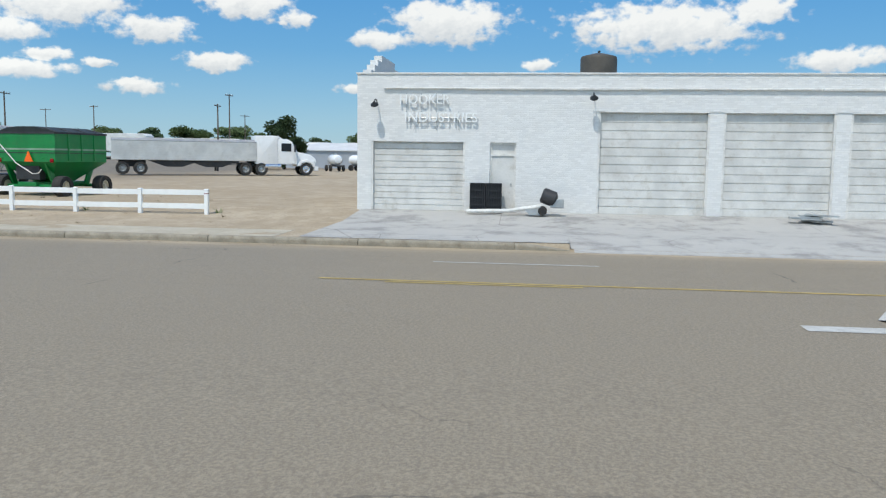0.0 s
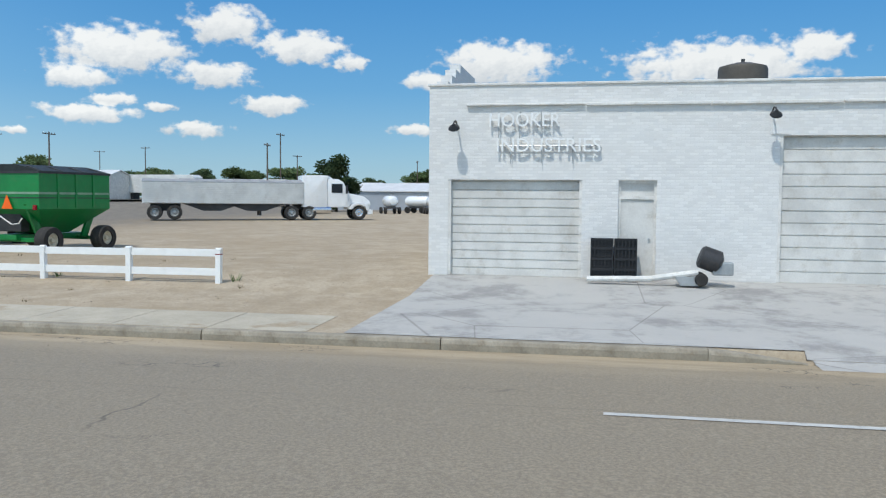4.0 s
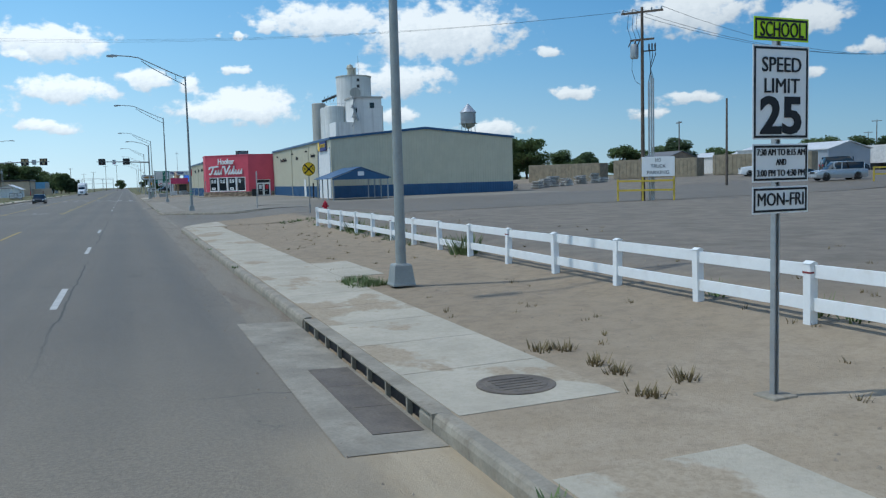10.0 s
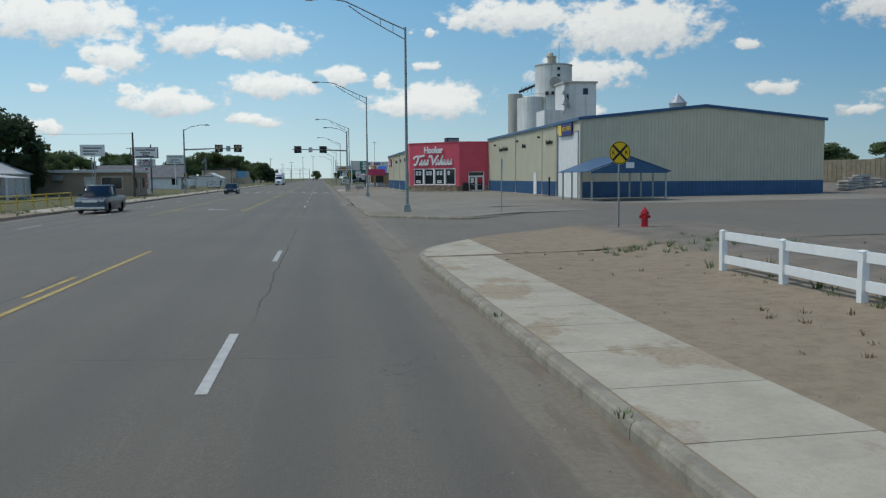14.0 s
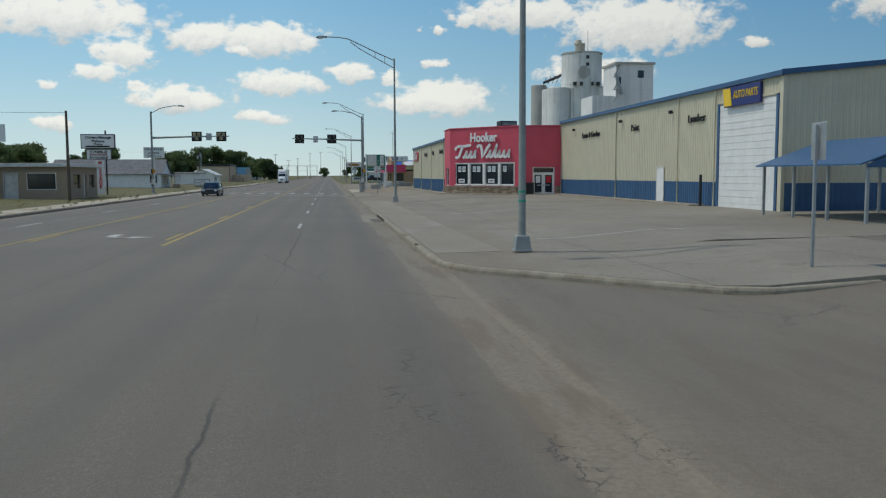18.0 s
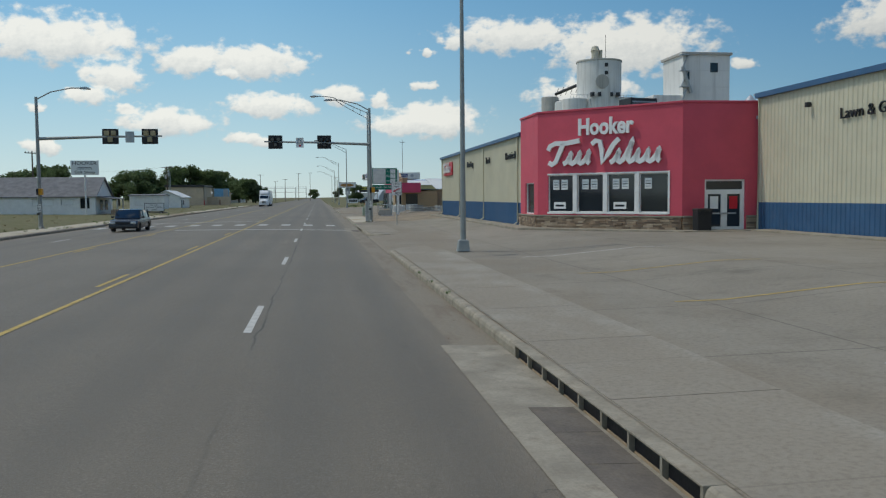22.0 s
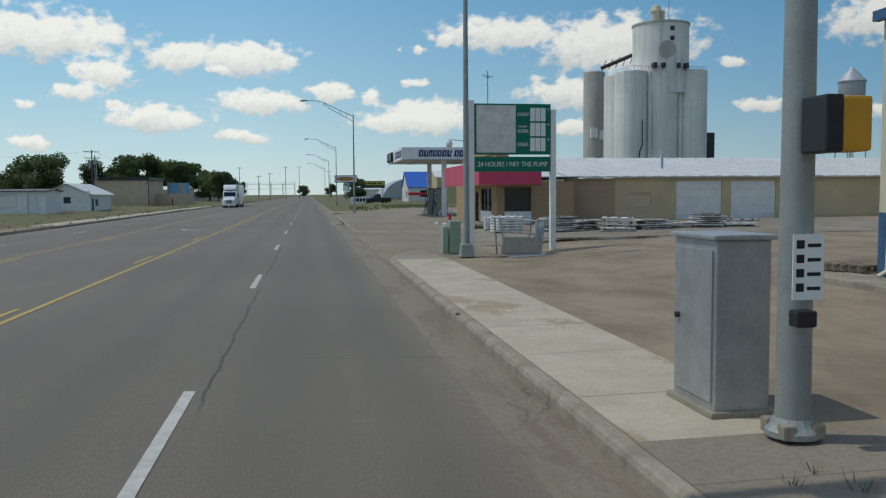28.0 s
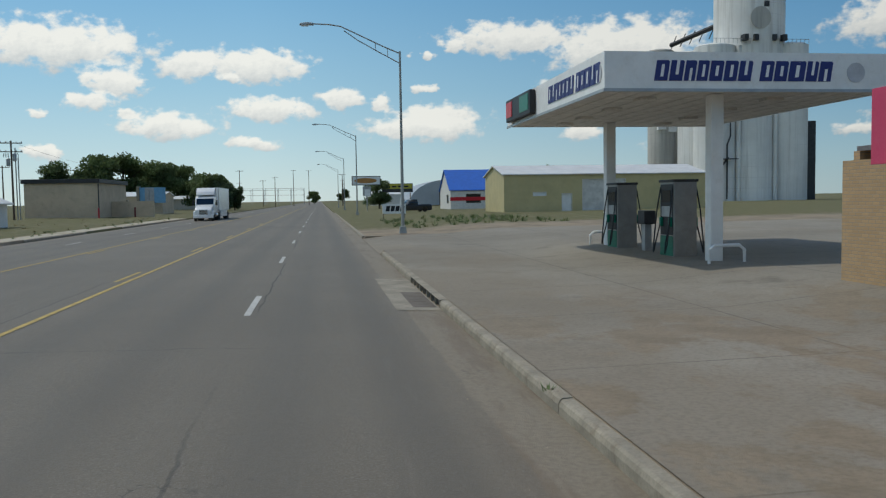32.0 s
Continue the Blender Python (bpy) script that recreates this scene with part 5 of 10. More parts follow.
words("lettering", "MON-FRI", 0.17, SIGN_BLACK, p, sp(0, 1.865), width=0.56)
part("footing", box(-0.14, 0.16, -0.14, 0.14, -0.1, 0.02, 0.02), KERB, t)

t = thing("crossing_sign", 8.08, 36.2, 0.49, 4, "round yellow railway crossing warning sign on a steel post", "road sign")
t.scale = (0.93, 0.93, 0.93)
channel_post(t, 3.3)
part("disc", rod((0, -0.05, 2.9), (0, -0.055, 2.9), 0.45, n=36), SIGN_YELLOW, t)
ring = bmesh.new()
for i in range(36):
    a0, a1 = 6.28319 * i / 36, 6.28319 * (i + 1) / 36
    ring.faces.new([ring.verts.new((r * math.cos(a), -0.06, 2.9 + r * math.sin(a))) for r, a in ((0.40, a0), (0.43, a0), (0.43, a1), (0.40, a1))])
part("ring", ring, SIGN_BLACK, t)
for a in (45, -45):
    part("cross_bar", heap(box(-0.4, 0.4, -0.062, -0.058, -0.045, 0.045), Matrix.Translation((0, 0, 2.9)) @ Matrix.Rotation(radians(a), 4, "Y")), SIGN_BLACK, t)
for x in (-0.27, 0.27):
    words("lettering", "R", 0.24, SIGN_BLACK, t, sp(x, 2.9, -0.066))
t = thing("edge_on_sign", 7.1, 51.8, 0.42, 85, "narrow road sign seen edge-on on a steel post", "road sign")
channel_post(t, 2.9)
plate(t, "sign_plate", -0.3, 0.3, 2.2, 2.95, SIGN_WHITE, SIGN_RED)
hy = thing("fire_hydrant", 9.0, 36.0, 0.45, 0, "small red fire hydrant in dry weeds", "hydrant")
part("barrel", lathe([(0.17, 0), (0.17, 0.05), (0.12, 0.06), (0.12, 0.5), (0.16, 0.52), (0.16, 0.56), (0.12, 0.62), (0.06, 0.7), (0.03, 0.72)], 18), SIGN_RED, hy, smooth=True)
part("bolt", rod((0, 0, 0.72), (0, 0, 0.78), 0.025, n=6), SIGN_RED, hy)
for a in (0, 180, -90):
    part("outlet", heap(rod((0.1, 0, 0.42), (0.2, 0, 0.42), 0.06, n=12), pose(0, 0, 0, 0, 0, a)), SIGN_RED, hy)
t = thing("stop_line_sign", 2.86, 132.6, 0.12, 2, "white stop-here-on-red road sign on a steel post", "road sign")
channel_post(t, 3.3)
p = plate(t, "sign_plate", -0.38, 0.38, 2.28, 3.28, SIGN_WHITE, SIGN_BLACK)
for s, z, h, w, x in (("STOP", 3.1, 0.2, 0.5, 0), ("HERE", 2.9, 0.14, 0.34, 0), ("ON", 2.65, 0.14, 0.19, 0.12), ("RED", 2.43, 0.2, 0.4, 0.1)):
    words("lettering", s, h, SIGN_BLACK, p, sp(x, z), width=w)
part("arrow", prism([(-0.3, 2.55), (-0.15, 2.72), (-0.13, 2.66), (0.1, 2.78), (0.3, 2.78), (0.3, 2.72), (0.12, 2.72), (-0.09, 2.58), (-0.06, 2.53)], 0.004, "xz", -0.062), SIGN_RED, p)


def street_lamp(x, y, h=11.2, reach=5.3, z=0.25, name="street_lamp", bands=False):
    t = thing(name, x, y, z, label="tall tapered steel street lamp with a trussed arm over the road", category="street lamp", group="street lamps")
    part("base", heap(lathe([(0.33, 0), (0.33, 0.03), (0.31, 0.06), (0.25, 0.40), (0.22, 0.43), (0.15, 0.44)], 4), pose(0, 0, 0, 0, 0, 45)), POLE_GREY, t, "square tapered steel shoe")
    part("pole", rod((0, 0, 0.4), (0, 0, h), 0.108, 0.062, 14), POLE_GREY, t, smooth=True)
    arm = tube([(0, 0, h - 0.15), (-1.2, 0, h + 0.35), (-2.6, 0, h + 1.0), (-3.6, 0, h + 1.45), (-4.3, 0, h + 1.55), (-reach, 0, h + 1.58)], 0.04)
    part("upper_arm", arm, POLE_GREY, t)
    part("lower_arm", tube([(0, 0, h - 0.75), (-1.2, 0, h - 0.12), (-2.6, 0, h + 0.65), (-3.4, 0, h + 1.2)], 0.032), POLE_GREY, t)
    for u, a, c in ((-0.75, -0.36, 0.17), (-1.5, 0.05, 0.49)):
        part("strut", rod((u, 0, h + a), (u, 0, h + c), 0.02, n=6), POLE_GREY, t)
    hd = part("head", prism([(-reach - 0.75, 0.0), (-reach - 0.7, 0.1), (-reach - 0.3, 0.16), (-reach + 0.1, 0.12), (-reach + 0.1, 0.0)], 0.3, "xz", -0.15, 0.03), GREY_METAL, t)
    hd.location = (0, 0, h + 1.5)
    part("lens", prism([(-reach - 0.65, -0.06), (-reach - 0.68, 0.0), (-reach - 0.2, 0.0), (-reach - 0.23, -0.06)], 0.24, "xz", -0.12), LAMP_LENS, hd)
    if bands:
        for zz in (1.35, 1.6):
            part("tape", lathe([(0.104, zz), (0.108, zz), (0.108, zz + 0.06), (0.104, zz + 0.06)], 14), surf("green_tape", (0.05, 0.35, 0.22), 0.5), t, "green tape band")
    return t


for i, (x, y) in enumerate(((2.54, 0.6), (2.57, 58.4), (2.57, 102.6), (2.55, 162.5), (2.58, 232.8), (2.7, 300), (2.8, 365), (2.9, 430))):
    street_lamp(x, y, bands=i in (1,))


def signal_mast(x, y, reach, side, heads, back):
    """A signal pole with a mast arm, two beacons, a sign and a lamp arm; side: +1 reaches to +x."""
    t = thing("signal_mast", x, y, 0.24, label="steel signal mast with two crossing beacons on its arm", category="traffic signal", group="signal masts")
    part("base", lathe([(0.23, 0), (0.23, 0.05), (0.19, 0.1), (0.16, 0.16)], 16), POLE_GREY, t)
    for k in range(4):
        part("bolt_cover", box(0.19 * math.cos(1.571 * k + 0.785) - 0.06, 0.19 * math.cos(1.571 * k + 0.785) + 0.06, 0.19 * math.sin(1.571 * k + 0.785) - 0.06, 0.19 * math.sin(1.571 * k + 0.785) + 0.06, 0, 0.13, 0.02), KERB, t)
    part("pole", rod((0, 0, 0.1), (0, 0, 9.4), 0.15, 0.1, 16), POLE_GREY, t, smooth=True)
    part("mast_arm", tube([(0, 0, 6.42), (side * reach * 0.5, 0, 6.57), (side * reach, 0, 6.64)], [0.12, 0.09, 0.06], 12), POLE_GREY, t, smooth=True)
    part("lamp_arm", tube([(0, 0, 9.2), (side * 1.0, 0, 9.75), (side * 2.4, 0, 10.05), (side * 3.0, 0, 10.05)], 0.045), POLE_GREY, t)
    part("lamp_head", prism([(3.0, 9.98), (3.05, 10.12), (3.5, 10.14), (3.75, 10.02), (3.7, 9.95)] if side > 0 else [(-3.0, 9.98), (-3.05, 10.12), (-3.5, 10.14), (-3.75, 10.02), (-3.7, 9.95)], 0.3, "xz", -0.15, 0.03), GREY_METAL, t)
    for u in heads:
        b = part("beacon", box(u - 0.57, u + 0.57, -0.03, 0.0, 6.05, 7.15, 0.02), BLACK, t, "black beacon backplate")
        for dx, dz in ((-0.24, 0.22), (0.24, 0.22), (0, -0.22)):
            hsg = part("signal_head", box(u + dx - 0.18, u + dx + 0.18, -0.2, -0.03, 6.6 + dz - 0.18, 6.6 + dz + 0.18, 0.05), surf("faded_signal", (0.36, 0.30, 0.17), 0.6) if back else BLACK, b)
            if back:
                continue
            part("lens", rod((u + dx, -0.2, 6.6 + dz), (u + dx, -0.215, 6.6 + dz), 0.13, n=16), glass_dark("signal_lens", (0.03, 0.006, 0.004)), hsg)
            vis = bmesh.new()
            for k in range(9):
                a0, a1 = radians(-20 + 220 * k / 9), radians(-20 + 220 * (k + 1) / 9)
                vis.faces.new([vis.verts.new((u + dx + 0.15 * math.cos(a), yy, 6.6 + dz + 0.15 * math.sin(a))) for a, yy in ((a0, -0.2), (a1, -0.2), (a1, -0.42), (a0, -0.42))])
            part("visor", vis, BLACK, hsg)
    mid = sum(heads) / 2
    p = part("arm_sign", box(mid - 0.31, mid + 0.31, -0.16, -0.15, 6.15, 6.95), GREY_METAL if back else SIGN_WHITE, t)
    if not back:
        for s, z, w in (("CROSSWALK", 6.85, 0.5), ("STOP", 6.68, 0.42), ("ON RED", 6.51, 0.5)):
            words("lettering", s, 0.15 if s != "CROSSWALK" else 0.09, SIGN_BLACK, p, pose(mid, -0.168, z), width=w)
        part("red_dot", rod((mid, -0.16, 6.30), (mid, -0.17, 6.30), 0.09, n=20), SIGN_RED, p)
    bt = part("call_button", box(-0.16, 0.02, -0.3, -0.16, 0.98, 1.12, 0.02), BLACK, t)
    part("button_plate", box(-0.15, 0.13, -0.2, -0.19, 1.2, 1.75), SIGN_WHITE, bt, "white push-button instructions")
    for k in range(4):
        part("notice_bar", box(-0.12, -0.05, -0.203, -0.2, 1.27 + 0.12 * k, 1.34 + 0.12 * k), SIGN_BLACK, bt)
        part("notice_bar", box(-0.02, 0.1, -0.203, -0.2, 1.28 + 0.12 * k, 1.31 + 0.12 * k), SIGN_BLACK, bt)
    ped = part("walk_signal", box(0.07, 0.33, -0.5, -0.17, 2.42, 2.86, 0.03), SIGNAL_YELLOW, t, "yellow pedestrian signal housing")
    part("signal_face", box(-0.08, 0.07, -0.51, -0.16, 2.41, 2.87, 0.02), BLACK, ped)
    return t


signal_mast(1.52, 141.8, 8.6, -1, (-7.7, -3.75), False)
signal_mast(-22.6, 135.6, 8.6, 1, (5.0, 7.75), True)
cb = thing("control_cabinet", 1.46, 143.0, 0.14, 0, "grey steel signal control cabinet beside the mast", "cabinet")
part("body", box(-0.28, 0.28, -0.45, 0.45, 0.1, 1.75, 0.02), GREY_METAL, cb)
part("plinth", box(-0.34, 0.34, -0.5, 0.5, -0.1, 0.12, 0.02), KERB, cb)
dd = part("door", box(-0.3, -0.28, -0.4, 0.4, 0.2, 1.65), GREY_METAL, cb)
part("handle", rod((-0.3, 0.3, 0.95), (-0.34, 0.3, 0.95), 0.03), DARK_METAL, dd)
part("hood", box(-0.32, 0.32, -0.49, 0.49, 1.75, 1.8, 0.015), GREY_METAL, cb)


# ---- vehicles and farm machines ----
def wheel(parent, x, y, r, w, rim=GREY_METAL, dish=0.6):
    """A wheel at (x, y) with its axle along y."""
    s = 1 if y > 0 else -1
    hub = part("wheel", lathe([(r * dish, -w / 2), (r * 0.93, -w / 2), (r, -w * 0.32), (r, w * 0.32), (r * 0.93, w / 2), (r * dish, w / 2), (r * dish, -w / 2)], 22, (x, y, r), "y"), RUBBER, parent, "dusty black tyre", smooth=True)
    part("rim", lathe([(r * dish, -w * 0.35), (r * dish, w * 0.35), (r * dish * 0.8, w * 0.40), (r * dish * 0.45, w * 0.18), (r * 0.16, w * 0.22), (r * 0.14, w * 0.42)] if s < 0 else [(r * 0.14, -w * 0.42), (r * 0.16, -w * 0.22), (r * dish * 0.45, -w * 0.18), (r * dish * 0.8, -w * 0.40), (r * dish, -w * 0.35), (r * dish, w * 0.35)][::1], 18, (x, y, r), "y"), rim, hub, smooth=True)
    return hub


def slab_body(name, outline, half, mat, parent, bevel=0.05, label="", taper=0.0):
    b = prism(outline, 2 * half, "xz", -half, bevel)
    if taper:
        z0, z1 = min(v for _, v in outline), max(v for _, v in outline)
        for v in b.verts:
            v.co.y *= 1 - taper * (v.co.z - z0) / (z1 - z0)
    return part(name, b, mat, parent, label, smooth=True)


def car(name, x, y, rz, length, half, height, paint, label, style="sedan", category="car", z=None):
    """A parked road vehicle, its nose towards +x."""
    t = thing(name, x, y, gz(x, y) if z is None else z, rz, label, category)
    L, r = length / 2, 0.34 if style == "sedan" else 0.40
    belt = height * 0.60
    low = [(-L, 0.35), (-L + 0.05, belt - 0.05), (-L + 0.5, belt + 0.02), (L * 0.38, belt), (L * 0.85, belt - 0.12), (L - 0.03, belt - 0.3), (L, 0.35), (L - 0.2, 0.22), (-L + 0.2, 0.22)]
    body = slab_body("body", low, half, paint, t, 0.07)
    if style == "sedan":
        cab = [(-L + 0.35, belt), (-L * 0.45, height - 0.04), (-L * 0.1, height), (L * 0.12, height - 0.04), (L * 0.46, belt)]
    elif style == "suv":
        cab = [(-L + 0.08, belt), (-L + 0.4, height - 0.06), (-L * 0.2, height), (L * 0.15, height - 0.04), (L * 0.45, belt)]
    else:
        cab = [(-L * 0.22, belt), (-L * 0.16, height - 0.03), (L * 0.0, height), (L * 0.16, height - 0.04), (L * 0.42, belt)]
    g = slab_body("cabin_glass", cab, half * 0.93, CAR_GLASS, t, 0.04, "dark tinted glass", taper=0.14)
    top = [(u, v) for u, v in cab if v > height - 0.1]
    slab_body("roof", [(top[0][0] - 0.05, height - 0.09), (top[0][0], height - 0.02), (top[len(top) // 2][0], height + 0.015), (top[-1][0], height - 0.02), (top[-1][0] + 0.05, height - 0.09)], half * 0.82, paint, t, 0.02)
    for u in (cab[0][0] + 0.25, 0.0, L * 0.30):
        for s in (-1, 1):
            part("pillar", rod((u + 0.05, s * half * 0.92, belt), (u, s * half * 0.8, height - 0.05), 0.045, n=6), paint, t)
    if style == "pickup":
        part("bed", box(-L + 0.15, -L * 0.25, -half * 0.86, half * 0.86, belt + 0.0, belt + 0.03), BLACK, t)
    for u in (-L * 0.6, L * 0.62):
        for s in (-1, 1):
            wheel(t, u, s * (half - 0.11), r, 0.22)
    for s in (-1, 1):
        part("headlight", box(L - 0.16, L + 0.005, s * half * 0.72 - 0.16, s * half * 0.72 + 0.16, belt - 0.34, belt - 0.2, 0.02), LAMP_LENS, t)
        part("tail_light", box(-L - 0.005, -L + 0.12, s * half * 0.8 - 0.1, s * half * 0.8 + 0.1, belt - 0.3, belt - 0.1, 0.02), SIGN_RED, t)
        part("mirror", box(L * 0.3, L * 0.36, s * (half + 0.09) - 0.08, s * (half + 0.09) + 0.08, belt + 0.02, belt + 0.15, 0.02), paint, t)
    part("grille", box(L - 0.05, L + 0.01, -half * 0.5, half * 0.5, belt - 0.38, belt - 0.2, 0.015), CHROME if style == "pickup" else BLACK, t)
    part("bumper", box(L - 0.12, L + 0.04, -half * 0.95, half * 0.95, 0.3, 0.48, 0.03), CHROME if style == "pickup" else paint, t)
    return t


def tractor(t, paint=CAR_WHITE, sleeper=3.0, roof=3.75, deep=1.2):
    """A bonneted tractor unit, from the bumper at x = 0 back to x = -6.3."""
    part("bonnet", heap(prism([(-0.15, 0.75), (-0.1, 1.35), (-0.55, 1.72), (-1.75, 1.95), (-1.75, 0.75)], 1.9, "xz", -0.95, 0.1), pose(0, 0, 0)), paint, t, smooth=True)
    part("cab", prism([(-1.7, 0.9), (-1.7, 1.95), (-2.15, 2.75), (-2.5, 2.95), (-3.3, 2.95), (-3.3, 0.9)], 2.3, "xz", -1.15, 0.06), paint, t, smooth=True)
    part("sleeper", prism([(-3.3, 0.9), (-3.3, roof - 0.25), (-3.15, roof - 0.05), (-3.6, roof), (-3.3 - sleeper * 0.6, roof - 0.02), (-3.3 - sleeper * 0.6, 0.9)], 2.4, "xz", -1.2, 0.06), paint, t, smooth=True)
    part("fairing", prism([(-2.3, roof - 0.85), (-2.55, roof - 0.45), (-3.2, roof - 0.02), (-3.4, roof), (-3.4, roof - 0.85)], 2.1, "xz", -1.05, 0.06), paint, t, smooth=True)
    ws_ = part("windscreen", prism([(-1.70, 2.0), (-2.12, 2.72), (-2.17, 2.70), (-1.78, 1.98)], 2.0, "xz", -1.0), CAR_GLASS, t, "dark windscreen")
    for s in (-1, 1):
        part("side_window", box(-3.0, -2.2, s * 1.145, s * 1.165, 1.95, 2.6, 0.006), CAR_GLASS, t)
        part("door", box(-3.1, -1.95, s * 1.148, s * 1.158, 1.0, 1.9, 0.004), paint, t)
        part("mirror", box(-2.0, -1.85, s * 1.38 - 0.08, s * 1.38 + 0.08, 1.9, 2.5, 0.03), BLACK, t)
        part("headlamp", box(-0.45, -0.08, s * 0.86 - 0.1, s * 0.86 + 0.14, 1.0, 1.2, 0.04), LAMP_LENS, t)
        part("fuel_tank", heap(lathe([(0.2, -0.7), (0.3, -0.65), (0.3, 0.65), (0.2, 0.7)], 18, axis="x"), pose(-3.7, s * 0.95, 0.72)), CHROME, t, smooth=True)
        part("mudguard", prism([(-0.25, 0.7), (-0.35, 1.15), (-0.9, 1.3), (-1.5, 1.15), (-1.75, 0.8), (-1.5, 0.75), (-1.35, 1.0), (-0.9, 1.1), (-0.5, 0.95), (-0.45, 0.7)], 0.3, "xz", s * 1.05 - 0.15, 0.03), paint, t)
    gr = part("grille", box(-0.16, -0.08, -0.5, 0.5, 0.8, 1.4, 0.02), CHROME, t)
    for k in range(7):
        part("grille_bar", box(-0.09, -0.06, -0.45, 0.45, 0.85 + k * 0.075, 0.89 + k * 0.075), BLACK, gr)
    part("bumper", prism([(0.05, 0.4), (0.05, 0.75), (-0.35, 0.78), (-0.35, 0.4)], 2.3, "xz", -1.15, 0.05), paint, t)
    part("chassis", box(-6.4, -3.0, -0.45, 0.45, 0.75, 0.98, 0.02), DARK_METAL, t)
    for s in (-1, 1):
        wheel(t, -0.95, s * 1.0, 0.51, 0.28, CHROME)
        for u in (-4.6, -5.85):
            wheel(t, u, s * 0.98, 0.51, 0.5, GREY_METAL)
    part("fifth_wheel", box(-5.6, -4.6, -0.45, 0.45, 0.98, 1.12, 0.03), DARK_METAL, t)


gt = thing("grain_truck", 47.6, -17.6, 0.83, -61.8, "white lorry with a dusty aluminium grain trailer on bare soil", "lorry")
tractor(gt, roof=3.2)
TR0, TR1, TZ = -5.0, -15.9, 0.92
TOP = 2.62
part("trailer_body", box(TR1, TR0, -1.25, 1.25, TZ + 0.2, TOP, 0.02), TRAILER_ALU, gt)
for u in (TR0 - 3.3, TR1 + 4.6):
    part("hopper", prism([(u - 2.0, TZ + 0.2), (u + 2.0, TZ + 0.2), (u + 0.6, TZ - 0.3), (u - 0.6, TZ - 0.3)], 2.0, "xz", -1.0, 0.02), DARK_METAL, gt, "dusty dark hopper under the trailer")
for s in (-1, 1):
    for k in range(11):
        part("rib", box(TR1 + 0.05, TR0 - 0.05, s * 1.265 - 0.03, s * 1.265 + 0.03, TZ + 0.26 + k * 0.13, TZ + 0.33 + k * 0.13, 0.006), TRAILER_ALU, gt)
    part("top_rail", box(TR1, TR0, s * 1.26 - 0.03, s * 1.26 + 0.03, TOP - 0.05, TOP + 0.03, 0.01), GREY_METAL, gt)
    part("landing_leg", box(TR0 - 3.1, TR0 - 2.95, s * 0.8 - 0.07, s * 0.8 + 0.07, 0.3, 1.2, 0.01), DARK_METAL, gt)
    for u in (TR1 + 0.8, TR1 + 2.1):
        wheel(gt, u, s * 0.98, 0.51, 0.5)
GREY_TARP = surf("grey_tarp", (0.30, 0.30, 0.30), 0.7, var=0.15, bump=0.2)
for k in range(9):
    x0 = TR1 + (TR0 - TR1) * k / 9
    part("tarp_panel", prism([(-1.27, TOP + 0.03), (-0.7, TOP + 0.13 + 0.05 * (k % 3)), (0.0, TOP + 0.2), (0.7, TOP + 0.13 + 0.04 * (k % 2)), (1.27, TOP + 0.03)], (TR0 - TR1) / 9, "yz", x0), GREY_TARP, gt, "sagging grey roll tarp")
part("rear_fifth_axle_beam", box(TR1 + 0.5, TR1 + 2.5, -0.5, 0.5, 0.6, 1.3, 0.02), DARK_METAL, gt)

# the green wagon: its end and its side meet at the corner nearest the road
gw = thing("grain_wagon", 11.1, -16.95, 0.50, -9.8, "green farm grain wagon with a black tarp and a slow-vehicle triangle", "wagon")
W, Lg = 2.95, 3.12


def funnel(z0, z1, i0, i1, bm=None):
    """A frame of box walls that narrows from inset i1 at z1 to i0 at z0, over the plan 0..Lg by 0..W."""
    b = bmesh.new()
    ring = lambda z, i: [b.verts.new(p) for p in ((i, i, z), (Lg - i, i, z), (Lg - i, W - i, z), (i, W - i, z))]
    lo, hi = ring(z0, i0), ring(z1, i1)
    for k in range(4):
        b.faces.new((lo[k], lo[(k + 1) % 4], hi[(k + 1) % 4], hi[k]))
    b.faces.new(lo[::-1])
    b.faces.new(hi)
    return b


part("upper_box", funnel(1.45, 2.62, 0.0, 0.0), GREEN, gw)
part("hopper", funnel(0.62, 1.45, 0.95, 0.0), GREEN, gw, "sloping hopper sides")
part("trim_band", funnel(1.93, 2.0, -0.012, -0.012), surf("pale_green_band", (0.22, 0.34, 0.24), 0.5), gw, "pale stripe round the box")
part("trim_line", funnel(1.80, 1.83, -0.012, -0.012), DARK_METAL, gw, "thin dark line round the box")
for u in (0.78, 1.56, 2.34):
    part("stake", box(u - 0.04, u + 0.04, -0.03, 0.0, 1.5, 2.6, 0.008), GREEN, gw)
part("top_rim", funnel(2.60, 2.68, -0.03, -0.03), DARK_METAL, gw)
tb = bmesh.new()
prism([(0, 2.68), (0.5, 2.80), (1.0, 2.9), (1.9, 2.9), (2.5, 2.82), (2.95, 2.68)], Lg, "yz", 0.0, bm=tb)
part("tarp", tb, DARK_TARP, gw, "black tarp bowed over the load")
for k in range(4):
    part("tarp_bow", tube([(0.1 + k * 0.9, 0, 2.68), (0.1 + k * 0.9, 0.5, 2.82), (0.1 + k * 0.9, 1.57, 2.89), (0.1 + k * 0.9, 2.45, 2.85), (0.1 + k * 0.9, 2.95, 2.68)], 0.02, 6), DARK_METAL, gw)
part("triangle", prism([(1.05, 1.45), (1.5, 1.45), (1.275, 1.9)], 0.02, "yz", -0.09), ORANGE, gw, "orange slow-vehicle triangle")
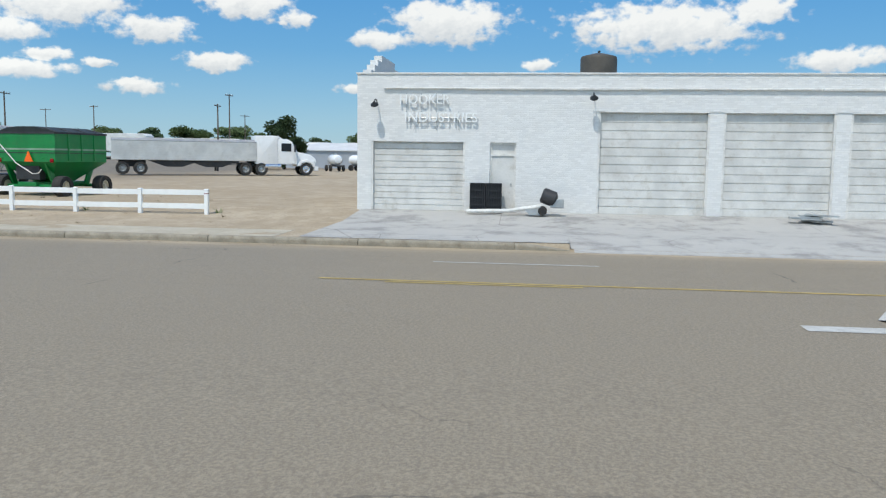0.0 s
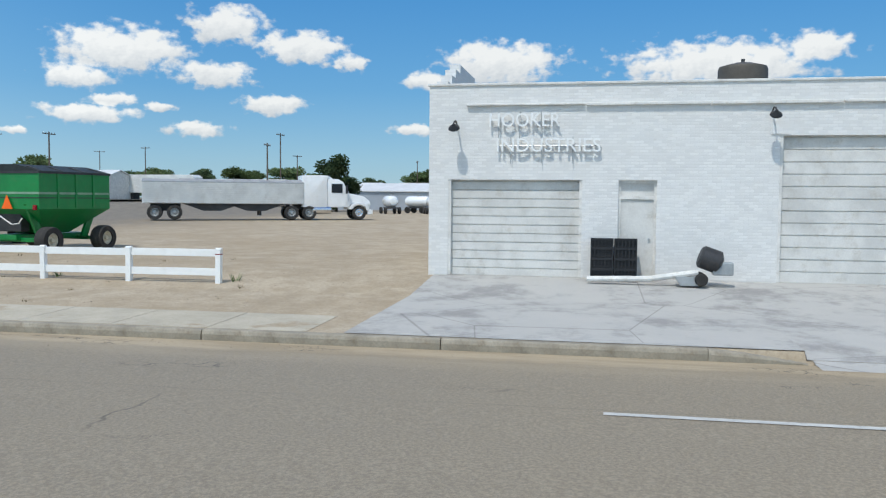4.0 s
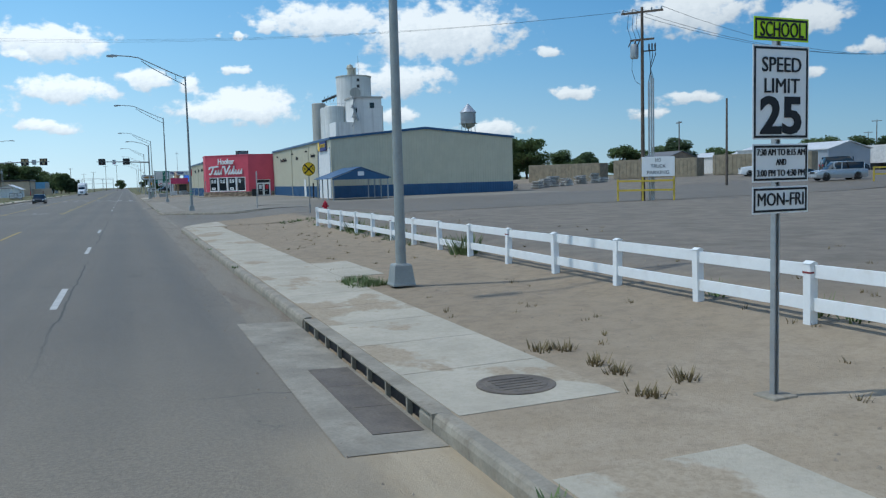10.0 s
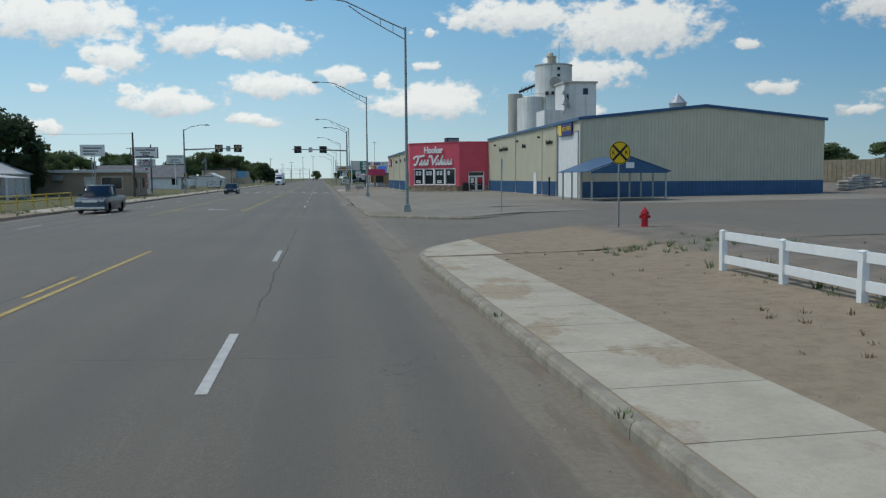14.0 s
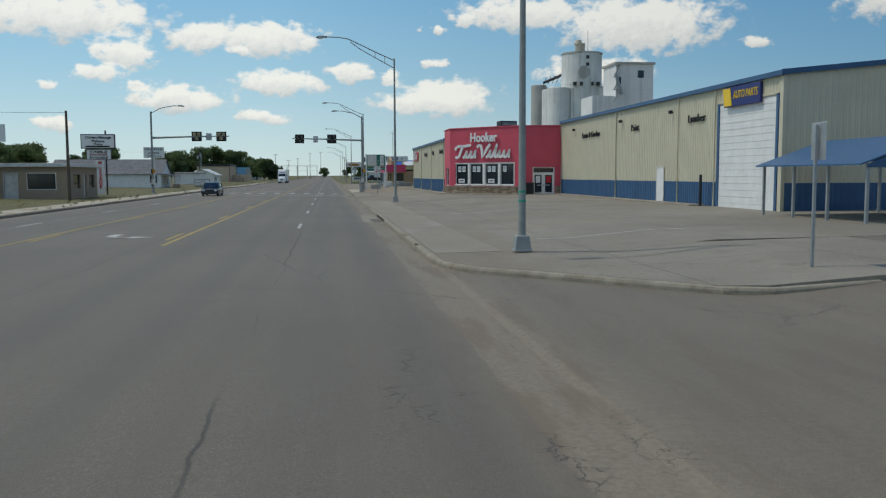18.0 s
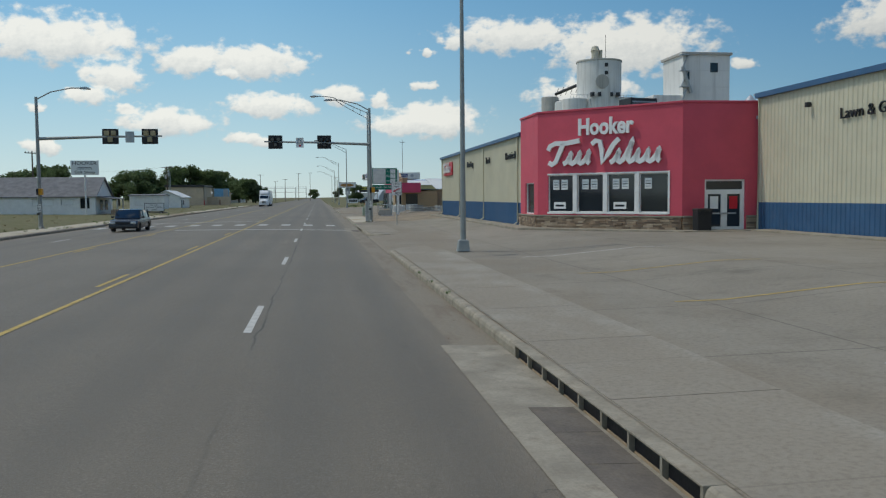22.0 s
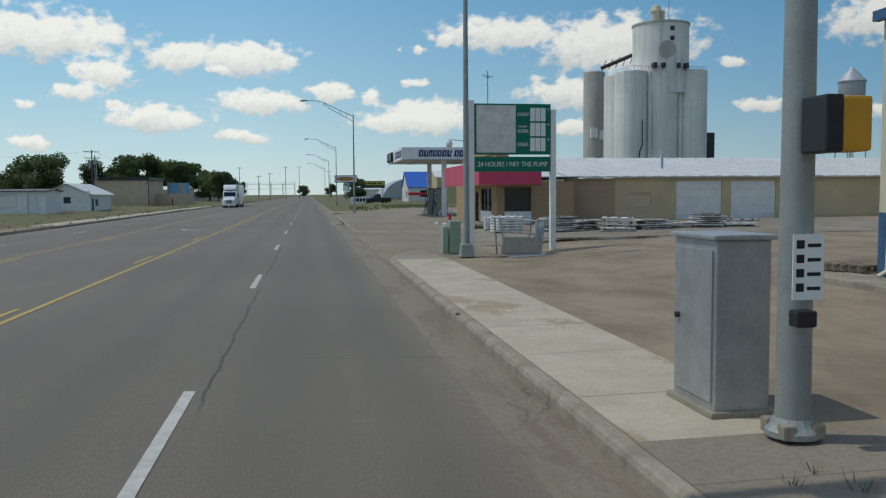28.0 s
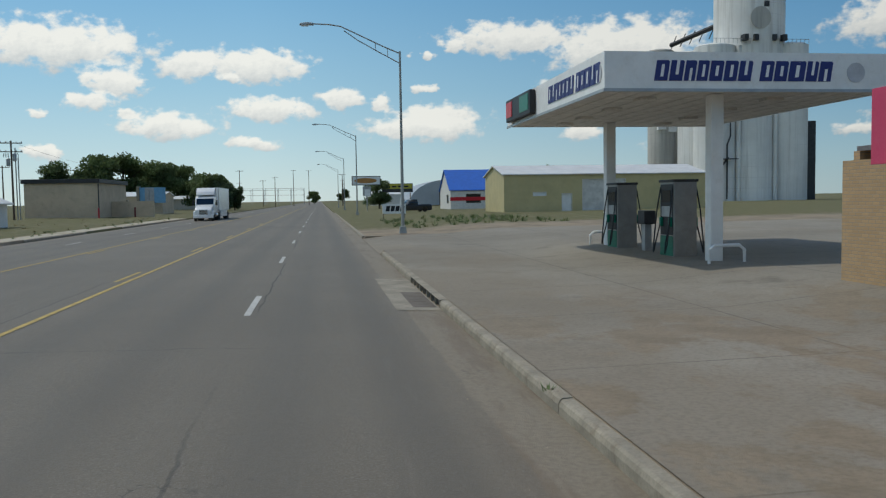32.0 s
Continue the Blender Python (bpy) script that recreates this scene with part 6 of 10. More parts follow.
part("crank_rod", tube([(-0.03, 3.05, 2.45), (-0.12, 1.9, 1.4), (-0.12, 1.05, 0.95), (-0.12, 0.75, 0.98), (-0.12, 0.6, 1.15)], 0.022, 6), OLD_WHITE, gw, "bent white crank rod")
for y in (0.55, 2.6):
    part("leg", prism([(-0.02, 1.6), (0.25, 1.6), (0.75, 0.5), (0.5, 0.45)], 0.1, "xz", y), GREEN, gw)
    part("leg", prism([(Lg + 0.02, 1.6), (Lg - 0.25, 1.6), (Lg - 0.75, 0.5), (Lg - 0.5, 0.45)], 0.1, "xz", y), GREEN, gw)
part("chassis", box(0.1, Lg + 0.1, 1.1, 2.05, 0.42, 0.6, 0.02), GREEN, gw)
for x in (0.35, Lg - 0.35):
    part("axle", box(x - 0.08, x + 0.08, 0.2, W - 0.2, 0.36, 0.5, 0.02), GREEN, gw)
    for y in (-0.02, W + 0.02):
        wheel(gw, x, y if y > 1 else y, 0.44, 0.42, CREAM, 0.55)
    for y in (0.15, W - 0.15):
        part("tail_lamp", box(-0.06, 0.0, y - 0.07, y + 0.07, 1.42, 1.58, 0.015), SIGN_RED, gw)
part("discharge_door", box(0.2, 0.55, 1.0, 2.2, 0.7, 1.3, 0.02), DARK_METAL, gw)

# the white seed tender with its auger
st = thing("seed_tender", 11.6, -12.7, 0.5, -2.0, "dusty white seed tender hopper on a black trailer frame", "trailer")


def tub(x0, x1, y0, y1, z0, z1, ix, iy):
    b = bmesh.new()
    lo = [b.verts.new(p) for p in ((x0 + ix, y0 + iy, z0), (x1 - ix, y0 + iy, z0), (x1 - ix, y1 - iy, z0), (x0 + ix, y1 - iy, z0))]
    hi = [b.verts.new(p) for p in ((x0, y0, z1), (x1, y0, z1), (x1, y1, z1), (x0, y1, z1))]
    for k in range(4):
        b.faces.new((lo[k], lo[(k + 1) % 4], hi[(k + 1) % 4], hi[k]))
    b.faces.new(lo[::-1])
    b.faces.new(hi)
    return b


part("upper_box", tub(0, 3.7, 0, 2.3, 2.4, 2.92, 0, 0), HOPPER_WHITE, st)
part("hopper", tub(0, 3.7, 0, 2.3, 1.0, 2.4, 0.85, 0.6), HOPPER_WHITE, st, "steep hopper sides stained with dust")
part("seam", tub(-0.01, 3.71, -0.01, 2.31, 2.38, 2.41, 0, 0), DARK_METAL, st)
part("lid", prism([(0, 2.92), (0.5, 3.03), (1.15, 3.08), (1.8, 3.03), (2.3, 2.92)], 3.7, "yz", 0.0), surf("grey_lid", (0.30, 0.30, 0.30), 0.6, var=0.1), st, "bowed grey tarp lid")
for x in (0.0, 3.5):
    for y in (0.25, 2.05):
        part("brace", rod((x + (0.35 if x < 1 else -0.35), y, 0.9), (x + (-0.04 if x < 1 else 0.0), y + (0.25 if y < 1 else -0.25), 2.38), 0.04, n=8), HOPPER_WHITE, st)
part("tie_bar", rod((-0.02, 0.9, 2.62), (-0.02, 1.4, 2.62), 0.04, n=8), CAR_RED, st, "red lamp bar")
part("frame", box(-0.5, 5.0, 0.5, 1.8, 0.62, 0.85, 0.03), DARK_METAL, st)
part("toolbox", box(-0.4, 0.3, 0.1, 0.7, 0.5, 1.0, 0.03), BLACK, st)
part("engine_box", box(-0.5, 0.1, 1.2, 1.9, 0.8, 1.25, 0.03), DARK_METAL, st)
part("rear_bumper", box(-0.62, -0.48, 0.1, 2.2, 0.45, 0.85, 0.02), BLACK, st)
part("plate_bar", box(-0.64, -0.62, 1.55, 1.85, 0.62, 0.78), SIGN_WHITE, st)
for y in (0.22, 2.08):
    for x in (0.75, 1.85, 4.2):
        wheel(st, x, y, 0.46, 0.4, CREAM)
    part("mudguard", box(0.15, 2.45, y - 0.25, y + 0.25, 0.97, 1.02, 0.015), BLACK, st)
AUG = [Vector((0.95, 0.85, 0.85)), Vector((-0.4, 1.0, 1.55)), Vector((-4.0, 1.4, 3.25))]
part("auger_tube", tube([tuple(v) for v in AUG], 0.13, 14), HOPPER_WHITE, st, "long white auger tube", smooth=True)
part("auger_sleeve", tube([tuple(AUG[1].lerp(AUG[2], 0.55)), tuple(AUG[1].lerp(AUG[2], 0.78))], 0.15, 14), GREY_METAL, st, "grey folding joint of the auger")
part("auger_prop", rod((0.2, 0.6, 0.9), (-0.5, 0.98, 1.6), 0.05, n=8), HOPPER_WHITE, st)
part("auger_boot", tub(0.5, 1.4, 0.5, 1.3, 0.55, 0.95, 0.1, 0.1), DARK_METAL, st)
part("spout", tube([(-3.95, 1.4, 3.23), (-4.25, 1.43, 3.36), (-4.42, 1.45, 3.34)], [0.13, 0.13, 0.09], 10), HOPPER_WHITE, st)
part("spout_hose", tube([(-4.2, 1.44, 3.5), (-4.5, 1.46, 3.52), (-4.6, 1.46, 3.3), (-4.6, 1.46, 3.05), (-4.25, 1.44, 3.0), (-4.0, 1.41, 3.1)], 0.022, 6), BLACK, st)
part("hydraulic_line", tube([tuple(AUG[1].lerp(AUG[2], k / 6) + Vector((0, 0.05, 0.17 + 0.03 * (k % 2)))) for k in range(7)], 0.018, 6), BLACK, st)
ladder = part("ladder", box(-0.12, -0.07, 2.35, 2.4, 0.5, 3.0), HOPPER_WHITE, st)
part("ladder_side", box(-0.12, -0.07, 2.75, 2.8, 0.5, 3.0), HOPPER_WHITE, ladder)
for k in range(9):
    part("rung", rod((-0.095, 2.37, 0.65 + 0.27 * k), (-0.095, 2.78, 0.65 + 0.27 * k), 0.016, n=6), HOPPER_WHITE, ladder)

# the nurse tank trailer
nt_ = thing("tank_trailer", 10.55, -9.1, 0.48, -60, "dusty cream plastic tank on a twin-axle trailer", "trailer")
part("tank", lathe([(0.1, -1.5), (0.45, -1.45), (0.66, -1.25), (0.72, -0.9), (0.72, 0.9), (0.66, 1.25), (0.45, 1.45), (0.1, 1.5)], 28, (0, 0, 0.98), "x"), POLY, nt_, smooth=True)
for x in (-0.75, 0.0, 0.75):
    part("strap", lathe([(0.722, x - 0.015), (0.73, x - 0.015), (0.73, x + 0.015), (0.722, x + 0.015)], 28, (0, 0, 0.98), "x"), GREY_METAL, nt_)
part("manway", lathe([(0.25, 1.66), (0.25, 1.76), (0.2, 1.8)], 16), POLY, nt_)
part("frame", box(-2.3, 1.6, -0.5, 0.5, 0.42, 0.52, 0.02), DARK_METAL, nt_)
part("cradle", box(-1.4, 1.4, -0.62, 0.62, 0.5, 0.62, 0.03), GREY_METAL, nt_)
part("pump", lathe([(0.1, -0.2), (0.16, -0.15), (0.16, 0.1), (0.08, 0.2)], 14, (-1.95, 0, 0.72), "y"), DARK_METAL, nt_, smooth=True)
part("hitch_plate", box(-1.75, -1.6, -0.45, 0.45, 0.5, 0.8, 0.02), OLD_WHITE, nt_)
part("jack", rod((-2.2, 0.2, 0.0), (-2.2, 0.2, 0.9), 0.035, n=8), GREY_METAL, nt_)
part("label_plate", box(-0.3, 0.3, -0.76, -0.74, 1.2, 1.4), SIGN_WHITE, nt_)
for x in (0.25, 0.95):
    for y in (-0.75, 0.75):
        wheel(nt_, x, y, 0.33, 0.24)

for x, y, rz in ((72.6, -12.9, 30), (73.3, -17.3, 20), (78, -14.7, 75)):
    t = thing("ammonia_tank", x, y, gz(x, y), rz, "white pressure tank on a small farm trailer", "trailer", "ammonia tanks")
    part("tank", lathe([(0.1, -1.5), (0.4, -1.42), (0.58, -1.1), (0.58, 1.1), (0.4, 1.42), (0.1, 1.5)], 24, (0, 0, 1.3), "x"), CAR_WHITE, t, smooth=True)
    part("valve_cage", rod((0, 0, 1.85), (0, 0, 2.05), 0.2, n=10), GREY_METAL, t)
    part("frame", box(-1.9, 1.3, -0.4, 0.4, 0.55, 0.7, 0.02), DARK_METAL, t)
    for u in (-0.9, 0.9):
        for s in (-0.75, 0.75):
            wheel(t, u, s, 0.36, 0.24)
fb = thing("flat_trailer", 76.5, -22.0, 0.83, 25, "empty flat farm trailer", "trailer")
part("deck", box(-2.2, 2.2, -1.0, 1.0, 0.6, 0.7, 0.02), TIMBER, fb)
for s in (-1.05, 1.05):
    part("side_rail", box(-2.2, 2.2, s - 0.03, s + 0.03, 0.9, 1.0, 0.01), DARK_METAL, fb)
    for u in (-0.5, 0.5):
        wheel(fb, u, s, 0.36, 0.24)

car("sedan", -15.4, 131.0, -90, 4.8, 0.9, 1.46, CAR_BLACK, "dark blue saloon car on the far lanes")
car("pickup_truck", -17.6, 67.0, -90, 5.8, 0.98, 1.88, CAR_GREY, "dark grey crew-cab pickup on the far lanes", "pickup", "pickup")
car("pickup_truck", 10.6, 301, 200, 5.6, 0.95, 1.8, CAR_BLACK, "dark pickup parked on rough grass", "pickup", "pickup")
car("suv", 57.9, 43.2, 160, 4.7, 0.93, 1.72, CAR_SILVER, "silver estate car parked on the gravel yard", "suv")
car("jeep", 61.0, 52.2, -20, 4.2, 0.92, 1.85, CAR_BLACK, "black boxy off-road car on the gravel yard", "suv")

sm = thing("box_lorry", -16.2, 283.0, 0.1, -90, "white lorry with a tall box trailer by the kerb", "lorry")
tractor(sm, roof=4.0)
part("trailer_box", box(-16.5, -5.3, -1.28, 1.28, 1.2, 4.05, 0.03), CAR_WHITE, sm)
part("skirt", box(-14.0, -6.8, -1.26, 1.26, 0.45, 1.18, 0.02), CAR_WHITE, sm)
part("door_frame", box(-16.56, -16.5, -1.28, 1.28, 1.2, 4.05, 0.01), GREY_METAL, sm)
for s in (-1, 1):
    for u in (-14.4, -15.7):
        wheel(sm, u, s * 0.98, 0.51, 0.5)

# ---- hardware store ----
SX, SY = 18.0, 72.2
store = thing("hardware_store", SX, SY, 0.5, label="long tan and blue sheet-metal hardware store with a red corner entrance", category="building")
Z0, EAVE = 0.45, 6.95
part("wall", ribbed((SX, 109.2), (SX, 78.7), 1.9, EAVE, 0.3, 0.035, (-1, 0)), TAN_METAL, store, "tan ribbed wall", world=True)
part("wall", ribbed((SX, 78.7), (SX, SY), 6.05, EAVE, 0.3, 0.035, (-1, 0)), TAN_METAL, store, world=True)
part("wainscot", ribbed((SX - 0.01, 109.2), (SX - 0.01, 78.7), Z0, 1.9, 0.3, 0.035, (-1, 0)), BLUE_METAL, store, "blue ribbed skirting", world=True)
part("wall", ribbed((SX, SY), (39.2, SY), 1.9, lambda f: EAVE + 1.05 * (1 - abs(2 * f - 1)), 0.3, 0.02, (0, -1)), TAN_METAL, store, "tan gable wall", world=True)
part("wainscot", ribbed((SX, SY - 0.01), (39.2, SY - 0.01), Z0, 1.9, 0.3, 0.02, (0, -1)), BLUE_METAL, store, world=True)
part("wall", box(39.0, 39.2, SY + 0.2, 151, Z0, EAVE), TAN_METAL, store, world=True)
part("wall", box(9.1, 39, 150.5, 150.7, Z0, 5.9), TAN_METAL, store, world=True)
part("corner_trim", box(SX - 0.06, SX + 0.12, SY - 0.06, SY + 0.25, Z0, EAVE, 0.01), TAN_METAL, store, world=True)
rf = bmesh.new()
for a, b in (((SX - 0.15, EAVE), (28.6, 8.02)), ((28.6, 8.02), (39.4, EAVE))):
    prism([a, b, (b[0], b[1] + 0.08), (a[0], a[1] + 0.08)], 109.4 - SY + 0.1, "xz", SY - 0.1, bm=rf)
part("roof", rf, STEEL_ROOF, store, world=True)
for a, b in (((SX - 0.2, EAVE - 0.12), (28.6, 7.9)), ((28.6, 7.9), (39.4, EAVE - 0.12))):
    part("fascia", prism([a, b, (b[0], b[1] + 0.24), (a[0], a[1] + 0.24)], 0.08, "xz", SY - 0.16), BLUE_METAL, store, world=True)
part("gutter", box(SX - 0.2, SX - 0.04, SY - 0.1, 109.2, EAVE - 0.14, EAVE + 0.1, 0.01), BLUE_METAL, store, "blue eaves gutter", world=True)
for y in (109.0, 94.6, 83.7, 78.9):
    part("downpipe", tube([(SX - 0.1, y, EAVE - 0.1), (SX - 0.08, y, EAVE - 0.3), (SX - 0.08, y, 0.6), (SX - 0.25, y, 0.5)], 0.05), TAN_METAL, store, world=True)
rd = part("roller_door", box(SX + 0.03, SX + 0.09, 72.75, 78.55, Z0, 6.0), WHITE, store, "tall white roller door", world=True)
for k in range(16):
    part("slat", box(SX + 0.005, SX + 0.03, 72.75, 78.55, Z0 + 0.02 + k * 0.345, Z0 + 0.34 + k * 0.345, 0.006), WHITE, rd, world=True)
for y in (72.55, 78.5):
    part("jamb", box(SX - 0.05, SX + 0.1, y, y + 0.22, Z0, 6.05, 0.01), BLUE_METAL, rd, world=True)
part("head", box(SX - 0.05, SX + 0.1, 72.55, 78.72, 6.0, 6.12, 0.01), TAN_METAL, rd, world=True)
sd = part("side_door", box(SX - 0.06, SX - 0.045, 85.85, 86.85, Z0 + 0.1, 2.7), WHITE, store, "white steel side door", world=True)
part("frame", wall_grid("x", SX - 0.075, 0.03, 85.75, 86.95, Z0, 2.8, [(85.85, 86.85, Z0, 2.7)]), OLD_WHITE, sd, world=True)
part("bollard", rod((SX - 0.5, 79.6, Z0), (SX - 0.5, 79.6, 2.3), 0.08, n=10), BLACK, store, world=True)
for word, y, w in (("Lumber", 81.2, 2.2), ("Paint", 90.8, 1.4), ("Lawn & Garden", 100.5, 4.4)):
    words("lettering", word, 0.62, SIGN_BLACK, store, local(store, on_west(SX - 0.09, y, 5.45)), depth=0.03, width=w)
for y in (84.6, 93.4, 104.8):
    fl = part("flood_lamp", box(SX - 0.3, SX - 0.1, y - 0.1, y + 0.1, 5.95, 6.15, 0.02), DARK_METAL, store, world=True)
    part("bracket", rod((SX - 0.12, y, 6.05), (SX + 0.02, y, 6.05), 0.03), DARK_METAL, fl, world=True)
apn = part("parts_sign", box(SX - 0.2, SX - 0.08, 74.0, 77.7, 5.75, 6.75, 0.03), NAVY, store, "blue and yellow motor-parts sign", world=True)
part("emblem", prism([(-77.55, 5.8), (-76.75, 5.8), (-76.55, 6.7), (-77.35, 6.7)], 0.02, "yz", 0.0), SIGN_YELLOW, apn).data.transform(Matrix.Translation(-store.matrix_world.translation) @ Matrix.Translation((SX - 0.225, 153.5, 0)) @ Matrix.Translation((0, 0.85, 0)))
words("lettering", "AUTO PARTS", 0.55, SIGN_YELLOW, apn, local(store, on_west(SX - 0.215, 75.45, 6.3)), depth=0.01, shear=0.2, width=2.5)

# wing along the street
part("wall", ribbed((8.9, 150.7), (8.9, 119.0), 1.9, 5.85, 0.3, 0.035, (-1, 0)), TAN_METAL, store, world=True)
part("wainscot", ribbed((8.89, 150.7), (8.89, 119.0), Z0, 1.9, 0.3, 0.035, (-1, 0)), BLUE_METAL, store, world=True)
part("roof", prism([(8.8, 5.9), (24, 7.6), (39.2, 5.9), (39.2, 5.8), (8.8, 5.8)], 31.7, "xz", 119.2), STEEL_ROOF, store, world=True)
part("gutter", box(8.7, 8.86, 119, 150.8, 5.74, 5.95, 0.01), BLUE_METAL, store, world=True)
for y in (119.9, 130.2, 140.4, 150.3):
    part("downpipe", tube([(8.8, y, 5.75), (8.82, y, 5.5), (8.82, y, 0.75), (8.6, y, 0.62)], 0.05), TAN_METAL, store, world=True)
for word, y, w in (("Electrical", 121.8, 2.6), ("Tools", 128.6, 1.5), ("Plumbing", 135.5, 2.6)):
    words("lettering", word, 0.62, SIGN_BLACK, store, local(store, on_west(8.82, y, 4.72)), depth=0.03, width=w)
bs = part("brand_board", box(8.74, 8.83, 143.9, 148.6, 4.15, 5.3, 0.02), SIGN_RED, store, "red sign board with white script shapes", world=True)


def script_shapes(owner, m, width, height, mat):
    """Flat flowing white ribbons in place of a brand's script: a crossbar, low loops and two tall strokes."""
    k = width / 6.2
    ribbons = [[(0.02, 0.10), (0.2, 0.0), (0.42, 0.12), (0.62, 0.5), (0.86, 1.0)], [(0.0, 0.66), (0.1, 0.86), (0.4, 0.98), (1.0, 0.97), (1.75, 1.06)]]

    def loops(u0, u1, n, tall):
        pts = []
        for i in range(n * 10 + 1):
            f = i / (n * 10)
            z = (0.5 - 0.5 * math.cos(6.283 * n * f)) * tall[int(min(f * n, n - 1))]
            pts.append((u0 + (u1 - u0) * f + 0.42 * z + 0.10 * math.sin(6.283 * n * f), 0.02 + z))
        return pts

    ribbons.append(loops(0.85, 2.3, 3, (0.5, 0.52, 0.56)))
    ribbons.append([(2.42, 0.86), (2.62, 1.02), (2.85, 0.98), (2.95, 0.6), (2.98, 0.02), (3.3, 0.42), (3.55, 0.8), (3.85, 1.06)])
    ribbons.append(loops(3.4, 5.9, 5, (0.54, 1.0, 0.52, 0.52, 0.56)))
    for r in ribbons:
        half = 0.108 * height
        b = bmesh.new()
        rings = []
        pts = [Vector((u * k - width / 2, 0, z * height)) for u, z in r]
        for i, p in enumerate(pts):
            d = (pts[min(i + 1, len(pts) - 1)] - pts[max(i - 1, 0)]).normalized()
            w = Vector((-d.z, 0, d.x)) * half
            rings.append([b.verts.new(p + w + Vector((0, y, 0))) if e > 0 else b.verts.new(p - w + Vector((0, y, 0))) for e, y in ((1, -0.10), (-1, -0.10), (-1, 0.0), (1, 0.0))])
        for r0, r1 in zip(rings, rings[1:]):
            for q in range(4):
                b.faces.new((r0[q], r0[(q + 1) % 4], r1[(q + 1) % 4], r1[q]))
        b.faces.new(rings[0])
        b.faces.new(rings[-1])
        bmesh.ops.recalc_face_normals(b, faces=b.faces)
        heap(b, m)
        part("script_stroke", b, mat, owner)


script_shapes(bs, local(store, on_west(8.72, 146.25, 4.45)), 3.9, 0.7, SIGN_WHITE)
part("kerb_walk", box(7.7, 8.85, 119.3, 151.5, 0.3, 0.6, 0.02), KERB, store, "concrete kerb walk along the wall", world=True)

part("kerb_walk", prism([(7.6, 119.3), (7.6, 114.75), (13.8, 108.05), (18.0, 107.9), (18.0, 109.15), (14.2, 109.35), (8.75, 115.15), (8.75, 119.3)], 0.3, "xy", 0.32, 0.02), KERB, store, "concrete walk round the entrance", world=True)
part("kerb_walk", box(17.0, 17.93, 79.9, 107.9, 0.35, 0.66, 0.02), KERB, store, world=True)

# the red entrance block
P = [Vector((8.8, 119.0, 0)), Vector((8.8, 115.2, 0)), Vector((14.3, 109.4, 0)), Vector((18.0, 109.2, 0))]
RT = 6.62


def face_frame(a, b):
    """A pose at a whose x runs to b, facing outwards along -y."""
    d = (b - a)
    return pose(a.x, a.y, 0, 0, 0, math.degrees(math.atan2(d.y, d.x))), d.length


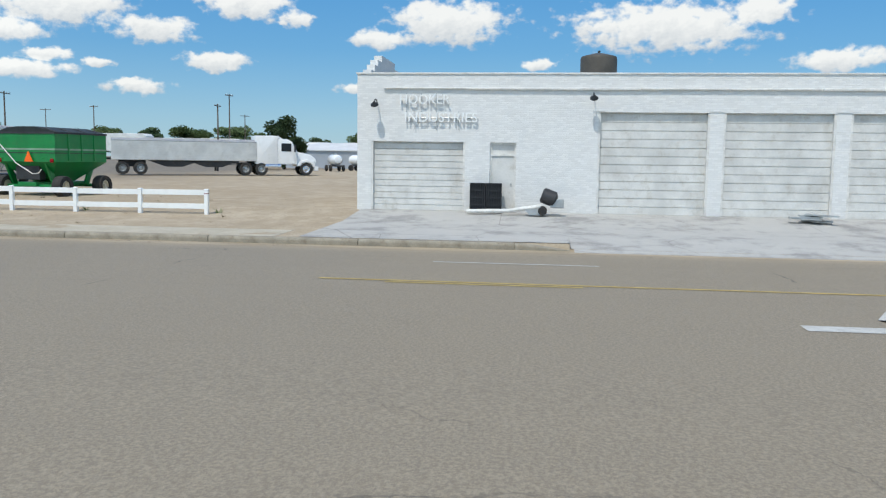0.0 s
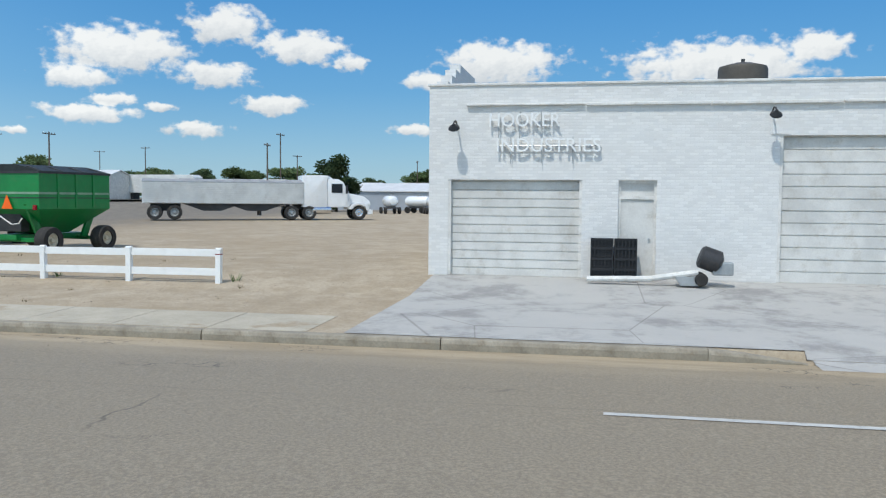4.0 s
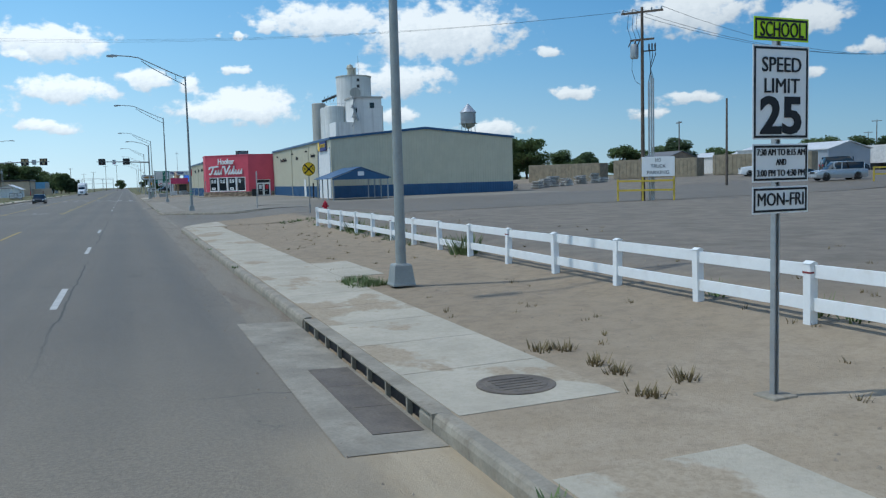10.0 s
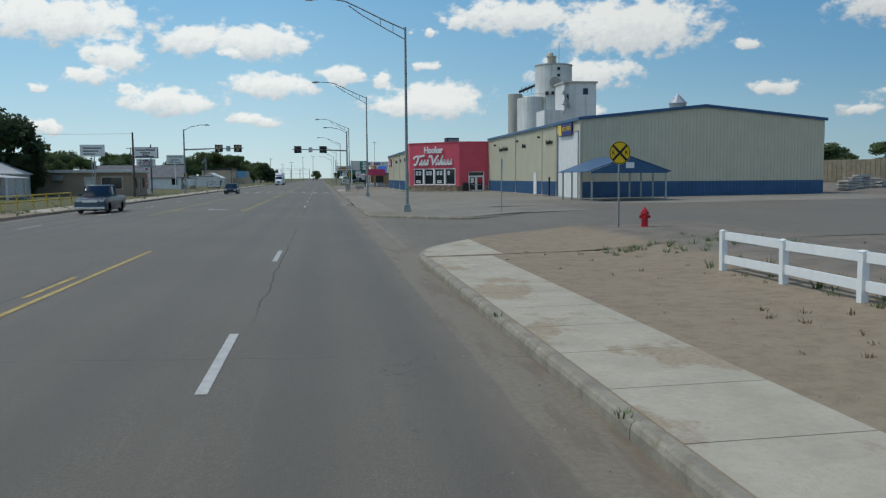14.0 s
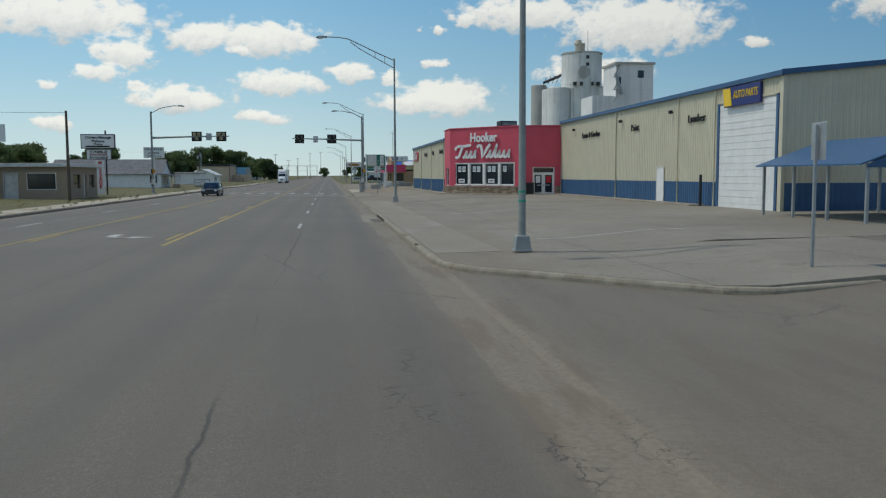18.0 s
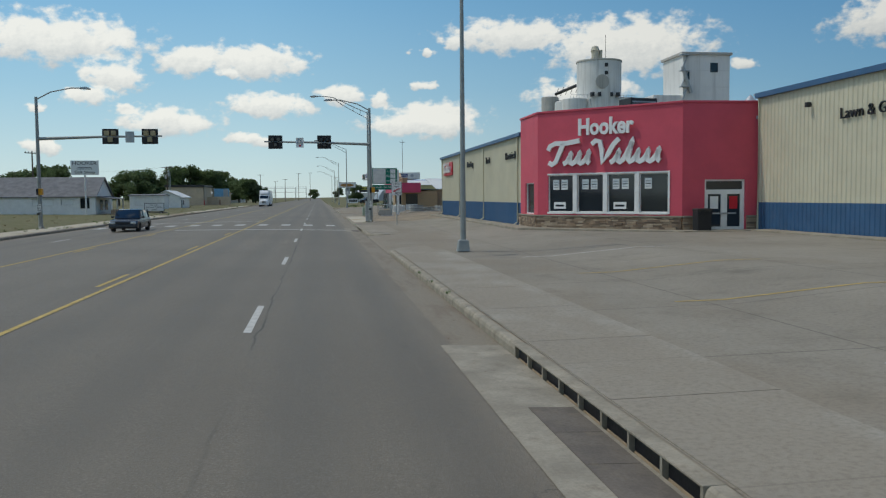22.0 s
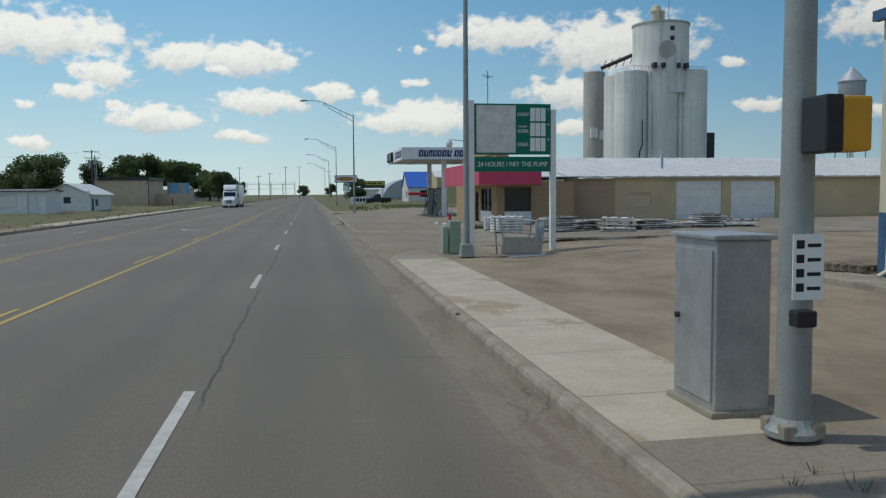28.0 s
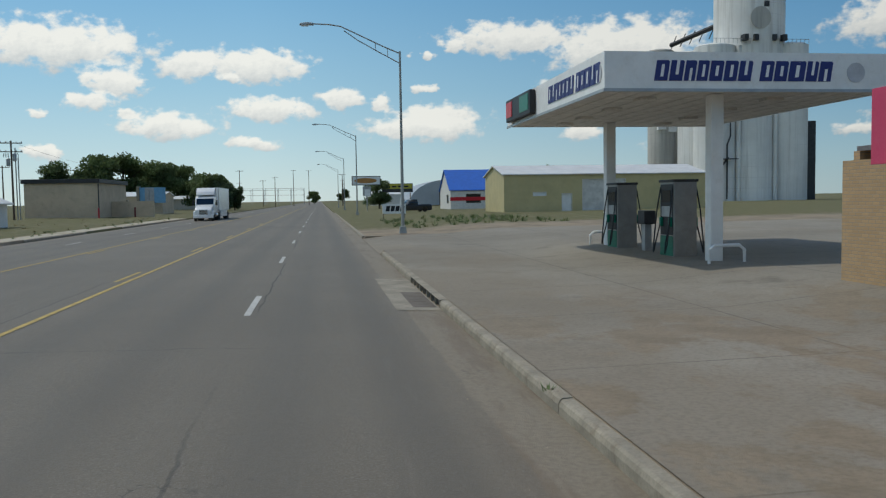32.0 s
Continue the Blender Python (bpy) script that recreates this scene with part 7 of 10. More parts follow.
holes = {0: [(1.1, 3.0, 1.3, 3.0)], 1: [(0.62 + 1.72 * k, 2.14 + 1.72 * k, 1.42, 3.38) for k in range(4)], 2: [(1.1, 3.1, 0.45, 3.0)]}
for i in range(3):
    m, le = face_frame(P[i], P[i + 1])
    lm = local(store, m)
    part("red_wall", heap(wall_grid("y", 0.0, 0.3, 0, le, 0.4, RT, holes[i]), lm), RED, store, "red stucco wall")
    part("coping", heap(box(-0.05, le + 0.05, -0.06, 0.36, RT, RT + 0.1, 0.015), lm), RED, store)
    for a, b, z0, z1 in holes[i]:
        w = part("window" if i != 2 else "entrance", heap(box(a, b, 0.14, 0.16, z0, z1), lm), GLASS, store, "dark shop window" if i != 2 else "white double glass doors")
        fr = [(a + 0.06, b - 0.06, z0 + 0.06, z1 - 0.06)] if i != 2 else [(a + 0.2, (a + b) / 2 - 0.15, z0 + 0.3, 2.3), ((a + b) / 2 + 0.15, b - 0.2, z0 + 0.3, 2.3), (a + 0.1, b - 0.1, 2.52, z1 - 0.08)]
        part("frame", heap(wall_grid("y", 0.08, 0.12, a, b, z0, z1, fr), lm), WHITE, w)
        if i == 1:
            part("mullion", heap(box(b - 0.02, b + (0.22 if a < 5 else 0.08), -0.03, 0.06, z0 - 0.06, z1 + 0.06, 0.01), lm), WHITE, w)
            part("head", heap(box(a - 0.02, b - 0.02, -0.026, 0.06, z1 - 0.02, z1 + 0.06, 0.01), lm), WHITE, w)
            part("sill", heap(box(a - 0.02, b - 0.02, -0.04, 0.06, z0 - 0.08, z0 + 0.02, 0.01), lm), WHITE, w)
            for k in range(2 if a < 5 else 1):
                part("poster", heap(box(a + 0.25 + 0.5 * k, a + 0.62 + 0.5 * k, 0.125, 0.135, 2.6, 3.12), lm), SIGN_WHITE, w, "white paper poster")
                for q in range(3):
                    part("poster_bar", heap(box(a + 0.3 + 0.5 * k, a + 0.57 + 0.5 * k, 0.118, 0.124, 2.70 + 0.13 * q, 2.74 + 0.13 * q), lm), SIGN_BLACK if q % 2 else GREY_METAL, w)
            if a < 1 or 4 < a < 5:
                part("poster", heap(box(a + 0.3, a + 1.0, 0.125, 0.135, 1.6, 1.95), lm), SIGN_WHITE, w)
                part("poster_bar", heap(box(a + 0.4, a + 0.9, 0.118, 0.124, 1.72, 1.82), lm), SIGN_BLACK, w)
        if i == 2:
            for s in (-0.28, 0.28):
                part("push_bar", heap(box((a + b) / 2 + s - 0.3, (a + b) / 2 + s + 0.3, 0.03, 0.07, 1.35, 1.42), lm), GREY_METAL, w)
                part("notice", heap(box((a + b) / 2 + s * 1.7 - 0.2, (a + b) / 2 + s * 1.7 + 0.2, 0.12, 0.135, 1.6, 2.2), lm), SIGN_WHITE if s < 0 else SIGN_RED, w)
    for s0, s1 in ([(0.0, le)] if i < 2 else [(0.0, 1.04), (3.16, le)]):
        cap = heap(box(s0 - (0.08 if i < 2 else 0), s1 + (0.08 if i < 2 else 0), -0.16, -0.002, 1.2, 1.28, 0.015), lm)
        base = part("stone_base", heap(box(s0, s1, -0.08, -0.002, 0.4, 1.2), lm), STONE, store, "ledge-stone base of the wall")
        part("stone_cap", cap, KERB, base)
        z = 0.42
        while z < 1.15:
            h = random.choice((0.055, 0.075, 0.095))
            u = s0 - (0.02 if i < 2 else 0)
            while u < s1 - 0.05:
                w = min(random.uniform(0.2, 0.55), s1 - u)
                part("stone", heap(box(u + 0.006, u + w - 0.006, -0.10 - random.uniform(0.0, 0.05), -0.06, z + 0.004, min(z + h - 0.004, 1.19)), lm), random.choice((STONE, STONE, STONE_PALE, STONE_DARK)), base)
                u += w
            z += h
m, le = face_frame(P[1], P[2])
words("lettering", "Hooker", 1.15, SIGN_WHITE, store, local(store, m @ pose(4.0, -0.14, 5.72)), "white town-name letters", 0.05, width=3.05, bold=0.035)
script_shapes(store, local(store, m @ pose(3.98, -0.06, 3.90)), 6.5, 1.12, SIGN_WHITE)
part("roof", box(17.9, 39.2, 109.0, 119.2, 5.85, 6.0), STEEL_ROOF, store, world=True)
part("roof", prism([(p.x + 0.2, p.y + 0.1) for p in P] + [(18.2, 119.2)], 0.1, "xy", 6.0), GREY_ROOF, store, world=True)
hv = thing("roof_unit", 14.2, 114.8, 6.2, 10, "grey rooftop air-conditioning unit", "air conditioner")
part("casing", box(-0.8, 0.8, -0.6, 0.6, 0, 1.2, 0.03), DARK_METAL, hv)
for k in range(6):
    part("louvre", box(-0.7, 0.7, -0.63, -0.6, 0.2 + 0.15 * k, 0.28 + 0.15 * k), GREY_METAL, hv)
tb_ = thing("litter_bin", 14.95, 108.65, 0.62, 0, "black litter bin beside the store doors", "bin")
part("bin_body", box(-0.34, 0.34, -0.28, 0.28, 0, 0.9, 0.03), BLACK, tb_)
part("lid", box(-0.36, 0.36, -0.3, 0.3, 0.9, 1.02, 0.04), DARK_METAL, tb_)
part("slot", box(-0.3, 0.3, -0.306, -0.29, 0.72, 0.86), SIGN_BLACK, tb_)

cp = thing("carport", 15.8, 62.8, 0.54, 0, "open carport with a blue metal gable roof", "carport")
CW, CL = 5.6, 7.2
for x in (0.1, CW - 0.1):
    for k in range(4):
        part("post", box(x - 0.05, x + 0.05, 0.1 + k * (CL - 0.2) / 3 - 0.05, 0.1 + k * (CL - 0.2) / 3 + 0.05, -0.05, 2.15), GREY_METAL, cp)
for a, b in (((-0.25, 2.08), (CW / 2, 3.15)), ((CW / 2, 3.15), (CW + 0.25, 2.08))):
    part("roof_side", prism([a, b, (b[0], b[1] + 0.06), (a[0], a[1] + 0.06)], CL, "xz", 0.0), BLUE_METAL, cp, "blue metal roof sheets")
gp = part("gable_panel", prism([(0, 2.0), (CW, 2.0), (CW, 2.12), (CW / 2, 3.1), (0, 2.12)], 0.04, "xz", -0.04), BLUE_METAL, cp)
part("label_plate", box(CW / 2 - 0.3, CW / 2 + 0.3, -0.07, -0.04, 2.35, 2.75), SIGN_WHITE, gp)

# ---- fuel station ----
ps = thing("price_sign", 4.45, 163.9, 0.25, 0, "tall green and white fuel price sign on two white posts", "sign")
for x in (-1.46, 1.47):
    part("post", box(x - 0.1, x + 0.1, -0.1, 0.1, -0.05, 5.0 if x > 0 else 5.3, 0.01), WHITE, ps)
bd = part("board", box(-1.35, 1.36, -0.12, 0.12, 3.44, 5.19, 0.02), SIGN_GREEN, ps, "green price board")
part("blank_panel", box(-1.29, 0.1, -0.135, -0.12, 3.5, 5.13, 0.005), OLD_WHITE, bd, "blank peeling white panel")
for k, (w, z) in enumerate((("UNLEAD", 4.82), ("SUPER", 4.30), ("DIESEL", 3.78))):
    words("lettering", w, 0.17, SIGN_WHITE, bd, pose(0.36, -0.13, z - (0.06 if k == 1 else 0)), width=0.40)
    if k == 1:
        words("lettering", "UNLEAD", 0.1, SIGN_WHITE, bd, pose(0.33, -0.13, z + 0.1), width=0.32)
    for q in range(3):
        part("digit_slot", box(0.62 + q * 0.19, 0.79 + q * 0.19, -0.135, -0.12, z - 0.23, z + 0.23, 0.004), SIGN_WHITE, bd)
    words("numeral", "9", 0.14, SIGN_WHITE, bd, pose(1.27, -0.13, z + 0.16))
lo = part("lower_board", box(-1.35, 1.36, -0.1, 0.1, 2.84, 3.36, 0.02), SIGN_GREEN, ps)
words("lettering", "24 HOURS / PAY THE PUMP", 0.24, SIGN_WHITE, lo, pose(0.0, -0.11, 3.09), width=2.5)

fs = thing("fuel_shop", 8.3, 183.3, 0.4, label="low brick fuel shop with a faded pink-red fascia and white roof", category="building")
FZ = 0.36
win_w = [(184.75, 188.0, 1.24, 2.64), (190.7, 193.85, 1.24, 2.64), (188.8, 189.85, 0.42, 2.45)]
part("wall", wall_grid("x", 8.3, 0.25, 183.3, 194.7, FZ, 3.0, win_w), TAN_BRICK, fs, "tan brick front", world=True)


def pane_frame(axis, at, a, b, z0, z1, n):
    """A dark frame of n upright panes."""
    w = (b - a - 0.05) / n
    return wall_grid(axis, at, 0.1, a, b, z0, z1, [(a + 0.05 + w * k, a + w * (k + 1), z0 + 0.05, z1 - 0.05) for k in range(n)])


for a, b, z0, z1 in win_w:
    w = part("window" if z0 > 1 else "door", box(8.42, 8.45, a, b, z0, z1), GLASS, fs, "dark shop window" if z0 > 1 else "dark glass shop door", world=True)
    part("frame", pane_frame("x", 8.36, a, b, z0, z1, 3 if z0 > 1 else 1), DARK_METAL, w, world=True)
    if z0 > 1:
        part("panel", box(8.27, 8.298, a, b, FZ + 0.15, z0, 0.005), WHITE, w, "white panel under the window", world=True)
        part("skirting", box(8.255, 8.275, a, b, FZ, FZ + 0.16), SIGN_GREEN, w, world=True)
    else:
        part("bar_handle", box(8.32, 8.35, a + 0.12, a + 0.2, 1.15, 1.45), OLD_WHITE, w, world=True)
        part("notice", box(8.405, 8.41, a + 0.3, a + 0.55, 1.75, 1.95), OLD_WHITE, w, "small pale notice", world=True)
part("wall", wall_grid("y", 183.3, 0.25, 8.55, 13.0, FZ, 3.0, [(8.75, 10.36, 1.26, 2.68)]), TAN_BRICK, fs, world=True)
w = part("window", box(8.75, 10.36, 183.42, 183.45, 1.26, 2.68), GLASS, fs, world=True)
part("frame", pane_frame("y", 183.36, 8.75, 10.36, 1.26, 2.68, 1), DARK_METAL, w, world=True)
part("panel", box(8.75, 10.36, 183.27, 183.298, FZ + 0.15, 1.26, 0.005), WHITE, w, world=True)
part("skirting", box(8.5, 13.0, 183.255, 183.275, FZ, FZ + 0.16), SIGN_GREEN, fs, "green painted base", world=True)
part("skirting", box(13.0, 16.2, 184.97, 184.99, FZ, FZ + 0.16), SIGN_GREEN, fs, "green painted base", world=True)
part("wall", wall_grid("y", 185.0, 0.25, 13.0, 16.2, FZ, 3.2, []), BROWN_BRICK, fs, "brown brick side wall", world=True)
part("wall", wall_grid("y", 185.0, 0.25, 16.2, 44.0, FZ, 3.3, [(20.2, 23.3, FZ, 3.05), (23.9, 27.0, FZ, 3.05), (17.0, 18.55, 1.5, 2.3)]), SHOP_TAN, fs, world=True)
for a in (20.2, 23.9):
    gd = part("garage_door", box(a, a + 3.1, 185.1, 185.15, FZ, 3.05), WHITE, fs, "white garage door", world=True)
    for k in range(5):
        part("door_panel", box(a + 0.04, a + 3.06, 185.07, 185.1, FZ + 0.03 + 0.53 * k, FZ + 0.53 * (k + 1), 0.006), WHITE, gd, world=True)
part("window", box(17.0, 18.55, 185.1, 185.13, 1.5, 2.3), STUCCO, fs, "boarded window", world=True)
part("wall", box(8.55, 44, 196.8, 197, FZ, 3.2), TAN_BRICK, fs, world=True)
part("wall", box(43.8, 44, 185.25, 196.8, FZ, 3.2), YELLOW_METAL, fs, world=True)
part("wall", box(8.3, 8.55, 194.7, 197, FZ, 3.0), TAN_BRICK, fs, world=True)
part("fascia", box(6.95, 7.05, 181.95, 194.2, 2.82, 4.12, 0.01), PINK, fs, "faded pink-red fascia", world=True)
part("fascia", box(7.05, 10.62, 181.95, 182.05, 2.82, 4.12, 0.01), PINK, fs, world=True)
part("soffit", box(7.05, 10.62, 182.05, 194.2, 2.84, 2.95), OLD_WHITE, fs, world=True)
part("soffit", box(10.52, 10.62, 182.05, 185, 2.82, 4.12), PINK, fs, world=True)
part("parapet", prism([(183.3, 3.0), (183.3, 4.66), (186.9, 4.8), (187.1, 4.98), (188.9, 5.5), (189.5, 5.5), (194.2, 4.45), (194.2, 3.0)], 0.25, "yz", 8.3), TAN_BRICK, fs, "shaped brick parapet", world=True)
part("roof", box(8.55, 13.2, 183.3, 196.9, 3.2, 3.3), GREY_ROOF, fs, world=True)
part("upper_wall", box(8.55, 9.0, 183.3, 183.55, 3.0, 4.66), TAN_BRICK, fs, world=True)
part("coping", box(8.22, 9.05, 183.22, 186.9, 4.66, 4.80, 0.02), BROWN_BRICK, fs, "projecting brick coping", world=True)
part("coping", prism([(186.9, 4.86), (188.9, 5.5), (189.5, 5.5), (194.2, 4.45), (194.2, 4.57), (189.5, 5.62), (188.9, 5.62), (186.9, 4.98)], 0.36, "yz", 8.24), BROWN_BRICK, fs, world=True)
for k in range(62):
    x0, up_ = 13.1 + k * 0.5, 0.03 if k % 2 else 0.0
    part("roof_sheet", prism([(184.7, 3.25), (197.2, 4.9), (197.2, 4.98 + up_), (184.7, 3.33 + up_)], 0.5, "yz", x0), WHITE_ROOF, fs, world=True)
part("vent_pipe", rod((21, 189, 3.7), (21, 189, 4.7), 0.09), GREY_METAL, fs, world=True)
part("vent_cap", rod((21, 189, 4.7), (21, 189, 4.9), 0.16, 0.1), GREY_METAL, fs, world=True)
part("antenna_mast", rod((8.9, 188.6, 4.3), (8.9, 188.6, 10.2), 0.035, n=8), GREY_METAL, fs, "thin antenna mast", world=True)
for k in range(4):
    part("antenna_rod", rod((8.4 + 0.1 * k, 188.2 + 0.1 * k, 9.9 - 0.04 * k), (9.4 - 0.1 * k, 189 - 0.1 * k, 9.9 - 0.04 * k), 0.012, n=5), GREY_METAL, fs, world=True)
al = part("area_lamp", tube([(8.5, 189.0, 5.2), (7.6, 189.2, 5.75), (6.6, 189.4, 5.85)], 0.03), GREY_METAL, fs, "gooseneck yard lamp", world=True)
part("lamp_shade", lathe([(0.08, 5.85), (0.22, 5.62), (0.22, 5.5), (0.16, 5.36)], 14, (6.5, 189.4, 0)), LAMP_LENS, al, world=True)

cn = thing("fuel_canopy", 8.3, 202.5, 0.25, label="flat white fuel canopy with navy lettering shapes on two columns", category="canopy")
CX0, CX1, CY0, CY1 = 4.72, 12.9, 201.5, 212.6
part("fascia", wall_grid("y", CY0, 0.12, CX0, CX1, 5.05, 6.02, []), WHITE, cn, world=True)
part("fascia", wall_grid("x", CX0, 0.12, CY0 + 0.12, CY1, 5.05, 6.02, []), WHITE, cn, world=True)
part("fascia", wall_grid("x", CX1 - 0.12, 0.12, CY0 + 0.12, CY1, 5.05, 6.02, []), WHITE, cn, world=True)
part("fascia", wall_grid("y", CY1 - 0.12, 0.12, CX0 + 0.12, CX1 - 0.12, 5.05, 6.02, []), WHITE, cn, world=True)
part("trim", wall_grid("y", CY0 - 0.04, 0.04, CX0 - 0.04, CX1, 5.0, 5.08, []), GREY_METAL, cn, world=True)
part("trim", wall_grid("x", CX0 - 0.04, 0.04, CY0, CY1, 5.0, 5.08, []), GREY_METAL, cn, world=True)
for k in range(27):
    part("soffit_panel", box(CX0 + 0.12 + k * 0.294, CX0 + 0.40 + k * 0.294, CY0 + 0.12, CY1 - 0.12, 5.08 + 0.012 * (k % 2), 5.16), OLD_WHITE, cn, world=True)
part("deck", box(CX0 + 0.12, CX1 - 0.12, CY0 + 0.12, CY1 - 0.12, 5.6, 5.7), WHITE_ROOF, cn, world=True)
for x in (6.6, 10.4):
    for y in (203.5, 206.2, 209.0, 211.2):
        part("down_light", box(x - 0.25, x + 0.25, y - 0.25, y + 0.25, 5.0, 5.085, 0.02), OLD_WHITE, cn, world=True)
for y in (202.75, 211.2):
    part("column", box(8.12, 8.48, y - 0.18, y + 0.18, 0.2, 5.08, 0.02), WHITE, cn, world=True)


def block_letters(owner, m, spec, height, mat, slant=0.16):
    """Heavy slanted blocks with a narrow slit, in place of a brand's letters: widths, small for a gap."""
    u = -sum(spec) / 2
    for i, w in enumerate(spec):
        if w > 0.3:
            x1 = u + w - 0.05
            at = lambda x, f: (x + slant * height * f, height * f)
            lo, hi = ((0.2, 0.8), (0.3, 1.0), (0.0, 0.62), (0.2, 0.8), (0.25, 0.75))[i % 5]
            c0, c1 = u + w * 0.36, u + w * 0.56
            out = [at(u, 0), at(x1, 0), at(x1, 0.93), at(x1 - 0.04, 1), at(u, 1)]
            b = prism(out, 0.02, "xz", -0.02)
            heap(b, m)
            part("letter_block", b, mat, owner)
            b = prism([at(c0, lo), at(c1, lo), at(c1, hi), at(c0, hi)], 0.005, "xz", -0.026)
            heap(b, m)
            part("letter_slit", b, WHITE, owner)
        u += w
    return u


SPEC = (0.42, 0.42, 0.36, 0.36, 0.42, 0.42, 0.42, 0.2, 0.42, 0.42, 0.52, 0.38, 0.42)
block_letters(cn, local(cn, pose(8.5, CY0 - 0.002, 5.28)), tuple(w * 0.95 if w > 0.3 else w for w in SPEC), 0.52, NAVY)
block_letters(cn, local(cn, on_west(CX0 - 0.002, 204.3, 5.28)), tuple(w * 0.95 if w > 0.3 else w for w in SPEC), 0.52, NAVY)
for m in (pose(11.65, CY0 - 0.01, 5.52), on_west(CX0 - 0.01, 201.95, 5.52)):
    em = rod((0, 0, 0), (0, -0.01, 0), 0.26, n=20)
    heap(em, local(cn, m))
    part("emblem", em, surf("grey_emblem", (0.5, 0.5, 0.52), 0.5), cn, "round grey emblem")
mb = part("message_box", box(CX0 - 0.22, CX0 - 0.02, 208.3, 211.9, 5.15, 5.95, 0.03), BLACK, cn, "dark message panel on the canopy edge", world=True)
part("panel", box(CX0 - 0.24, CX0 - 0.22, 208.5, 209.7, 5.3, 5.85), SIGN_GREEN, mb, world=True)
part("panel", box(CX0 - 0.24, CX0 - 0.22, 210.9, 211.8, 5.3, 5.85), SIGN_RED, mb, world=True)
isl = thing("pump_island", 8.3, 207.0, 0.24, 0, "raised concrete pump island with a white edge", "kerb")
part("plinth", box(-0.65, 0.65, -4.8, 4.8, -0.05, 0.16, 0.05), OLD_WHITE, isl)
for y in (-5.0, 5.0):
    part("bumper_bar", tube([(-0.5, y, -0.05), (-0.5, y, 0.62), (-0.36, y, 0.74), (0.36, y, 0.74), (0.5, y, 0.62), (0.5, y, -0.05)], 0.05), WHITE, isl, "white bent bumper bar")


def fuel_pump(y):
    t = thing("fuel_pump", 8.3, y, 0.4, 0, "tall brushed-steel fuel pump with green hoses", "fuel pump", "fuel pumps")
    part("cabinet", box(-0.36, 0.36, -0.52, 0.52, 0.05, 2.36, 0.02), BRUSHED, t, "brushed steel casing")
    part("base", box(-0.38, 0.38, -0.5, 0.5, 0, 0.06, 0.01), DARK_METAL, t)
    part("cap", box(-0.4, 0.4, -0.55, 0.55, 2.34, 2.42, 0.015), DARK_METAL, t)
    for s_ in (-1, 1):
        x = s_ * 0.37
        fc = part("face", box(min(x, x - s_ * 0.03), max(x, x - s_ * 0.03), -0.46, 0.46, 0.75, 2.28, 0.008), BLACK, t, "dark pump face")
        part("display", box(min(x, x + s_ * 0.012), max(x, x + s_ * 0.012), -0.3, 0.3, 1.75, 2.1), GLASS, fc)
        part("grade_panel", box(min(x, x + s_ * 0.012), max(x, x + s_ * 0.012), -0.36, 0.36, 1.3, 1.62), GREY_METAL, fc)
        part("kick_panel", box(min(x, x + s_ * 0.01), max(x, x + s_ * 0.01), -0.46, 0.46, 0.12, 0.72), SIGN_GREEN, t, "green lower panel")
        for v in (-0.34, 0.34):
            nz = part("nozzle", box(x + s_ * 0.02 - 0.06, x + s_ * 0.02 + 0.06, v - 0.06, v + 0.06, 1.0, 1.28, 0.025), SIGN_GREEN, t, "green nozzle")
            part("hose", tube([(x + s_ * 0.06, v, 1.1), (x + s_ * 0.2, v * 1.1, 0.5), (x + s_ * 0.24, v * 1.25, 0.22), (x + s_ * 0.2, v * 1.5, 0.5), (x + s_ * 0.1, v * 1.5, 1.5), (x, v * 1.3, 2.2)], 0.024, 6), BLACK, nz)
    return t


BRUSHED = surf("brushed_steel", (0.34, 0.33, 0.31), 0.45, 0.55, var=0.1, scale=2, grain=40, bump=0.03, dirt=(0.24, 0.20, 0.15))
fuel_pump(209.9)
fuel_pump(205.1)
pt = thing("pay_terminal", 8.3, 207.6, 0.4, 0, "grey card terminal on a post between the pumps", "terminal")
part("post", box(-0.12, 0.12, -0.15, 0.15, 0, 1.0, 0.02), GREY_METAL, pt)
part("screen_box", box(-0.2, 0.2, -0.3, 0.3, 1.0, 1.45, 0.03), DARK_METAL, pt)


def pallet_stack(x, y, rz, n, label):
    t = thing("stack_of_sheets", x, y, gz(x, y), rz, label, "stacked panels", "stacked panels by the fuel shop")
    for k in range(n):
        part("sheet", heap(box(-0.75, 0.75, -0.5, 0.5, 0, 0.06, 0.01), pose(random.uniform(-0.18, 0.18), random.uniform(-0.14, 0.14), 0.02 + 0.105 * k, random.uniform(-2, 2), random.uniform(-2, 2), random.uniform(-16, 16))), OLD_WHITE if k % 3 else GREY_METAL, t)
        for s in (-0.5, 0, 0.5):
            part("batten", box(s - 0.06, s + 0.06, -0.42, 0.42, 0.08 + 0.105 * k, 0.12 + 0.105 * k), TIMBER, t)


for x, y, n in ((9.0, 173.2, 7), (10.5, 174.2, 5), (12.2, 173.8, 6), (13.7, 173.6, 5), (15.2, 174.4, 3), (16.9, 174.2, 7), (18.6, 174.0, 4), (11.4, 172.2, 2)):
    pallet_stack(x, y, random.uniform(-35, 35), n, "untidy stack of white and grey panels on bare soil")


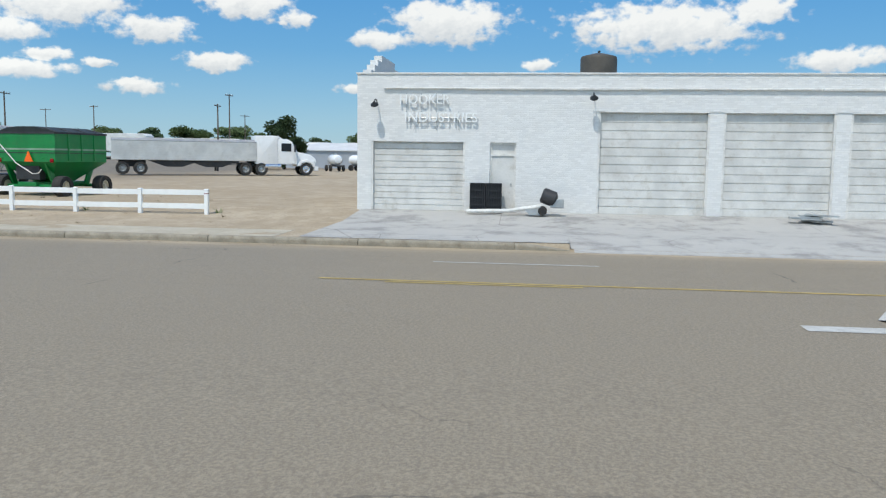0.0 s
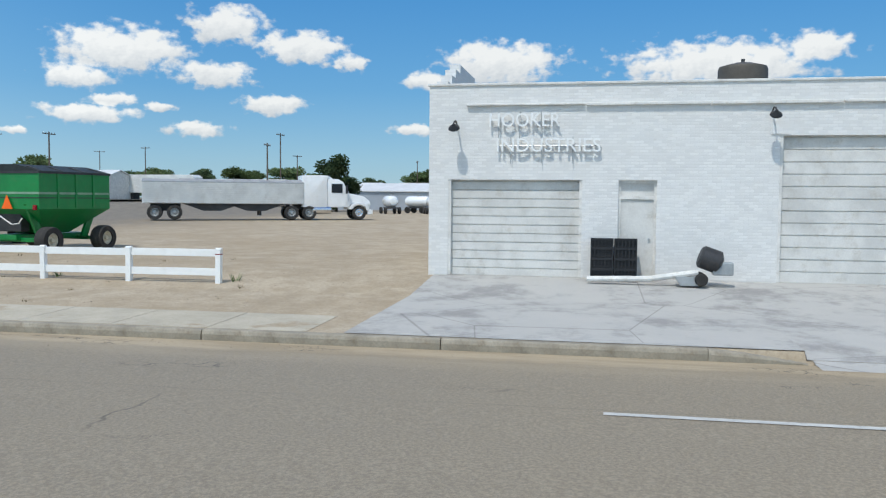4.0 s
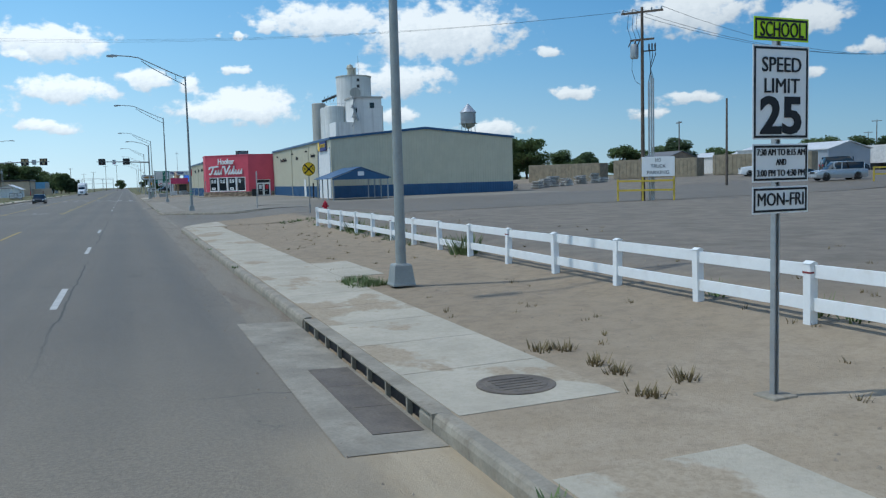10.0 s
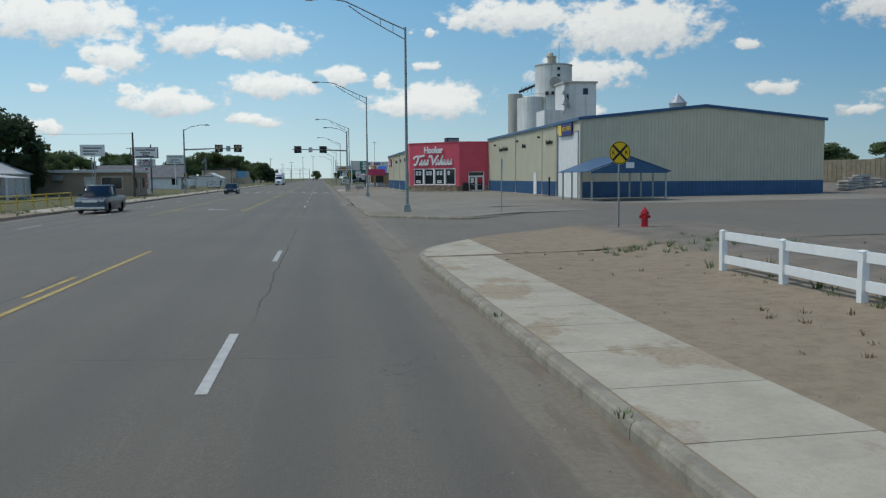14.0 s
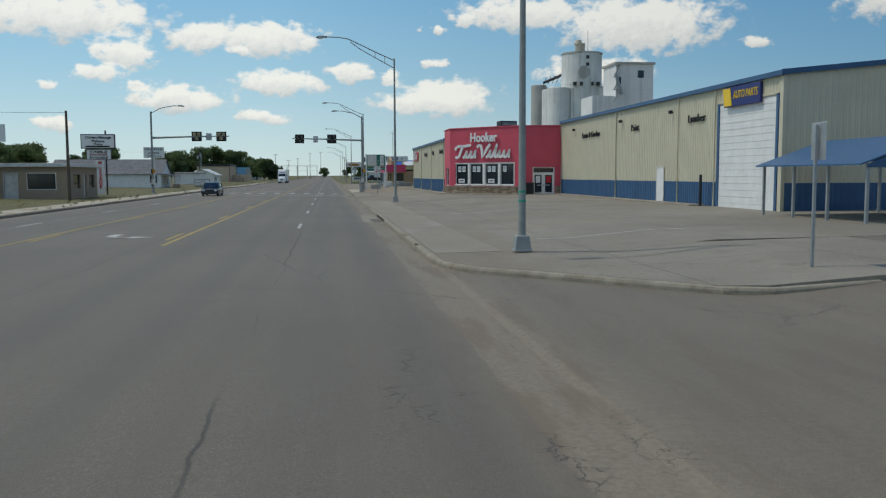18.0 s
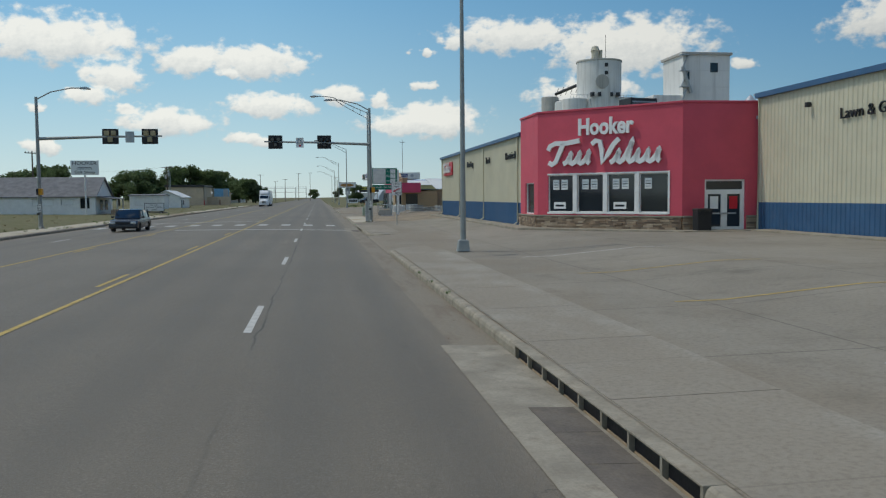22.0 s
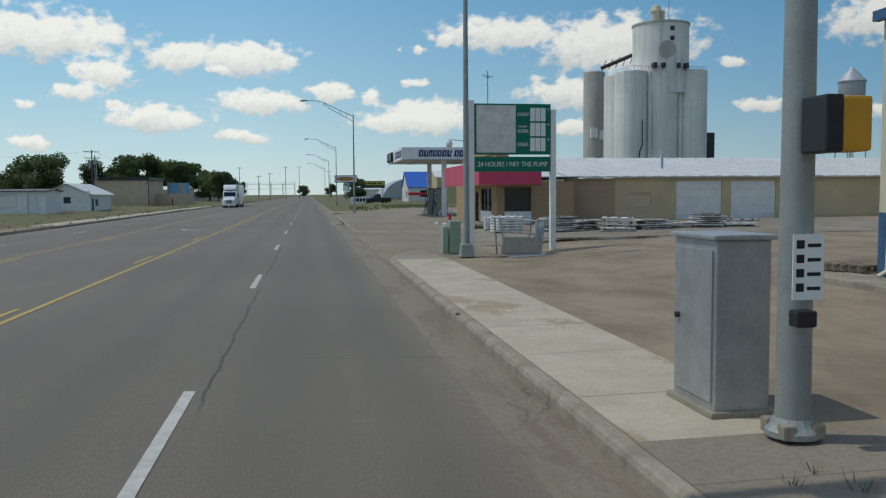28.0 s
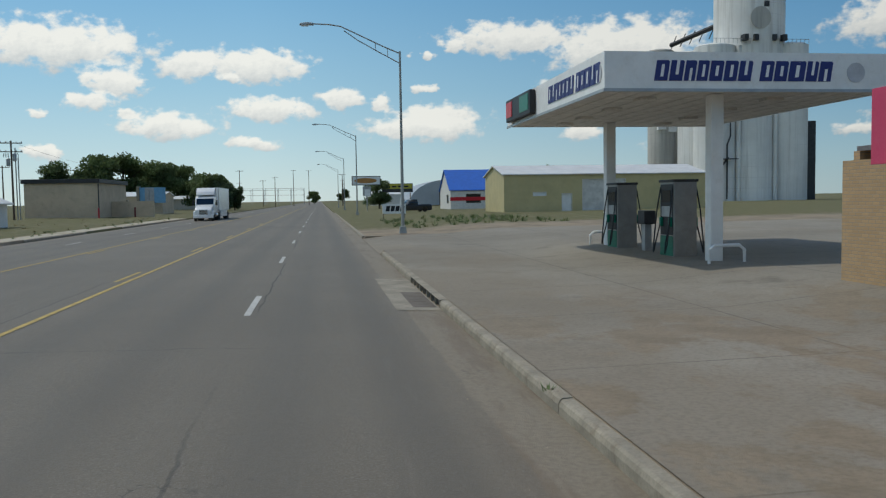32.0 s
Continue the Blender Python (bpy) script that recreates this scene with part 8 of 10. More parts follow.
def crate_stack(x, y, rz, n):
    t = thing("crate_stack", x, y, gz(x, y), rz, "neat stack of white slotted panels beside the fuel shop", "stacked panels", "stacked panels by the fuel shop")
    for k in range(n):
        part("panel", box(-0.7, 0.7, -0.6, 0.6, 0.02 + 0.135 * k, 0.09 + 0.135 * k, 0.012), WHITE, t)
        for u in (-0.66, -0.25, 0.2, 0.56):
            for v in (-0.57, 0.47):
                part("block", box(u, u + 0.1, v, v + 0.1, 0.09 + 0.135 * k, 0.155 + 0.135 * k), OLD_WHITE, t)


crate_stack(7.1, 175.7, 6, 6)
crate_stack(7.25, 178.6, -10, 5)
rk = thing("broken_kerb", 6.3, 183.0, 0.38, 6, "broken white-painted kerb stones along the shop's paving", "kerb")
rr = random.Random(12)
for u, v, le in ((0.0, -2.0, 0.9), (0.05, -0.9, 1.1), (0.12, 0.45, 1.3), (0.16, 1.7, 0.7), (0.3, 5.4, 0.5), (0.1, 6.4, 0.35), (0.25, 7.3, 0.6)):
    part("stone", heap(box(-0.09, 0.09, -le / 2, le / 2, -0.06, 0.07, 0.02), pose(u, v, rr.uniform(-0.02, 0.02), rr.uniform(-3, 3), rr.uniform(-6, 6), rr.uniform(-9, 9))), OLD_WHITE if le < 0.8 else CONCRETE, rk)
rk = thing("broken_rack", 4.25, 162.5, 0.3, 12, "bent grey steel rack lying by the price sign", "rack")
for x in (-0.7, 0.7):
    for y in (-0.35, 0.35):
        part("upright", rod((x * 0.8, y, 0), (x, y * 0.6, 1.2), 0.03, n=6), GREY_METAL, rk)
for z in (0.25, 0.7, 1.15):
    part("shelf", heap(box(-0.75, 0.75, -0.3, 0.3, 0, 0.03), pose(0, 0, z, 6 * (z - 0.5), 5)), GREY_METAL, rk)
part("tray", heap(box(-0.7, 0.7, -0.9, -0.3, 0, 0.05, 0.01), pose(0.2, 0, 0.2, 35)), OLD_WHITE, rk)
part("front_panel", prism([(-0.78, 0.05), (0.72, 0.05), (0.6, 0.55), (-0.66, 0.62)], 0.03, "xz", -0.42), GREY_METAL, rk, "dented grey front panel")
part("side_panel", heap(box(-0.02, 0.02, -0.35, 0.3, 0.05, 1.1), pose(0.74, 0, 0, 0, 8)), GREY_METAL, rk)
ub = thing("utility_box", 2.43, 164.2, 0.25, 5, "pale green utility boxes beside the lamp", "utility box")
part("box", box(-0.2, 0.2, -0.2, 0.2, 0, 1.15, 0.04), surf("pale_green_box", (0.30, 0.40, 0.30), 0.6), ub)
part("box", box(-0.45, -0.25, -0.15, 0.1, 0, 0.95, 0.03), surf("pale_green_box2", (0.34, 0.42, 0.33), 0.6), ub)
part("marker", rod((-0.1, 0.2, 0), (-0.1, 0.2, 1.36), 0.05, n=10), SIGN_RED, ub, "red marker post")
plt = thing("pallet", 10.0, 152.8, 0.55, 20, "old yellow-green timber pallets by the kerb", "pallet")
for k in range(7):
    part("plank", box(-0.9, 0.9, -0.7 + 0.21 * k, -0.55 + 0.21 * k, 0.12, 0.15), TIMBER, plt)
for x in (-0.8, 0, 0.8):
    part("bearer", box(x - 0.05, x + 0.05, -0.7, 0.75, 0, 0.12), TIMBER, plt)
pud = thing("puddle", 9.0, 167.2, gz(9.0, 150) + 0.02, 0, "brown rain puddle on bare soil", "puddle")
b = bmesh.new()
b.faces.new([b.verts.new((2.6 * math.cos(a) * (1 + 0.25 * math.sin(3 * a)), 0.9 * math.sin(a) * (1 + 0.2 * math.cos(2 * a)), 0)) for a in [6.28319 * i / 40 for i in range(40)]])
part("water", b, glass_dark("muddy_water", (0.13, 0.095, 0.06)), pud)

# ---- buildings beyond ----
def shed(name, x0, x1, y0, y1, z, eave, ridge, wall_m, roof_m, label, along="x", trim=None, door=None, windows=(), category="building", overhang=0.25):
    """A gabled building over a plan; door and windows: (face, u0, u1, z0, z1, material) with face w (west) or s (south)."""
    t = thing(name, x0, y0, z, label=label, category=category)
    hs, hw = [], []
    for f, a, b, c, d, mm in (list(windows) + ([door] if door else [])):
        (hs if f == "s" else hw).append((a, b, z + c, z + d))
    part("wall", wall_grid("y", y0, 0.2, x0, x1, z - 0.3, eave, hs), wall_m, t, world=True)
    part("wall", wall_grid("x", x0, 0.2, y0 + 0.2, y1 - 0.2, z - 0.3, eave, hw), wall_m, t, world=True)
    part("wall", box(x0, x1, y1 - 0.2, y1, z - 0.3, eave), wall_m, t, world=True)
    part("wall", box(x1 - 0.2, x1, y0 + 0.2, y1 - 0.2, z - 0.3, eave), wall_m, t, world=True)
    o = overhang
    if along == "x":
        m = (y0 + y1) / 2
        for a, b in (((y0 - o, eave - 0.05), (m, ridge)), ((m, ridge), (y1 + o, eave - 0.05))):
            part("roof", prism([a, b, (b[0], b[1] + 0.12), (a[0], a[1] + 0.12)], x1 - x0 + 2 * o, "yz", x0 - o), roof_m, t, world=True)
        for x in (x0 + 0.001, x1 - 0.201):
            part("gable", prism([(y0 + 0.02, eave), (y1 - 0.02, eave), (m, ridge - 0.04)], 0.2, "yz", x), wall_m, t, world=True)
    else:
        m = (x0 + x1) / 2
        for a, b in (((x0 - o, eave - 0.05), (m, ridge)), ((m, ridge), (x1 + o, eave - 0.05))):
            part("roof", prism([a, b, (b[0], b[1] + 0.12), (a[0], a[1] + 0.12)], y1 - y0 + 2 * o, "xz", y0 - o), roof_m, t, world=True)
        for y in (y0 + 0.001, y1 - 0.201):
            part("gable", prism([(x0 + 0.02, eave), (x1 - 0.02, eave), (m, ridge - 0.04)], 0.2, "xz", y), wall_m, t, world=True)
    for f, a, b, c, d, mm in (list(windows) + ([door] if door else [])):
        nm = "window" if c > 0.4 else "door"
        if f == "s":
            w = part(nm, box(a, b, y0 + 0.1, y0 + 0.13, z + c, z + d), mm, t, world=True)
            part("frame", wall_grid("y", y0 - 0.03, 0.1, a - 0.06, b + 0.06, z + c - 0.06, z + d + 0.06, [(a, b, z + c, z + d)]), OLD_WHITE, w, world=True)
        else:
            w = part(nm, box(x0 + 0.1, x0 + 0.13, a, b, z + c, z + d), mm, t, world=True)
            part("frame", wall_grid("x", x0 - 0.03, 0.1, a - 0.06, b + 0.06, z + c - 0.06, z + d + 0.06, [(a, b, z + c, z + d)]), OLD_WHITE, w, world=True)
    return t


shed("yellow_workshop", 19.4, 45.0, 279.5, 291.0, 0.55, 5.1, 6.3, YELLOW_METAL, WHITE_ROOF, "yellow-tan metal workshop with a white roof", "x", door=("s", 29.2, 34.6, 0.0, 3.9, DOOR_WHITE), windows=(("s", 26.6, 27.8, 0.0, 2.2, WHITE), ("s", 23.0, 24.6, 2.0, 2.4, SIGN_WHITE)))
t = shed("blue_roof_cafe", 18.9, 32, 318, 330, 0.6, 3.7, 7.2, OLD_WHITE, BLUE_ROOF, "small white building with a steep bright blue roof", "x", windows=(("s", 21.5, 24.0, 1.0, 2.5, GLASS), ("w", 320, 322, 1.0, 2.4, GLASS)))
part("stripe", box(18.86, 32.04, 317.95, 318, 2.0, 2.6), SIGN_RED, t, world=True)
qh = thing("quonset_hut", 30, 395, 0.8, 0, "pale arched steel hut beyond the road", "building")
part("arch", prism([(10 * math.cos(radians(a)), 6.5 * math.sin(radians(a))) for a in range(0, 181, 15)], 26, "xz", 0, 0), STEEL_ROOF, qh)
part("doorway", box(-2, 2, -0.1, 0, 0, 4), DARK_METAL, qh)
mg = thing("burger_sign", 6.6, 345, 0.5, 0, "long low roadside sign on a post with plain coloured shapes", "sign")
part("post", box(-0.1, 0.1, -0.1, 0.1, 0, 5.0), GREY_METAL, mg)
p = part("board", box(-2.9, 2.7, -0.2, 0.2, 4.7, 6.5, 0.05), DARK_METAL, mg)
part("panel", box(-2.75, 2.55, -0.23, -0.2, 4.85, 6.35), SIGN_WHITE, p)
part("oval", rod((-0.1, -0.25, 0), (-0.1, -0.23, 0), 1.0, n=24), surf("dull_orange_panel", (0.45, 0.22, 0.06), 0.5), p).data.transform(Matrix.Translation((0, 0, 5.6)) @ Matrix.Diagonal((2.2, 1, 0.5, 1)))
part("lower_sign", box(-0.8, 0.8, -0.1, 0.0, 2.6, 4.5), GREY_METAL, mg)
sl = thing("speed_limit_sign", 5.9, 331, 0.3, 0, "white speed limit sign on a post", "road sign")
channel_post(sl, 4.2)
plate(sl, "sign_plate", -0.5, 0.5, 2.7, 4.0, SIGN_WHITE, SIGN_BLACK)
bb = thing("yellow_billboard", 15.0, 372, 0.6, 0, "low yellow and dark advertising board", "sign")
p = part("board", box(-3.4, 3.6, -0.1, 0.1, 3.4, 5.4, 0.03), DARK_METAL, bb)
part("panel", box(-3.2, 3.4, -0.12, -0.1, 4.2, 5.25), surf("dull_yellow_panel", (0.50, 0.44, 0.06), 0.5), p)
for k in range(4):
    part("letter_bar", box(-2.6 + 1.4 * k, -1.6 + 1.4 * k, -0.14, -0.12, 4.5, 4.9), SIGN_BLACK, p)
for x in (-3, 3):
    part("leg", box(x - 0.1, x + 0.1, 0, 0.2, 0, 3.3), TIMBER, bb)
ys = thing("yard_sign", 5.0, 266.5, 0.4, 3, "low white yard sign with black shapes on short posts", "sign")
part("board", box(-1.2, 1.2, -0.05, 0.05, 0.5, 1.5, 0.01), SIGN_WHITE, ys)
for k in range(4):
    part("letter_block", prism([(-0.9 + k * 0.5, 0.75), (-0.5 + k * 0.5, 0.75), (-0.4 + k * 0.5, 1.3), (-0.8 + k * 0.5, 1.3)], 0.01, "xz", -0.06), SIGN_BLACK, ys)
for x in (-1.1, 1.1):
    part("leg", box(x - 0.05, x + 0.05, 0.05, 0.12, 0, 1.5), TIMBER, ys)

# grain elevator
el = thing("grain_elevator", 100, 371, 0.8, 0, "tall pale concrete grain elevator with round silos", "grain elevator")
part("headhouse", lathe([(8.1, 30), (8.1, 49.7), (7.6, 50.2)], 40), ELEVATOR, el, "round upper tower", smooth=True)
part("coping", lathe([(8.1, 49.7), (8.35, 49.8), (8.35, 50.3), (8.0, 50.35)], 40), ELEV_DARK, el)
for k, (x, y, r, h) in enumerate(((-10.2, -3, 4.65, 36), (-1.0, -3.4, 4.65, 36), (8.2, -3, 4.65, 36.4), (-10.2, 6, 4.65, 36), (-1.0, 6, 4.65, 36), (8.2, 6, 4.65, 36.4), (-11.2, 26, 3.4, 40), (-9.0, 31, 3.6, 39.4), (-5.0, 30, 4.0, 39))):
    part("silo", lathe([(r, -0.5), (r, h), (r - 0.4, h + 0.3)], 28, (x, y, 0)), ELEVATOR if k < 6 else ELEV_DARK, el, smooth=True)
part("silo_infill", box(-13, 11, -5.2, 9, -0.5, 35.8), ELEVATOR, el)
part("roundel", rod((-1.5, -8.15, 42), (-1.5, -8.25, 42), 2.5, n=28), ELEV_DARK, el)
for z in (44.5, 47.3):
    part("window", box(-0.6, 0.6, -8.2, -7.9, z, z + 1.3), DARK_METAL, el)
for x in (-5.0, -2.5, 2, 4.5):
    part("window", box(x - 0.5, x + 0.5, -8.4, -6.4, 36.8, 38.2), DARK_METAL, el)
part("roof_duct", lathe([(1.3, 50), (1.3, 53.5), (1.7, 54.2), (1.2, 55.6), (0.5, 56)], 14, (-1.5, 0, 0)), CREAM, el)
part("roof_duct", lathe([(0.8, 50), (0.8, 54), (0.9, 54.6)], 12, (0.8, 1, 0)), CREAM, el)
part("mast", rod((2.5, 0, 50), (2.5, 0, 60), 0.08, n=6), DARK_METAL, el)
br = part("conveyor", rod((-10, 22, 41), (-5, 0, 43), 0.6, n=6), DARK_METAL, el, "conveyor bridge")
for k in range(6):
    part("truss", rod((-10 + 0.9 * k, 22 - 3.6 * k, 40), (-9.4 + 0.9 * k, 20 - 3.6 * k, 43), 0.12, n=5), DARK_METAL, br)
for x in (-13.2, -5.6, 3.6, 11.2):
    part("corner_rib", rod((x, -5.9, -0.5), (x, -5.9, 36), 0.55, n=10), ELEVATOR, el)
part("ladder_pipe", tube([(-9.4, -7.9, 0.5), (-9.4, -7.9, 13), (-8.6, -7.9, 15), (-8.6, -7.9, 22)], 0.18, 6), DARK_METAL, el)
part("spout", tube([(-9.2, -8.0, 10), (-12.0, -9.5, 7.5), (-13.2, -10, 4)], 0.25, 6), DARK_METAL, el, "dark loading spout")
part("platform", box(-10.6, -7.4, -9.6, -7.8, 9.6, 9.8), DARK_METAL, el)
for k in range(24):
    part("roof_rail_post", rod((-13 + k * 1.04, -7.4, 36.2), (-13 + k * 1.04, -7.4, 37.3), 0.06, n=5), GREY_METAL, el)
part("roof_rail", rod((-13, -7.4, 37.3), (11, -7.4, 37.3), 0.06, n=5), GREY_METAL, el)
part("side_leg", box(13.0, 16.4, -2, 2, 0, 19, 0.1), DARK_METAL, el)
for x, z in ((-12.3, 19), (-9.4, 18.4)):
    part("patch", box(x - 1.1, x + 1.1, 22.2, 23.2, z, z + 2.9), WHITE, el)
e2 = thing("feed_mill", 57, 196, 0.8, 0, "white concrete feed mill tower with stair landings", "mill")
part("tower", box(-4.2, 3.4, -1.5, 6, -0.5, 22.8, 0.05), ELEVATOR, e2)
part("roof", box(-4.5, 3.7, -1.8, 6.3, 22.8, 23.2, 0.05), ELEV_DARK, e2)
part("annex", box(-8.8, -4.2, -1.2, 6, -0.5, 16.7, 0.05), ELEVATOR, e2)
part("window", box(0.2, 1.4, -1.6, -1.45, 20.2, 21.6), GLASS, e2)
part("window", box(-3.8, -3.2, -1.6, -1.45, 19.0, 20.2), GLASS, e2)
for k in range(3):
    part("stair_flight", rod((-4.6, -1.8, 15.5 + 2.4 * k), (-3.6, -1.8, 17.9 + 2.4 * k), 0.12, n=6), GREY_METAL, e2)
    part("landing", box(-4.9, -3.4, -2.2, -1.5, 17.8 + 2.4 * k, 17.95 + 2.4 * k), GREY_METAL, e2)
part("chute", rod((-4.4, -1.7, 21), (-3.0, -1.7, 17), 0.3, n=8), GREY_METAL, e2)

wt = thing("water_tower", 151.5, 356, 0.8, 0, "silver water tower on thin legs", "water tower")
part("tank", lathe([(0.3, 25.0), (2.6, 25.9), (3.6, 27.5), (3.6, 32.5), (3.9, 32.5), (3.9, 32.8), (0.2, 36.9)], 26), STEEL_ROOF, wt, smooth=True)
for a in (45, 135, 225, 315):
    part("leg", rod((4.6 * math.cos(radians(a)), 4.6 * math.sin(radians(a)), -0.5), (3.3 * math.cos(radians(a)), 3.3 * math.sin(radians(a)), 27.5), 0.16, n=8), GREY_METAL, wt)
part("riser", rod((0, 0, 0), (0, 0, 25.5), 0.35, n=10), GREY_METAL, wt)
part("walkway", lathe([(3.6, 27.4), (4.5, 27.4), (4.5, 27.5), (3.6, 27.5)], 26), GREY_METAL, wt)


# ---- poles and wires ----
def utility_pole(x, y, h, arms=1, rz=0, extra=False, r=0.15, label="weathered wooden utility pole with a cross-arm"):
    t = thing("utility_pole", x, y, gz(x, y), rz, label, "utility pole", "utility poles")
    part("pole", rod((0, 0, -0.3), (0, 0, h), r, r * 0.65, 12), WOOD, t, smooth=True)
    for k in range(arms):
        z = h - 0.3 - 1.1 * k
        arm = part("cross_arm", box(-1.3, 1.3, -0.07, 0.07, z - 0.06, z + 0.06, 0.01), WOOD, t)
        for u in (-1.2, -0.6, 0.6, 1.2):
            part("insulator", lathe([(0.03, z + 0.06), (0.05, z + 0.1), (0.05, z + 0.2), (0.02, z + 0.24)], 8, (u, 0, 0)), GREY_METAL, arm)
    if extra:
        for u, zz in ((-0.35, h - 3.2), (0.4, h - 2.6)):
            part("transformer", lathe([(0.2, zz), (0.24, zz + 0.1), (0.24, zz + 0.9), (0.1, zz + 1.0)], 14, (u, -0.25, 0)), GREY_METAL, t)
        for u, zz in ((0.45, h - 0.9), (0.75, h - 2.2)):
            part("riser_pipe", rod((u, 0, -0.2), (u, 0, zz), 0.07, n=8), GREY_METAL, t)
        part("riser_head", tube([(0.75, 0, h - 2.2), (0.8, 0.1, h - 1.8), (0.6, 0.1, h - 1.5)], 0.05, 6), GREY_METAL, t)
        for k in range(3):
            part("switch", box(-0.9 + 0.25 * k, -0.82 + 0.25 * k, -0.1, 0.0, h - 2.1, h - 1.6), DARK_METAL, t)
    return t


def wires(points, sag, n=10, r=0.012):
    b = bmesh.new()
    for a, c in zip(points, points[1:]):
        a, c = Vector(a), Vector(c)
        tube([a.lerp(c, i / n) - Vector((0, 0, sag * 4 * (i / n) * (1 - i / n))) for i in range(n + 1)], r, 4, b)
    return b


up = utility_pole(28.0, 29.7, 12.0, 1, -48, False, 0.135, "tall wooden utility pole with a transformer and riser pipes")
PT = 12.0
ca = part("cross_arm", box(-0.75, 0.75, -0.05, 0.05, PT - 2.05, PT - 1.93, 0.01), WOOD, up)
for u in (-0.65, -0.35, -0.1):
    part("fuse_switch", rod((u, -0.12, PT - 2.0), (u - 0.16, -0.2, PT - 2.4), 0.035, n=8), DARK_METAL, ca)
    part("jumper", tube([(u, -0.1, PT - 1.95), (u - 0.25, -0.1, PT - 1.2), (u - 0.2, 0, PT - 0.4)], 0.014, 5), BLACK, ca)
tk = part("transformer", lathe([(0.02, PT - 3.15), (0.24, PT - 3.12), (0.26, PT - 3.0), (0.26, PT - 2.35), (0.22, PT - 2.25), (0.02, PT - 2.2)], 16, (-0.48, -0.05, 0)), GREY_METAL, up, "grey steel can", smooth=True)
part("bushing", lathe([(0.05, PT - 2.22), (0.06, PT - 2.1), (0.03, PT - 1.98)], 8, (-0.42, -0.05, 0)), GREY_METAL, tk)
part("ground_lead", tube([(-0.62, 0, PT - 3.1), (-0.66, 0, PT - 3.8), (-0.45, 0, PT - 4.5), (-0.14, 0, PT - 4.75)], 0.014, 5), BLACK, up)
part("standoff_arm", box(0.1, 0.85, -0.03, 0.03, PT - 2.75, PT - 2.68), DARK_METAL, up)
for k, (u, zz) in enumerate(((0.38, PT - 4.6), (0.53, PT - 4.2), (0.66, PT - 4.4))):
    part("riser_pipe", rod((u, 0.05, -0.2), (u, 0.05, zz), 0.055, n=8), GREY_METAL, up)
    part("riser_cable", tube([(u, 0.05, zz), (0.5, 0.05, zz + 0.6), (0.48 + 0.17 * k, 0, PT - 3.0), (0.44 + 0.18 * k, 0, PT - 2.3)], 0.025, 6), BLACK, up)
    part("cable_end", lathe([(0.03, PT - 2.7), (0.05, PT - 2.6), (0.05, PT - 2.35), (0.02, PT - 2.25)], 8, (0.42 + 0.19 * k, 0, 0)), DARK_METAL, up)
utility_pole(50.8, 49.6, 8.2, 0, r=0.13)
utility_pole(58.7, 38.2, 10.7, 0)
for x, y, h in ((120, 18, 12), (150, 60, 11), (130, 100, 10), (170, 140, 12), (110, -32, 12), (108, -38, 11.4), (95, 10, 9), (140, -10, 9.5), (160, 30, 10), (180, 90, 12), (105, 60, 10.5), (90, 110, 9.5), (135, -50, 10), (100, -20, 8.5), (88, 38, 9), (190, 10, 11), (200, 170, 12)):
    utility_pole(x, y, h, 1, random.uniform(0, 180), r=0.14)
utility_pole(-24.9, 112.1, 7.7, 0)
utility_pole(-45, 205, 9, 1, 60)
utility_pole(-40.9, 293.8, 10, 2, 10, True)
utility_pole(-60, 345, 9, 1, 40)
for x, y, h in ((-14, 560, 16), (-8, 620, 18), (-20, 520, 12), (6, 500, 12), (-30, 480, 13), (-26, 540, 11), (10, 640, 13), (-45, 640, 12)):
    utility_pole(x, y, h, 1, 0, r=0.16)
ln = thing("overhead_wires", 28.0, 29.7, 12, label="thin overhead power lines", category="wires")
for k in (-1.2, -0.6, 1.2):
    part("wire", wires([(28.0 + k * 0.67, 29.7 - k * 0.74, 12.6), (58.7 + k * 0.2, 38.2, 11.9)], 0.9), BLACK, ln, world=True)
for k, zz in ((-1.0, 12.5), (0.0, 12.5), (1.0, 12.5)):
    part("wire", wires([(28.0 + k * 0.67, 29.7 - k * 0.74, zz), (-24.0 + k, 44.0 + k, 12.0)], 1.3, 16, 0.004), BLACK, ln, world=True)
part("wire", wires([(-60, 90, 8.5), (-24.9, 112.1, 7.8)], 0.7), BLACK, ln, world=True)
part("wire", wires([(-70, 300, 10), (-40.9, 293.8, 10.4), (-34, 330, 8)], 0.8), BLACK, ln, world=True)

np_ = thing("no_parking_sign", 28.5, 28.8, gz(28.5, 28.8), -38, "white no-truck-parking board on a yellow timber frame", "sign")
p = part("board", box(-1.0, 1.0, -0.03, 0.0, 1.5, 2.72, 0.01), SIGN_WHITE, np_)
for s, z in (("NO", 2.5), ("TRUCK", 2.13), ("PARKING", 1.74)):
    words("lettering", s, 0.31, SIGN_BLACK, p, pose(0, -0.035, z), width=0.36 if s == "NO" else (0.9 if s == "TRUCK" else 1.35))
for x in (-0.95, 0.95):
    part("post", box(x - 0.06, x + 0.06, 0.005, 0.125, -0.2, 2.66), YELLOW_PAINT, np_)
for z in (0.6, 1.18):
    part("rail", box(-2.52, 0.95, -0.045, 0.0, z, z + 0.12), YELLOW_PAINT, np_)
part("post", box(-2.54, -2.42, 0.005, 0.125, -0.2, 1.36), YELLOW_PAINT, np_)
yr = thing("yellow_barrier", 57.3, 36.6, gz(57.3, 36.6), -35, "yellow timber barrier beside a pole", "barrier")
for z in (0.5, 1.05):
    part("rail", box(-1.7, 1.7, -0.03, 0.03, z, z + 0.13), YELLOW_PAINT, yr)
